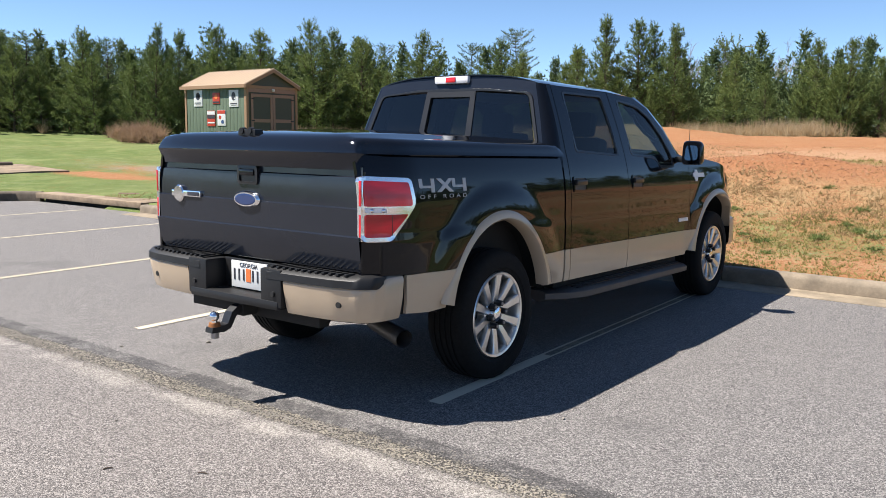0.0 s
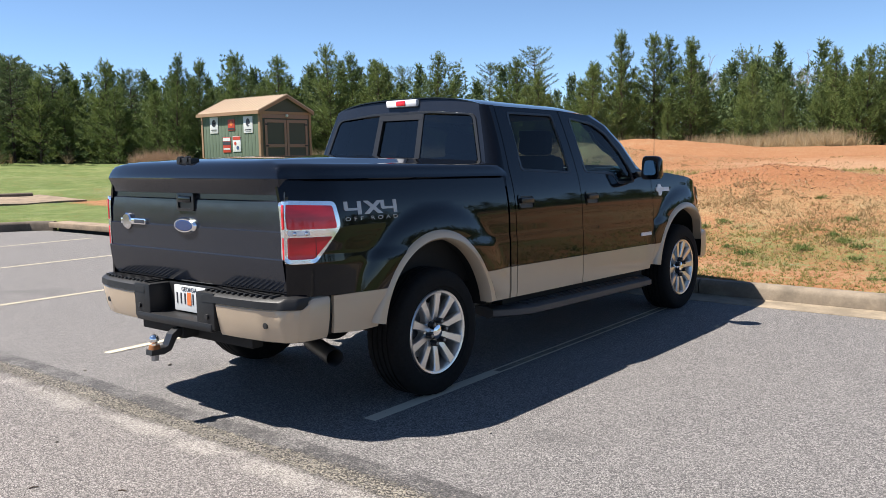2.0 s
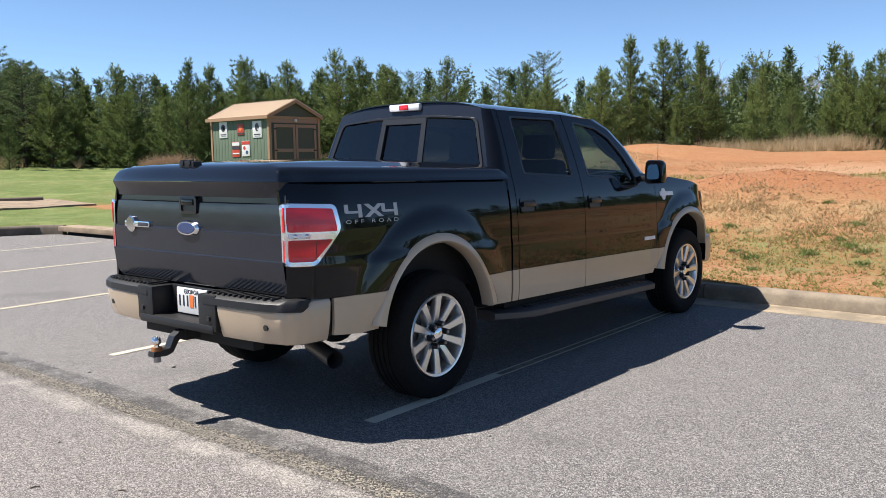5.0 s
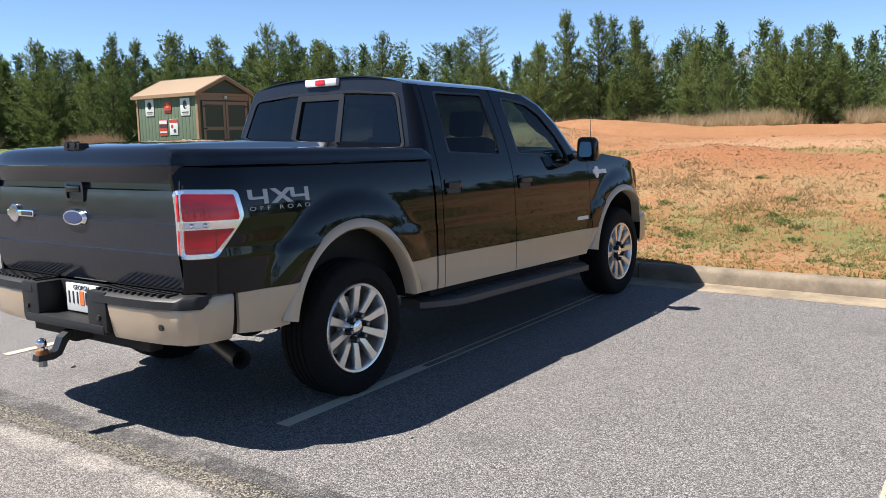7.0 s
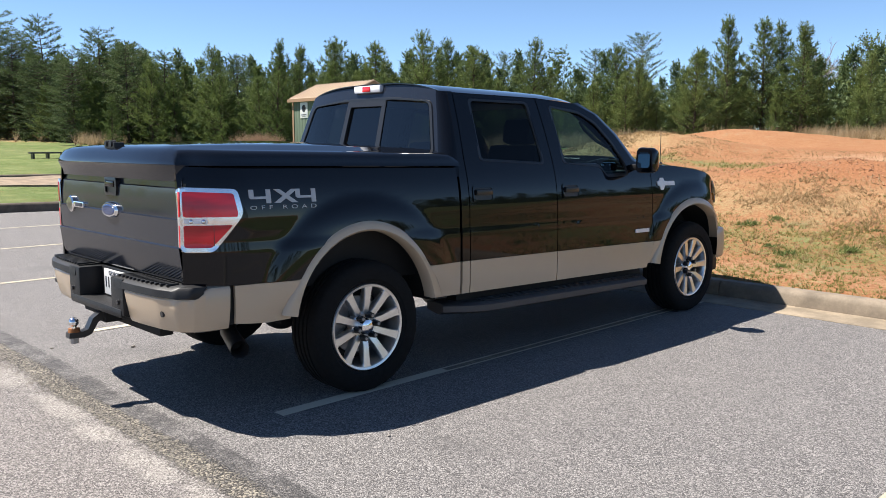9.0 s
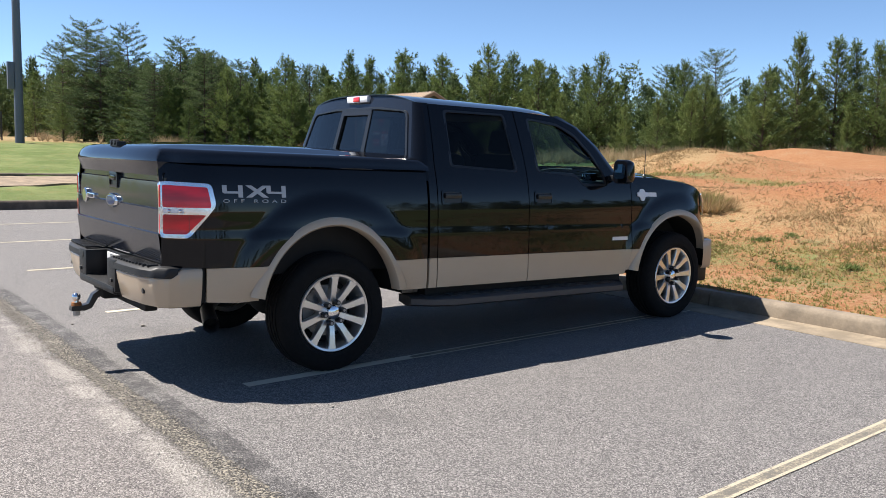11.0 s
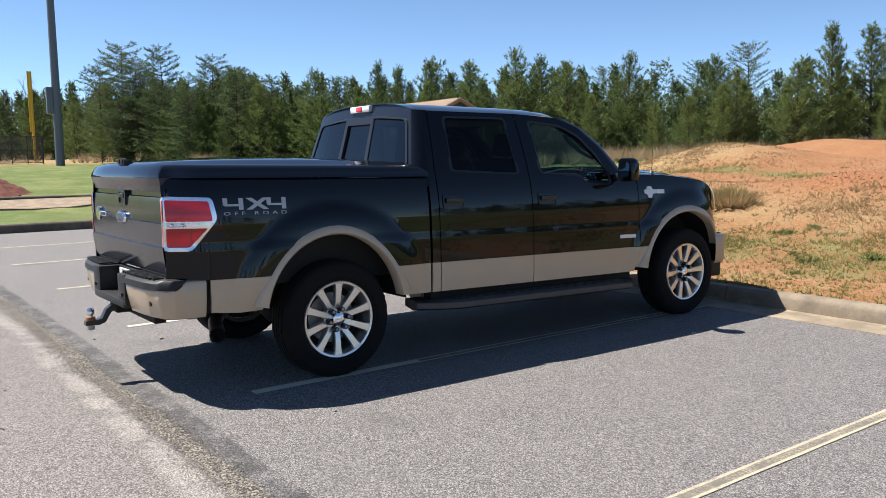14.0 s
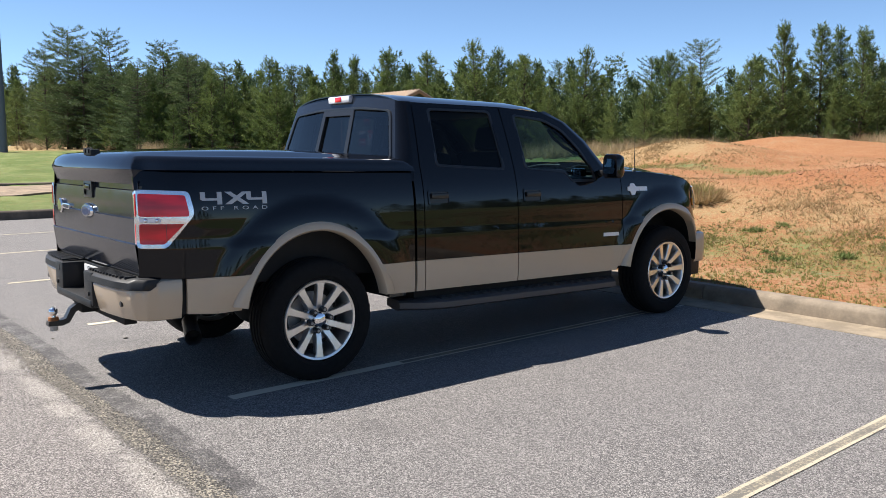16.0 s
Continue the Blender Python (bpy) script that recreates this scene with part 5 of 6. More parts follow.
# ---- wheels ----
def build_wheel():
    w = new("wheel")
    bm = bmesh.new()
    prof = [(0.262, -0.10), (0.275, -0.125), (0.29, -0.130), (0.294, -0.136), (0.325, -0.139), (0.355, -0.137), (0.37, -0.132), (0.388, -0.124), (0.400, -0.104), (0.404, -0.082)]
    for gx in (-0.06, -0.02, 0.02, 0.06):
        prof += [(0.406, gx - 0.008), (0.397, gx - 0.006), (0.397, gx + 0.006), (0.406, gx + 0.008)]
    prof += [(rr, -xx) for rr, xx in prof[9::-1]]
    n = 72
    rows = []
    for i in range(n + 1):
        a = 2 * math.pi * i / n
        rows.append([((x), (rr - (0.004 if i % 2 and abs(x) > 0.08 and rr > 0.385 else 0)) * math.cos(a), (rr - (0.004 if i % 2 and abs(x) > 0.08 and rr > 0.385 else 0)) * math.sin(a)) for rr, x in prof])
    loft(bm, rows)
    bmesh.ops.remove_doubles(bm, verts=bm.verts, dist=1e-5)
    tyre = part("tyre", bm, M_TYRE, w, "black road tyre")
    bm = bmesh.new()
    prof = [(0.264, 0.10), (0.268, 0.118), (0.262, 0.126), (0.248, 0.122), (0.240, 0.105), (0.232, 0.04), (0.228, -0.09), (0.26, -0.11)]
    rows = [[(x, r * math.cos(2 * math.pi * i / 64), r * math.sin(2 * math.pi * i / 64)) for r, x in prof] for i in range(65)]
    loft(bm, rows)
    bmesh.ops.remove_doubles(bm, verts=bm.verts, dist=1e-5)
    rim = part("rim", bm, M_SILVER, w, "machined alloy rim")
    for k in range(10):
        a = 2 * math.pi * k / 10
        mm = Matrix.Rotation(a, 4, "X")
        bm = bmesh.new()
        sect = []
        for r, hw, xf, xb in ((0.075, 0.024, 0.092, 0.02), (0.12, 0.0225, 0.104, 0.045), (0.18, 0.025, 0.112, 0.065), (0.225, 0.028, 0.117, 0.08), (0.25, 0.036, 0.120, 0.085)):
            sect.append([mm @ Vector((xb, -hw * 0.9, r)), mm @ Vector((xf - 0.008, -hw, r)), mm @ Vector((xf, -hw * 0.8, r)), mm @ Vector((xf, hw * 0.8, r)), mm @ Vector((xf - 0.008, hw, r)), mm @ Vector((xb, hw * 0.9, r))])
        loft(bm, sect, True, True)
        part("spoke", bm, M_SILVER, rim)
    bm = bmesh.new()
    prof = [(0.0, 0.082), (0.055, 0.082), (0.085, 0.09), (0.095, 0.082), (0.092, 0.03)]
    loft(bm, [[(x, r * math.cos(2 * math.pi * i / 40), r * math.sin(2 * math.pi * i / 40)) for r, x in prof] for i in range(41)])
    bmesh.ops.remove_doubles(bm, verts=bm.verts, dist=1e-5)
    part("hub", bm, M_SILVER, w)
    bm = bmesh.new()
    prof = [(0.0, 0.128), (0.025, 0.126), (0.044, 0.118), (0.050, 0.10), (0.051, 0.08)]
    loft(bm, [[(x, r * math.cos(2 * math.pi * i / 32), r * math.sin(2 * math.pi * i / 32)) for r, x in prof] for i in range(33)])
    bmesh.ops.remove_doubles(bm, verts=bm.verts, dist=1e-5)
    part("centre_cap", bm, M_CHROME, w, "chrome centre cap")
    for k in range(6):
        a = 2 * math.pi * (k + 0.2) / 6
        bm = bmesh.new()
        mm = Matrix.Translation((0.10, 0.072 * math.cos(a), 0.072 * math.sin(a))) @ pose(0, 0, 0, 0, 90)
        bmesh.ops.create_cone(bm, cap_ends=True, segments=10, radius1=0.023, radius2=0.017, depth=0.066, matrix=mm)
        nut = part("lug_nut", bm, M_TRIM, w, "black lug nut")
        bm = bmesh.new()
        mm = Matrix.Translation((0.134, 0.072 * math.cos(a), 0.072 * math.sin(a))) @ pose(0, 0, 0, 0, 90)
        bmesh.ops.create_cone(bm, cap_ends=True, segments=10, radius1=0.011, radius2=0.009, depth=0.006, matrix=mm)
        part("nut_cap", bm, M_STEEL, nut, "bright nut cap")
    bm = bmesh.new()
    bmesh.ops.create_cone(bm, cap_ends=True, segments=40, radius1=0.175, radius2=0.175, depth=0.02, matrix=pose(-0.01, 0, 0, 0, 90))
    part("brake_disc", bm, M_STEEL, w)
    bm = bmesh.new()
    bmesh.ops.create_cone(bm, cap_ends=True, segments=40, radius1=0.228, radius2=0.228, depth=0.01, matrix=pose(-0.06, 0, 0, 0, 90))
    part("wheel_back", bm, M_UNDER, w)
    return w


wheel = build_wheel()
wheel.parent = truck
wheel.matrix_basis = pose(0.832, 0.01, HUB_Z, -2.3)
for x, y, turn, roll in ((0.832, WHEELBASE + 0.005, 0, 20), (-0.828, 0, 180, 40), (-0.828, WHEELBASE, 180, 5)):
    wcopy = copy_thing(wheel, pose(x, y, HUB_Z, 0, 0, turn) @ pose(0, 0, 0, roll))

# ---- underneath ----
for s in (1, -1):
    part("chassis_rail", boxed((s * 0.45 - 0.05, -1.1, 0.47), (s * 0.45 + 0.05, 4.1, 0.60), 0.01), M_UNDER, truck)
bm = bmesh.new()
tube(bm, [(-0.75, 0, 0.40), (0.75, 0, 0.40)], 0.045, 12)
bmesh.ops.create_uvsphere(bm, u_segments=16, v_segments=10, radius=0.16, matrix=Matrix.Translation((0, 0, 0.40)))
part("rear_axle", bm, M_UNDER, truck)
bm = bmesh.new()
tube(bm, [(-0.75, 3.67, 0.40), (0.75, 3.67, 0.40)], 0.045, 12)
part("front_axle", bm, M_UNDER, truck)
part("floor_pan", boxed((-0.85, 0.85, 0.49), (0.85, 3.0, 0.55), 0.01), M_UNDER, truck)
part("fuel_tank", boxed((-0.72, 0.95, 0.36), (-0.42, 2.2, 0.56), 0.04), M_UNDER, truck)
bm = bmesh.new()
tube(bm, [(0.40, 1.0, 0.44), (0.40, 2.0, 0.44)], 0.10, 14)
part("silencer", bm, M_STEEL, truck)
bm = bmesh.new()
bmesh.ops.create_cone(bm, cap_ends=True, segments=32, radius1=0.36, radius2=0.36, depth=0.2, matrix=Matrix.Translation((0, -0.62, 0.60)))
part("spare_wheel", bm, M_TYRE, truck)

# ---- shed: siding along its side, double doors in the gable ----
def build_shed():
    x0, x1, y0, y1 = -27.3, -23.8, 19.85, 22.2
    z0, z1, zr = 0.62, 3.22, 3.78
    shed = tagged(new("garden_shed"), "green timber shed with tan metal roof and brown double doors", "shed")
    ym = (y0 + y1) / 2

    def gable(x, thick):
        bm = bmesh.new()
        loft(bm, [[(xx, y0, z0), (xx, y0, z1), (xx, ym, zr - 0.06), (xx, y1, z1), (xx, y1, z0)] for xx in (x, x + thick)], True, True)
        return bm

    part("gable_wall", gable(x1 - 0.06, 0.05), M_GREENDARK, shed, "dark gable wall", 0)
    part("gable_wall", gable(x0, 0.05), M_SIDING, shed, "", 0)
    for yy in (y0, y1 - 0.05):
        part("side_wall", boxed((x0 + 0.05, yy, z0), (x1 - 0.06, yy + 0.05, z1)), M_SIDING, shed, "", 0)
    n = 17
    for k in range(n):
        a = x0 + 0.1 + (x1 - x0 - 0.2) * k / n
        part("siding_board", boxed((a, y0 - 0.012, z0), (a + (x1 - x0 - 0.2) / n - 0.010, y0 - 0.002, z1 - 0.05), 0.004), M_SIDING, shed)
    for xx in (x0, x1 - 0.10):
        part("corner_trim", boxed((xx, y0 - 0.035, z0), (xx + 0.10, y0 - 0.018, z1)), M_TANTRIM, shed)
    for yy in (y0 - 0.03, y1 - 0.07):
        part("corner_trim", boxed((x1 - 0.008, yy, z0), (x1 + 0.02, yy + 0.10, z1)), M_TANTRIM, shed)
    part("tie_board", boxed((x1 - 0.005, y0 + 0.08, z1 - 0.13), (x1 + 0.018, y1 - 0.08, z1 - 0.03)), M_TANTRIM, shed)
    part("head_board", boxed((x1 - 0.006, y0 + 0.08, 2.95), (x1 + 0.012, y1 - 0.08, z1 - 0.135)), M_BROWN, shed)
    # roof slopes with standing ribs, barge boards
    for s in (-1, 1):
        ye, ze = (y0 - 0.13, z1 - 0.03) if s < 0 else (y1 + 0.11, z1 - 0.03)
        bm = bmesh.new()
        loft(bm, [[(x, ye, ze), (x, ym, zr), (x, ym, zr + 0.035), (x, ye, ze + 0.035)] for x in (x0 - 0.03, x1 + 0.10)], True, True)
        slope = part("roof_slope", bm, M_ROOFTAN, shed, "", 0)
        for k in range(17):
            x = x0 - 0.01 + (x1 - x0 + 0.08) * k / 16
            bm = bmesh.new()
            loft(bm, [[(x - 0.025, ye, ze + 0.034), (x - 0.012, ye, ze + 0.065), (x + 0.012, ye, ze + 0.065), (x + 0.025, ye, ze + 0.034)], [(x - 0.025, ym, zr + 0.034), (x - 0.012, ym, zr + 0.065), (x + 0.012, ym, zr + 0.065), (x + 0.025, ym, zr + 0.034)]], False)
            part("rib", bm, M_ROOFTAN, slope, "", 0)
        bm = bmesh.new()
        loft(bm, [[(x1 + 0.08, ye, ze - 0.10), (x1 + 0.08, ym, zr - 0.10), (x1 + 0.08, ym, zr + 0.02), (x1 + 0.08, ye, ze + 0.02)], [(x1 + 0.115, ye, ze - 0.10), (x1 + 0.115, ym, zr - 0.10), (x1 + 0.115, ym, zr + 0.02), (x1 + 0.115, ye, ze + 0.02)]], True, True)
        part("barge_board", bm, M_TANTRIM, shed, "", 0)
        part("eave_board", boxed((x0 - 0.15, ye - 0.02, ze - 0.10), (x1 + 0.08, ye, ze + 0.02)), M_TANTRIM, shed)
    # doors
    ya, yb = y0 + 0.16, y1 - 0.16
    for k in range(2):
        a = ya + (yb - ya) / 2 * k + 0.012
        b = ya + (yb - ya) / 2 * (k + 1) - 0.012
        door = part("door", boxed((x1 - 0.005, a, z0 + 0.12), (x1 + 0.01, b, 2.90)), M_GREENDARK, shed, "brown-framed dark green door")
        for lo, hi in (((a, z0 + 0.12), (a + 0.10, 2.90)), ((b - 0.10, z0 + 0.12), (b, 2.90)), ((a + 0.10, 2.79), (b - 0.10, 2.90)), ((a + 0.10, 1.90), (b - 0.10, 2.02)), ((a + 0.10, z0 + 0.12), (b - 0.10, z0 + 0.24))):
            part("rail", boxed((x1 + 0.011, *lo), (x1 + 0.033, *hi)), M_BROWN, door)
        for hz in (2.70, 1.93, 1.1):
            hy = a + 0.01 if k == 0 else b - 0.15
            part("hinge", boxed((x1 + 0.034, hy, hz), (x1 + 0.044, hy + 0.14, hz + 0.05)), M_TRIM, door)
    bm = bmesh.new()
    bmesh.ops.create_uvsphere(bm, u_segments=12, v_segments=8, radius=0.06, matrix=Matrix.Translation((x1 + 0.06, ym, 3.05)))
    part("wall_lamp", bm, M_WHITE, shed, "small white wall lamp")

    # signs on the side wall
    def sign(cx, cz, w, h, base, bars, label):
        s = tagged(new("sign"), label, "sign", group="signs on the shed")
        part("board", boxed((cx - w / 2, y0 - 0.032, cz - h / 2), (cx + w / 2, y0 - 0.018, cz + h / 2), 0.003), base, s)
        for bx, bz, bw, bh, mm, rnd in bars:
            if rnd:
                bm = bmesh.new()
                oval(bm, cx + bx, y0 - 0.036, cz + bz, bw, bh)
                part("mark", bm, mm, s)
            else:
                part("mark", boxed((cx + bx - bw / 2, y0 - 0.038, cz + bz - bh / 2), (cx + bx + bw / 2, y0 - 0.0325, cz + bz + bh / 2)), mm, s, "", 0)
        return s

    sign(-26.50, 2.77, 0.50, 0.60, M_WHITE, [(0, 0.07, 0.125, 0.135, M_INK, 1), (0.03, 0.07, 0.075, 0.075, M_WHITE, 1), (0.06, 0.05, 0.08, 0.035, M_INK, 0), (0, -0.17, 0.34, 0.03, M_INK, 0), (0, -0.225, 0.26, 0.022, M_STEEL, 0)], "white square sign with a black round mark")
    sign(-25.45, 2.75, 0.40, 0.40, M_SIGNRED, [(0, 0.05, 0.09, 0.09, M_ORANGE, 1), (0, -0.14, 0.36, 0.06, M_INK, 0)], "red square sign with an orange mark")
    sign(-24.47, 2.73, 0.52, 0.60, M_WHITE, [(0, 0.08, 0.11, 0.15, M_INK, 1), (0.07, 0.0, 0.08, 0.05, M_WHITE, 0), (0, -0.18, 0.36, 0.03, M_INK, 0), (0, -0.235, 0.28, 0.022, M_STEEL, 0)], "white square sign with a black mark")
    sign(-25.76, 2.03, 0.46, 0.56, M_SIGNRED, [(0, 0.20, 0.44, 0.12, M_WHITE, 0), (0, 0.06, 0.44, 0.12, M_INK, 0), (0, -0.15, 0.40, 0.05, M_WHITE, 0)], "red, black and white notice board")
    sign(-25.17, 2.05, 0.46, 0.56, M_WHITE, [(0, 0.21, 0.44, 0.12, M_SIGNRED, 0), (-0.08, 0.02, 0.07, 0.07, M_SIGNRED, 1), (0.06, -0.14, 0.08, 0.07, M_BLUE, 1)], "white notice with a red heading")


build_shed()

# ---- floodlight pole, foul pole, fence ----
px, py = -54.0, 12.98
pz = ground_z(px, py)
pole = tagged(new("floodlight_pole"), "tall grey steel floodlight pole on the lawn", "pole")
bm = bmesh.new()
tube(bm, [(px, py, pz - 0.1), (px, py, pz + 9), (px, py, pz + 26)], [0.27, 0.22, 0.13], 16)
part("shaft", bm, M_GALV, pole)
part("control_box", boxed((px - 0.15, py - 0.58, pz + 3.2), (px + 0.15, py - 0.22, pz + 4.8), 0.03), M_GALV, pole, "grey control box")
fx, fy = -71.5, 14.7
fz = ground_z(fx, fy)
foul = tagged(new("foul_pole"), "tall yellow painted foul pole behind the fence", "pole")
bm = bmesh.new()
tube(bm, [(fx, fy, fz - 0.1), (fx, fy, fz + 7.0)], 0.11, 12)
part("shaft", bm, M_YELLOW, foul)
part("wing_panel", boxed((fx - 0.03, fy - 0.24, fz + 2.3), (fx + 0.03, fy - 0.10, fz + 7.0), 0.01), M_YELLOW, foul)


def fence_run(a, b, posts, label):
    fence = tagged(new("chain_link_fence"), label, "fence")
    a, b = Vector(a), Vector(b)
    za = ground_z(a.x, a.y)
    for k in range(posts + 1):
        p = a.lerp(b, k / posts)
        bm = bmesh.new()
        tube(bm, [(p.x, p.y, za - 0.2), (p.x, p.y, za + 1.83)], 0.045 if k in (0, posts) else 0.03, 8)
        part("post", bm, M_FENCE, fence)
    for h in (0.08, 0.9, 1.80):
        bm = bmesh.new()
        tube(bm, [(a.x, a.y, za + h), (b.x, b.y, za + h)], 0.022, 6)
        part("rail", bm, M_FENCE, fence)
    # wire diamonds
    verts, faces = [], []
    length = (b - a).length
    d = (b - a).normalized()
    step, hh, w = 0.075, 1.72, 0.013
    k = -hh
    while k < length:
        for s in (1, -1):
            u0, u1 = (k, k + hh) if s > 0 else (k + hh, k)
            c0, c1 = max(0, min(length, u0)), max(0, min(length, u1))
            if abs(c1 - c0) > 0.02:
                t0, t1 = (c0 - u0) / (u1 - u0), (c1 - u0) / (u1 - u0)
                n = len(verts)
                for c, t in ((c0, t0), (c1, t1)):
                    p = a + d * c
                    z = za + 0.08 + t * hh
                    verts += [(p.x, p.y, z - w), (p.x + 0.006, p.y, z), (p.x, p.y, z + w)]
                faces += [(n, n + 1, n + 4, n + 3), (n + 1, n + 2, n + 5, n + 4)]
        k += step
    me = bpy.data.meshes.new("wire_mesh")
    me.from_pydata(verts, [], faces)
    me.materials.append(M_FENCE)
    wm = new("wire_mesh", me)
    wm.parent = fence
    tagged(wm, kind="stuff")


fence_run((-58.7, 12.9), (-59.2, 10.2), 3, "black chain-link fence corner beside the pole")
fence_run((-59.2, 10.2), (-62.0, -8.0), 7, "black chain-link fence along the ball field")

# ---- heap of red clay beyond the kerb ----
bm = bmesh.new()
rows = []
for k in range(31):
    r = k / 30
    rows.append([])
    for i in range(110):
        a = 2 * math.pi * i / 110
        rr = r * (3.4 + 0.5 * noise.noise((math.cos(a) * 1.5, math.sin(a) * 1.5, 2)))
        x, y = -30.9 + rr * math.cos(a), 4.2 + rr * 0.9 * math.sin(a)
        h = 1.15 * (1 - r ** 1.3) + 0.16 * noise.noise((x * 1.7, y * 1.7, 1)) * (1 - r * 0.5) + 0.13 * noise.noise((x * 4, y * 4, 9)) + 0.08 * noise.noise((x * 9, y * 9, 4))
        rows[-1].append((x, y, ground_z(-30.9, 4.2) - 0.1 + h))
loft(bm, rows, True)
tagged(link("soil_mound", bm, M_MUD, None, "", 50), "heap of dug dark red clay behind the kerb", "soil heap")

# ---- low bench on the lawn ----
bench = tagged(new("low_bench"), "low black bench standing on the lawn", "bench")
bz = ground_z(-36.8, 13.7)
part("seat", boxed((-36.95, 13.0, bz + 0.20), (-36.6, 14.5, bz + 0.26), 0.01), M_TRIM, bench)
for yy in (13.1, 13.7, 14.3):
    part("leg", boxed((-36.92, yy, bz - 0.05), (-36.63, yy + 0.07, bz + 0.20)), M_TRIM, bench)

# ---- plants ----
rng = np.random.default_rng(7)


def unit(v):
    return v / np.maximum(np.linalg.norm(v, axis=-1, keepdims=True), 1e-9)


def needles(cent, dirs, k, length, width, spread):
    """Tufts of k flat needles round each centre, fanned about its direction."""
    n = len(cent)
    c = np.repeat(cent, k, 0)
    d = np.repeat(dirs, k, 0)
    d = unit(d + rng.normal(0, spread, (n * k, 3)))
    side = unit(np.cross(d, rng.normal(0, 1, (n * k, 3))))
    ln = (length * rng.uniform(0.7, 1.2, n * k))[:, None]
    w = width * rng.uniform(0.7, 1.2, n * k)[:, None]
    verts = np.stack([c - side * w, c + d * ln, c + side * w], 1).reshape(-1, 3)
    faces = np.arange(n * k * 3).reshape(-1, 3)
    return verts, faces


def mesh_from(name, verts, faces, material):
    me = bpy.data.meshes.new(name)
    me.from_pydata([tuple(v) for v in verts.tolist()], [], faces.tolist())
    me.materials.append(material)
    return me


def limb(verts, faces, pts, r0, r1, sides=5):
    base = len(verts)
    n = len(pts)
    for i, p in enumerate(pts):
        d = pts[min(i + 1, n - 1)] - pts[max(i - 1, 0)]
        d = d / max(np.linalg.norm(d), 1e-9)
        up = np.array((0, 0, 1.0)) if abs(d[2]) < 0.9 else np.array((1.0, 0, 0))
        a = np.cross(d, up)
        a /= np.linalg.norm(a)
        b = np.cross(d, a)
        r = r0 + (r1 - r0) * i / max(n - 1, 1)
        for k in range(sides):
            t = 2 * math.pi * k / sides
            verts.append(p + r * (math.cos(t) * a + math.sin(t) * b))
    for i in range(n - 1):
        for k in range(sides):
            j = (k + 1) % sides
            faces.append((base + i * sides + k, base + i * sides + j, base + (i + 1) * sides + j, base + (i + 1) * sides + k))


def twigs_to_needles(base, dirs, lens, k, length, width):
    """Bottle-brush shoots: k needles set along each twig, leaning forward round it."""
    n = len(base)
    b, d, ln = np.repeat(base, k, 0), np.repeat(dirs, k, 0), np.repeat(lens, k)[:, None]
    at = rng.uniform(0.0, 1.0, (n * k, 1))
    radial = rng.normal(0, 1, (n * k, 3))
    radial = unit(radial - d * np.sum(radial * d, 1, keepdims=True))
    nd = unit(d * (0.55 + 0.5 * at) + radial * 0.75)
    c = b + d * ln * at
    side = unit(np.cross(nd, rng.normal(0, 1, (n * k, 3))))
    nl = length * rng.uniform(0.7, 1.2, (n * k, 1))
    w = width * rng.uniform(0.7, 1.2, (n * k, 1))
    verts = np.stack([c - side * w, c + nd * nl, c + side * w], 1).reshape(-1, 3)
    return verts, np.arange(n * k * 3).reshape(-1, 3)


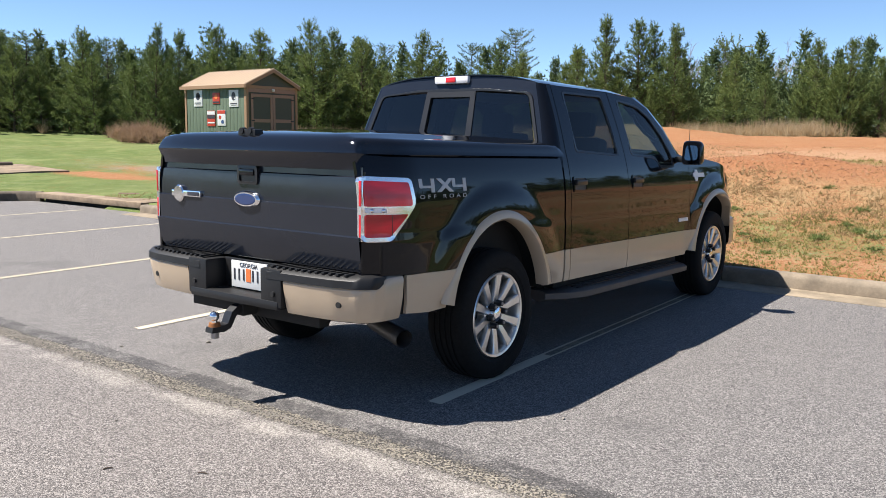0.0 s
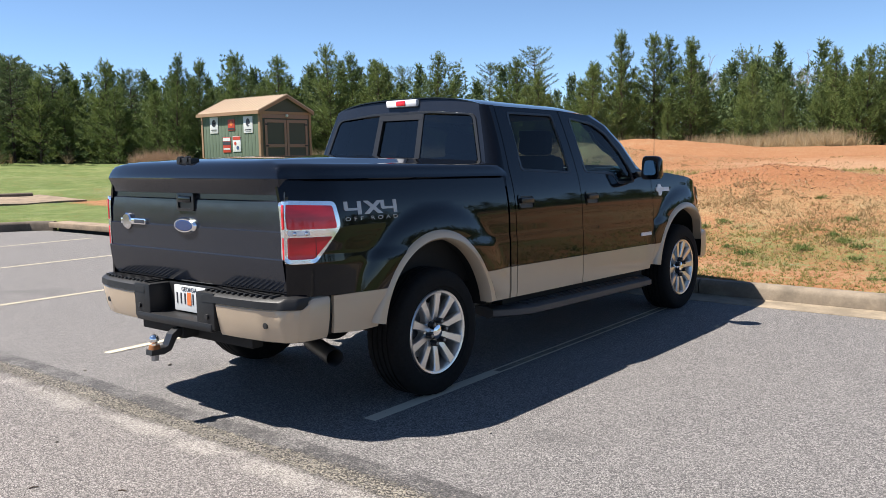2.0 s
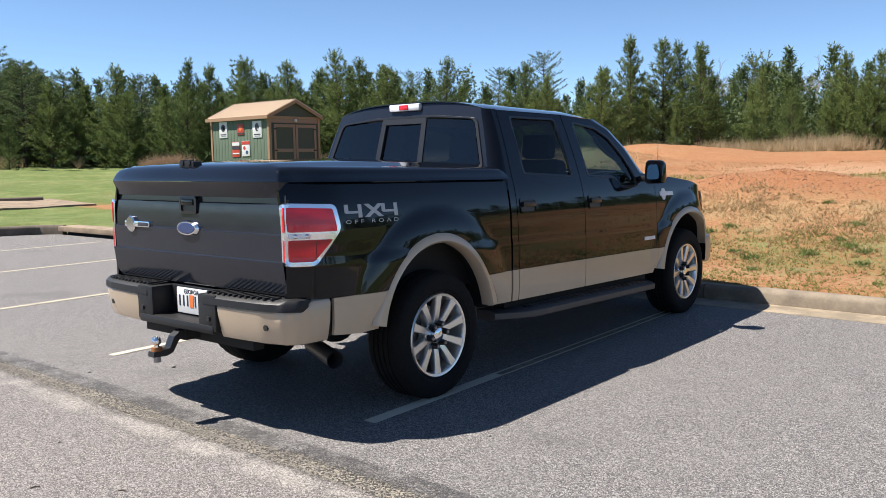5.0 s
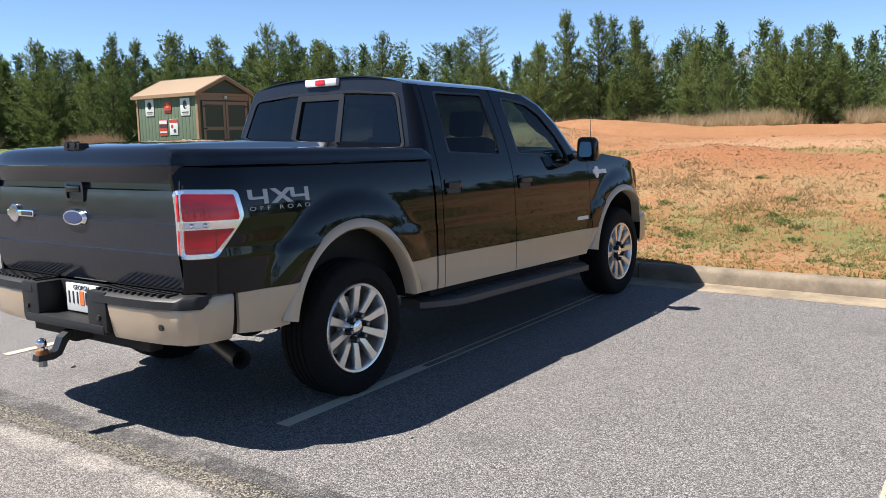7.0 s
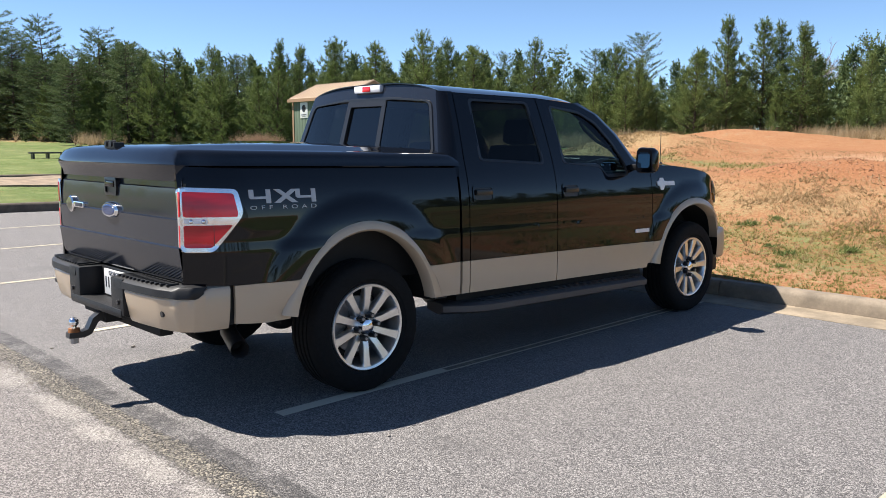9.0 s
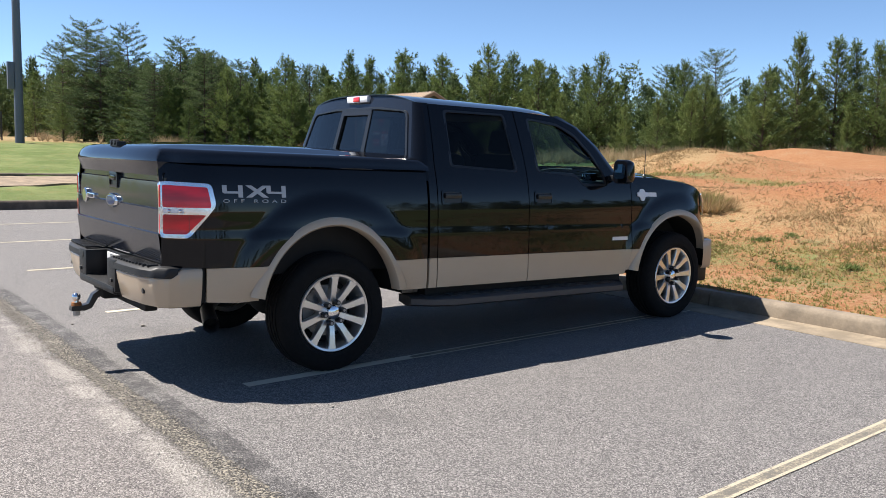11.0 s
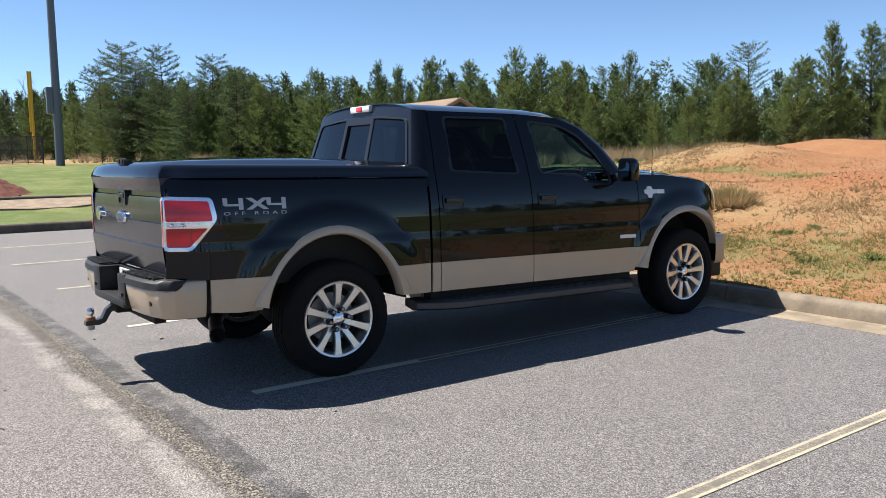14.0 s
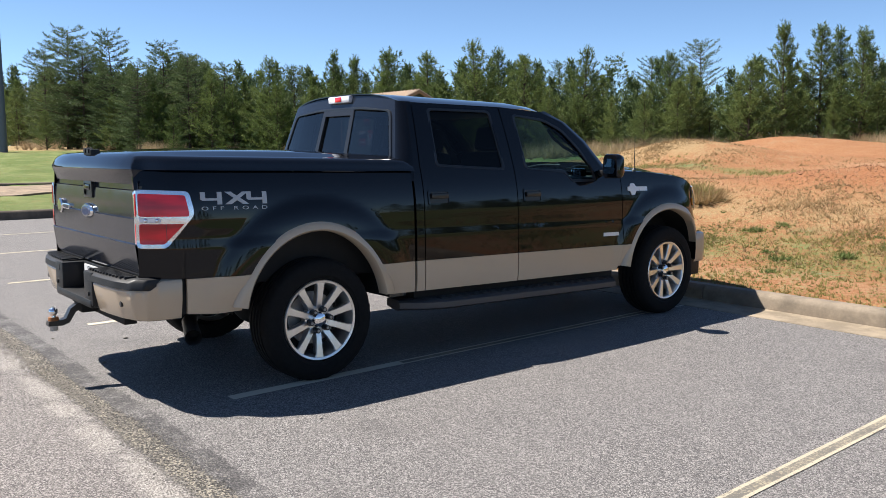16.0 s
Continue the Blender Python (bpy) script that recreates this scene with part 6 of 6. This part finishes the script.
def tree_meshes(height, radius, low, lift, style, material, thin=1.0):
    """Trunk and crown of one pine, standing at the origin: whorls of limbs that bear upturned needle shoots."""
    tv, tf, base, dirs, lens = [], [], [], [], []
    bend = rng.normal(0, 0.015 * height, 2)
    young = style == "young"

    def spine(h):
        u = h / height
        return np.array((bend[0] * u * u, bend[1] * u * u, h))

    def shoot(p, d, ln):
        base.append(p)
        dirs.append(d / np.linalg.norm(d))
        lens.append(ln)

    limb(tv, tf, [spine(h) for h in np.linspace(-0.2, height * 0.97, 9)], 0.012 * height + 0.02, 0.012, 7)
    up = np.array((0, 0, 1.0))
    h = low * height
    while h < height * 0.96:
        v = (h / height - low) / (1 - low)
        if young:
            rmax = radius * (1 - v) ** 1.0 * (0.75 + 0.25 * min(1, v / 0.15)) + 0.10
        elif style == "open":
            rmax = radius * math.sqrt(max(0.03, 1 - v ** 2.0)) * (0.7 + 0.3 * min(1, v / 0.3))
        else:
            rmax = radius * math.sqrt(max(0.05, 1 - (2 * v - 0.9) ** 2 if v > 0.45 else 1 - (0.9 - 2 * v) ** 2 * 0.7))
        nb = int(rng.integers(4, 7))
        a0 = rng.uniform(0, 6.28)
        for b in range(nb):
            az = a0 + 2 * math.pi * b / nb + rng.normal(0, 0.25)
            ln = rmax * rng.choice((rng.uniform(0.45, 0.8), rng.uniform(0.8, 1.12)))
            el = radians(lift + (34 * v if young else 12 * v) + rng.normal(0, 7))
            out = np.array((math.cos(az) * math.cos(el), math.sin(az) * math.cos(el), math.sin(el)))
            across = np.array((-math.sin(az), math.cos(az), 0.0))
            rise = 0.24 if young else 0.10

            def on(t):
                q = spine(h) + out * ln * t
                q[2] += rise * ln * t * t
                return q

            limb(tv, tf, [on(t) for t in (0, 0.5, 1.0)], 0.010 + 0.009 * ln, 0.004, 3)
            m = max(1, int(round(ln / (0.26 * thin))))
            for t in np.linspace(0.30 if young else 0.38, 0.93, m):
                for sgn in (-1, 1):
                    d = out * 0.6 + across * sgn * rng.uniform(0.35, 0.9) + up * (rng.uniform(0.15, 0.7) if young else rng.uniform(-0.05, 0.45))
                    shoot(on(t) + rng.normal(0, 0.04, 3), d, (0.16 + 0.16 * ln * (1 - 0.6 * t)) * rng.uniform(0.7, 1.25))
            shoot(on(0.9), out * 0.55 + up * (0.75 if young else 0.3), 0.26 * rng.uniform(0.8, 1.3))
        h += height * (0.052 if young else 0.047) * rng.uniform(0.7, 1.3) * (1 - 0.3 * v)
    # leaders at the tip
    for k in range(6 if young else 4):
        t = 1.0 - 0.018 * k
        lean = np.array((rng.normal(0, 0.05 + 0.07 * k), rng.normal(0, 0.05 + 0.07 * k), 1.0))
        shoot(spine(height * (t - 0.12)), lean, 0.10 * height * rng.uniform(0.5, 1.0) if k else 0.13 * height)
    cv, cf = twigs_to_needles(np.array(base), np.array(dirs), np.array(lens), 14 if thin <= 1 else 8 if thin < 2 else 5, 0.19 * thin ** 0.4, 0.0135 * thin ** 1.25)
    return mesh_from("trunk", np.array(tv), np.array(tf), M_BARK), mesh_from("crown", cv, cf, material)


def bare_meshes(height, leafy):
    tv, tf, cents, dirs = [], [], [], []

    def grow(p, d, ln, r, depth):
        q = p + d * ln
        mid = (p + q) / 2 + rng.normal(0, 0.05 * ln, 3)
        limb(tv, tf, [p, mid, q], r, r * 0.62, 5 if depth < 2 else 3)
        if depth >= 3:
            for t in (0.3, 0.6, 1.0):
                cents.append(p + (q - p) * t)
                dirs.append(d)
        if depth == 5:
            return
        for _ in range(3 if depth else 4):
            nd = d + rng.normal(0, 0.48, 3) + np.array((0, 0, 0.12))
            nd /= np.linalg.norm(nd)
            grow(q if rng.random() < 0.6 else p + (q - p) * 0.7, nd, ln * rng.uniform(0.62, 0.82), r * 0.58, depth + 1)

    grow(np.array((0, 0, -0.2)), np.array((0.03, 0.02, 1.0)), height * 0.30, 0.018 * height, 0)
    trunk = mesh_from("trunk", np.array(tv), np.array(tf), M_TWIG)
    if not leafy:
        return trunk, None
    cv, cf = needles(np.array(cents), unit(np.array(dirs)), 9, 0.10, 0.03, 1.2)
    return trunk, mesh_from("crown", cv, cf, M_SPRING)


def proto(kind, label, meshes, group):
    t = tagged(new(kind), label, "tree", group=group)
    for nm, me in zip(("trunk", "crown"), meshes):
        if me:
            ob = new(nm, me)
            ob.parent = t
    return t


PINE_LABEL = "young green pine in the wood's edge"
young = [proto("pine_tree", PINE_LABEL, tree_meshes(6.0, r, lo, 12, "young", M_NEEDLE), "pines at the wood's edge") for r, lo in ((2.7, 0.02), (2.3, 0.03), (2.9, 0.02), (2.0, 0.07), (2.25, 0.08))]
back_pines = [proto("pine_tree", "dense green pine deeper in the wood", tree_meshes(6.0, r, 0.03, 12, "young", M_NEEDLE_DARK, 2.5), "pines in the wood") for r in (2.5, 2.2, 2.7)]
far_young = [proto("pine_tree", PINE_LABEL, tree_meshes(6.0, r, 0.03, 12, "young", M_NEEDLE, 1.6), "pines at the wood's edge") for r in (2.5, 2.2, 2.3)]
open_pines = [proto("pine_tree", "tall open-crowned pine with level branches", tree_meshes(9.0, r, lo, 4, "open", M_NEEDLE_DARK, 0.95), "tall open pines") for r, lo in ((3.0, 0.06), (2.6, 0.12), (3.3, 0.05))]
round_pines = [proto("pine_tree", "old round-crowned pine above the wood", tree_meshes(9.5, r, 0.35, 20, "round", M_NEEDLE_DARK, 1.15), "old pines behind the wood") for r in (2.1, 2.5)]
def tip(t):
    return max(v.co.z for c in t.children for v in c.data.vertices)


bare = proto("bare_tree", "leafless grey tree behind the pines", bare_meshes(9.0, False), "bare trees")
spring = proto("budding_tree", "pale green budding tree behind the pines", bare_meshes(9.0, True), "budding trees")

EDGE = [(-150, -30), (-125, 5), (-100, 22), (-76, 25), (-62, 17.5), (-53, 19), (-44, 23.5), (-36, 27.5), (-30, 32), (-26, 38), (-20, 43), (-9, 45.5), (6, 46), (24, 42), (44, 34)]
used = set()


def plant(src, x, y, height, base):
    s = height / base
    m = Matrix.Translation((x, y, ground_z(x, y) - 0.1)) @ pose(0, 0, 0, rng.normal(0, 1.5), rng.normal(0, 1.5), rng.uniform(0, 360))
    wide = s * rng.uniform(0.9, 1.15)
    if src.name not in used:
        used.add(src.name)
        t = src
        t.matrix_basis = m
    else:
        t = copy_thing(src, m)
    t.scale = (wide, wide, s)
    return t


def along(gap, back, jitter):
    for (ax, ay), (bx, by) in zip(EDGE, EDGE[1:]):
        ln = math.hypot(bx - ax, by - ay)
        nx, ny = -(by - ay) / ln, (bx - ax) / ln
        reach = 0.3 * max(0.0, back - 4)
        k = rng.uniform(0, gap) - reach
        while k < ln + reach:
            off = back + rng.normal(0, jitter)
            yield ax + (bx - ax) * k / ln + nx * off, ay + (by - ay) * k / ln + ny * off
            k += gap * rng.uniform(0.7, 1.3)


def tall_side(x, y):
    return x < -47 and y < 22


def wood(name, places, material, label):
    """One mesh for the trees that stand too deep in the wood to tell apart: (crown mesh, x, y, height, base height)."""
    vs, fs, n = [], [], 0
    for me, x, y, h, base in places:
        co = np.empty(len(me.vertices) * 3, dtype=np.float32)
        me.vertices.foreach_get("co", co)
        co = co.reshape(-1, 3)
        a, k = rng.uniform(0, 6.28), h / base
        rot = np.array(((math.cos(a), -math.sin(a), 0), (math.sin(a), math.cos(a), 0), (0, 0, 1)))
        co = (co @ rot.T) * k + (x, y, ground_z(x, y) - 0.1)
        vs.append(co)
        m = len(co) // 3
        fs.append(np.arange(m * 3).reshape(-1, 3) + n)
        n += m * 3
    return tagged(new(name, mesh_from(name, np.concatenate(vs), np.concatenate(fs), material)), label, "wood", kind="stuff")


def crown_of(t):
    return [c.data for c in t.children if c.name.startswith("crown")][0]


deep = [crown_of(t) for t in back_pines]
old = [tree_meshes(9.5, r, 0.3, 20, "round", M_NEEDLE_DARK, 2.6)[1] for r in (2.2, 2.6)]


def plant_to(src, x, y, top, base):
    """Plants a tree whose tip stands at a given level."""
    return plant(src, x, y, top - ground_z(x, y) + 0.1, base)


# marked trees by their tips, then the rows
for x, y, top, k in ((-43.2, 25.0, 6.9, 0), (-39.1, 26.5, 6.9, 1), (-38.9, 27.7, 6.9, 3), (-37.1, 29.2, 7.0, 2), (-35.3, 30.5, 6.9, 4), (-32.3, 31.5, 7.3, 0), (-32.9, 33.6, 7.0, 1), (-31.0, 33.7, 6.5, 2), (-29.5, 36.4, 7.0, 0),
                     (-22.6, 41.4, 6.1, 2), (-21.5, 42.8, 8.0, 3), (-20.4, 44.4, 7.9, 4), (-19.8, 45.6, 7.7, 1), (-18.3, 44.4, 7.5, 3), (-15.3, 45.1, 5.8, 1), (-11.4, 46.0, 6.5, 3), (-10.0, 45.8, 6.4, 4), (-26.9, 40.5, 6.8, 2), (-25.2, 40.0, 6.0, 0), (-46.5, 22.8, 6.3, 2), (-50.0, 20.5, 5.7, 0)):
    plant_to(young[k], x, y, top, 6.0)
for x, y, top, k in ((-48.6, 22.3, 7.5, 1), (-48.1, 24.3, 7.1, 0), (-63.0, 19.2, 10.4, 2), (-65.0, 18.2, 9.2, 0), (-59.9, 19.4, 9.0, 2), (-56.1, 20.5, 9.6, 1), (-51.6, 21.9, 8.5, 1), (-50.5, 23.6, 7.8, 0)):
    plant_to(open_pines[k], x, y, top, 9.0)
for x, y in along(1.75, 0.7, 0.8):
    if x < -105 or x > 10:
        continue
    if x < -72:
        plant(far_young[int(rng.integers(0, 3))], x, y, rng.uniform(5.6, 8.0), 6.0)
    elif tall_side(x, y) and rng.random() < 0.4:
        plant(open_pines[int(rng.integers(0, 3))], x, y, rng.uniform(4.5, 6.2), 9.0)
    else:
        plant(young[int(rng.integers(0, 5))], x, y, rng.uniform(2.7, 4.4) if x < -30 else rng.uniform(2.4, 3.9), 6.0)
for x, y in along(2.4, 3.4, 1.1):
    if x < -80 or x > 10:
        continue
    if tall_side(x, y) and rng.random() < 0.5:
        plant(open_pines[int(rng.integers(0, 3))], x, y, rng.uniform(5.2, 6.8), 9.0)
    else:
        plant(far_young[int(rng.integers(0, 3))], x, y, rng.uniform(3.4, 4.8) if x < -30 else rng.uniform(3.0, 4.3), 6.0)
for x, y in along(1.8, 1.9, 0.6):
    if -75 < x < 10:
        plant(far_young[int(rng.integers(0, 3))], x, y, rng.uniform(2.3, 3.6), 6.0)
far = []
for gap, back in ((1.9, 7.0), (2.6, 11.0), (4.0, 16.0)):
    for x, y in along(gap, back, 1.5):
        far.append((deep[int(rng.integers(0, 3))], x, y, rng.uniform(4.2, 5.7) + (1.0 if tall_side(x, y - 6) else 0) + (2.5 if x < -76 else 0), 6.0))
for k in range(44):
    a = radians(-95 + 125 * k / 43 + rng.normal(0, 1))
    d = rng.uniform(62, 80)
    far.append((deep[int(rng.integers(0, 3))], d * math.cos(a) + 6, d * math.sin(a), rng.uniform(5.0, 8.0), 6.0))
wood("pine_wood", far, M_NEEDLE_DARK, "dense green pine wood behind the front trees")
for t in back_pines:
    for c in t.children:
        bpy.data.objects.remove(c)
    bpy.data.objects.remove(t)
far = [(old[int(rng.integers(0, 2))], x, y, rng.uniform(5.0, 7.5), 9.5) for x, y in along(8.0, 26, 4)]
wood("old_pine_wood", far, M_NEEDLE_DARK, "old round-crowned pines deep in the wood")
for x, y, top in ((-39.7, 55.2, 8.7), (-38.3, 60.3, 10.2), (-40.1, 58.8, 8.7), (-42.2, 47.8, 8.1), (-46.0, 28.1, 6.9)):
    plant_to(round_pines[int(rng.integers(0, 2))], x, y, top, 9.5)
bare_top, spring_top = tip(bare), tip(spring)
for x, y, top in ((-24.4, 62.5, 8.9), (-18.4, 64.9, 8.8), (-25.6, 63.0, 8.3), (-16.9, 66.0, 8.2)):
    plant_to(bare, x, y, top, bare_top)
for k in range(30):
    x, y = -112 - 24 * k / 29 + rng.normal(0, 3.0), 40 - 58 * k / 29 + rng.normal(0, 1.0)
    plant_to(bare, x, y, rng.uniform(11.2, 13.4), bare_top)
for x, y, top in ((-22.0, 65.1, 9.5), (-23.6, 67.0, 8.6), (-21.0, 67.5, 8.8)):
    plant_to(spring, x, y, top, spring_top)
for t in young + far_young + open_pines + round_pines:
    if t.name not in used:
        for c in list(t.children):
            bpy.data.objects.remove(c)
        bpy.data.objects.remove(t)


# ---- grasses ----
def blades(points, k, length, width, lean):
    n = len(points)
    up = np.tile(np.array((0, 0, 1.0)), (n, 1))
    return needles(points, up, k, length, width, lean)


def scatter(n, area, keep):
    out = []
    x0, x1, y0, y1 = area
    while len(out) < n:
        x, y = rng.uniform(x0, x1), rng.uniform(y0, y1)
        p = keep(x, y)
        if p > 0 and rng.random() < p:
            out.append((x, y, ground_z(x, y) - 0.01))
    return np.array(out)


def stuff(name, verts, faces, material, label, category):
    return tagged(new(name, mesh_from(name, verts, faces, material)), label, category, kind="stuff")


def clump(x, y):
    return max(0.0, min(1.0, 0.5 + 1.4 * noise.noise((x * 0.6, y * 0.6, 4.0)) + 0.5 * noise.noise((x * 2.2, y * 2.2, 8.0))))


def straw_keep(x, y):
    dy = y - kerb_y(x)
    return 0 if dy < 0.3 else clump(x, y) * max(0.05, min(1, land_mix(x, y)[0]))


def weed_keep(x, y):
    dy = y - kerb_y(x)
    return 0 if dy < 0.22 else clump(x + 30, y) ** 1.5 * max(0.0, min(1, land_mix(x, y)[1]))


p = scatter(30000, (-16, 6, 9.0, 24), straw_keep)
stuff("dry_grass", *blades(p, 6, 0.060, 0.006, 1.4), M_STRAW, "short dry straw over the clay bank", "grass")
p = scatter(17000, (-11, 5, 9.0, 13.5), weed_keep)
stuff("grass", *blades(p, 8, 0.045, 0.006, 1.0), M_BLADE, "patchy green grass behind the kerb", "grass")
p = scatter(2600, (-14, 9, 16, 21), weed_keep)
stuff("grass", *blades(p, 6, 0.09, 0.007, 0.8), M_BLADE, "green grass strip beyond the bank", "grass")


# leafy weeds and tussocks on the bank
def weed(x, y, size, material, label, k, spread, n):
    c = np.array([(rng.normal(0, size * 0.45), rng.normal(0, size * 0.45), abs(rng.normal(0, size * 0.12))) for _ in range(n)])
    v, f = needles(c, np.tile(np.array((0, 0, 1.0)), (n, 1)), k * 2, size * 0.45, size * 0.026, spread)
    ob = new("weed", mesh_from("weed", v, f, material))
    ob.location = (x, y, ground_z(x, y))
    return tagged(ob, label, "weed", group="weeds on the bank", kind="stuff")


for k in range(24):
    x = rng.uniform(-9, 5)
    y = kerb_y(x) + rng.choice((rng.normal(3.6, 0.5), rng.normal(1.2, 0.4)))
    if y > kerb_y(x) + 0.4:
        weed(x, y, rng.uniform(0.07, 0.14), M_NEEDLE, "low leafy green weed on red clay", 8, 0.9, 16)


def tussock(x, y, radius, height, material, label, n):
    c = np.array([(rng.normal(0, radius), rng.normal(0, radius * 0.7), 0.0) for _ in range(n)])
    lean = c * (0.9, 0.9, 0) / radius + (0, 0, 1.6)
    v, f = needles(c, unit(lean), 14, height, 0.007, 0.35)
    ob = new("tussock", mesh_from("tussock", v, f, material))
    ob.location = (x, y, ground_z(x, y) - 0.02)
    return tagged(ob, label, "grass tussock", group="tussocks on the bank", kind="stuff")


tussock(-5.92, 13.05, 0.17, 0.30, M_STRAW, "pale tussock of dry grass on the bank", 90)
tussock(-6.12, 13.15, 0.15, 0.32, M_BLADE, "green grass tussock on the clay bank", 60)

for x, y, size in ((-3.1, 10.5, 0.24), (-2.54, 10.9, 0.30), (-2.18, 11.25, 0.26), (-1.93, 11.0, 0.22), (-2.4, 11.65, 0.2), (-3.4, 10.7, 0.16), (-4.2, 11.7, 0.26), (-3.95, 12.1, 0.26), (-2.85, 9.85, 0.16)):
    weed(x, y, size * 0.55, M_NEEDLE, "dusty green weed tuft on the clay bank", 8, 1.0, 22)

# tall dry grass in front of the wood
pts = []
for off, gap in ((-1.6, 0.16), (-0.8, 0.14), (-2.4, 0.4), (0.4, 0.16)):
    for x, y in along(gap, off, 0.5):
        if clump(x * 0.5, y * 0.5) > (0.93 if x < -30 else 0.25):
            pts.append((x, y, ground_z(x, y) - 0.02))
p = np.array(pts)
stuff("tall_dry_grass", *blades(p, 34, 0.82, 0.010, 0.42), M_PALE, "tall pale dry grass before the pines", "grass")
p = p[[a > -28 and clump(a * 0.9 + 11, b * 0.9) > 0.6 for a, b, _ in p]]
stuff("tall_dry_grass", *blades(p, 40, 1.0, 0.009, 0.55), M_PALE, "plumes of pale dry grass before the pines", "grass")
pts = [(x, y, ground_z(x, y)) for gap, off in ((0.14, 1.0), (0.16, 3.0), (0.2, 5.0)) for x, y in along(gap, off, 1.0) if -105 < x < 26]
v, f = needles(np.array(pts) + rng.normal(0, 0.28, (len(pts), 3)) * (1, 1, 1) + np.abs(rng.normal(0, 0.8, (len(pts), 1))) * (0, 0, 1), np.tile(np.array((0, 0, 1.0)), (len(pts), 1)), 26, 0.30, 0.022, 1.1)
stuff("undergrowth", v, f, M_NEEDLE_DARK, "low dark scrub under the pines", "scrub")
pts = [(x, y, ground_z(x, y) + rng.uniform(0.1, 2.8)) for gap, off in ((0.16, 6.0), (0.10, 9.0), (0.09, 12.5), (0.14, 18.0)) for x, y in along(gap, off, 1.3) if -125 < x < 40]
v, f = needles(np.array(pts), np.tile(np.array((0, 0, 1.0)), (len(pts), 1)), 16, 0.75, 0.06, 0.8)
stuff("undergrowth", v, f, M_NEEDLE_DARK, "tangled dark scrub deep in the wood", "scrub")


# loose grit along the joint in the asphalt
def crumbs(name, x, y, z, size, material, label, category):
    n = len(x)
    base = np.stack([x, y, z], 1)
    v = base[:, None, :] + size[:, None, None] * octa[None] * rng.uniform(0.6, 1.4, (n, 6, 1))
    f = ofaces[None] + 6 * np.arange(n)[:, None, None]
    return stuff(name, v.reshape(-1, 3), f.reshape(-1, 3), material, label, category)


octa = np.array(((1, 0, 0), (0, 1, 0), (-1, 0, 0), (0, -1, 0), (0, 0, 0.8), (0, 0, -0.6)))
ofaces = np.array(((0, 1, 4), (1, 2, 4), (2, 3, 4), (3, 0, 4), (1, 0, 5), (2, 1, 5), (3, 2, 5), (0, 3, 5)))
n = 11000
gx = rng.uniform(-8.5, 3.5, n)
gy = 2.975 + rng.normal(0, 0.055, n) * (1 + 0.5 * np.sin(gx * 2.3)) + 0.02 * np.sin(gx * 1.7)
crumbs("grit", gx, gy, np.full(n, 0.002), rng.uniform(0.0018, 0.0062, n), M_GRIT, "loose pale grit along the asphalt joint", "grit")
n = 700
gx, gy = rng.uniform(-8, 4, n), rng.uniform(1.6, 8.0, n)
crumbs("grit", gx, gy, np.full(n, 0.001), rng.uniform(0.0015, 0.005, n), M_GRIT, "scattered small stones on the asphalt", "grit")

# a few stones and twigs lying about
def pebble(x, y, size, label):
    bm = bmesh.new()
    bmesh.ops.create_icosphere(bm, subdivisions=2, radius=1.0)
    for v in bm.verts:
        v.co *= 1 + 0.35 * noise.noise(v.co * 1.7 + Vector((x, y, 0)))
        v.co = Vector((v.co.x * size, v.co.y * size * 0.7, v.co.z * size * 0.5))
    ob = link("pebble", bm, M_GRIT, None, "", 30)
    ob.matrix_world = pose(x, y, size * 0.42, 0, 0, x * 200)
    return tagged(ob, label, "stone", group="loose stones")


for x, y, size in ((-5.27, 3.29, 0.014), (-4.2, 3.36, 0.016), (-4.91, 3.75, 0.018), (-4.35, 3.62, 0.012), (-2.1, 3.9, 0.012), (-3.9, 2.4, 0.010)):
    pebble(x, y, size, "small grey stone lying on the asphalt")
for x, y, a in ((-2.98, 2.25, 30), (-3.35, 2.02, 70)):
    bm = tube(bmesh.new(), [(-0.02, 0, 0.003), (0, 0.004, 0.005), (0.022, 0, 0.003)], [0.003, 0.0035, 0.002], 6)
    twig = link("twig", bm, M_BARK)
    twig.matrix_world = pose(x, y, 0, 0, 0, a)
    tagged(twig, "short dark twig lying on the asphalt", "twig", group="twigs")

# loose clods on the red mound and along the bank
n = 4200
u = rng.normal(0, 1, (n, 2))
cx, cy = np.where(rng.random(n) < 0.6, -4.4 + 1.7 * u[:, 0], rng.uniform(-10, 6, n)), np.where(rng.random(n) < 0.6, 14.9 + 0.8 * u[:, 1], rng.uniform(11.5, 19, n))
size = rng.uniform(0.006, 0.019, n) * np.where(rng.random(n) < 0.05, 1.6, 1.0)
z = np.array([ground_z(a, b) for a, b in zip(cx, cy)])
crumbs("clay_clods", cx, cy, z, size, M_CLOD, "crumbled red clay clods on the bank", "clay")


# russet brush and dry stems at the corner of the wood, near the shed
pts = []
for x, y, rx, ry, n in ((-35.4, 23.0, 1.5, 0.6, 230), (-31.5, 25.6, 1.2, 0.6, 60)):
    for _ in range(n):
        a, b = x + rx * rng.normal(0, 0.5), y + ry * rng.normal(0, 0.5)
        pts.append((a, b, ground_z(a, b) + abs(rng.normal(0, 0.18))))
stuff("dry_brush", *blades(np.array(pts), 44, 0.66, 0.0055, 0.55), M_BRUSH, "russet dry brush before the pines", "brush")
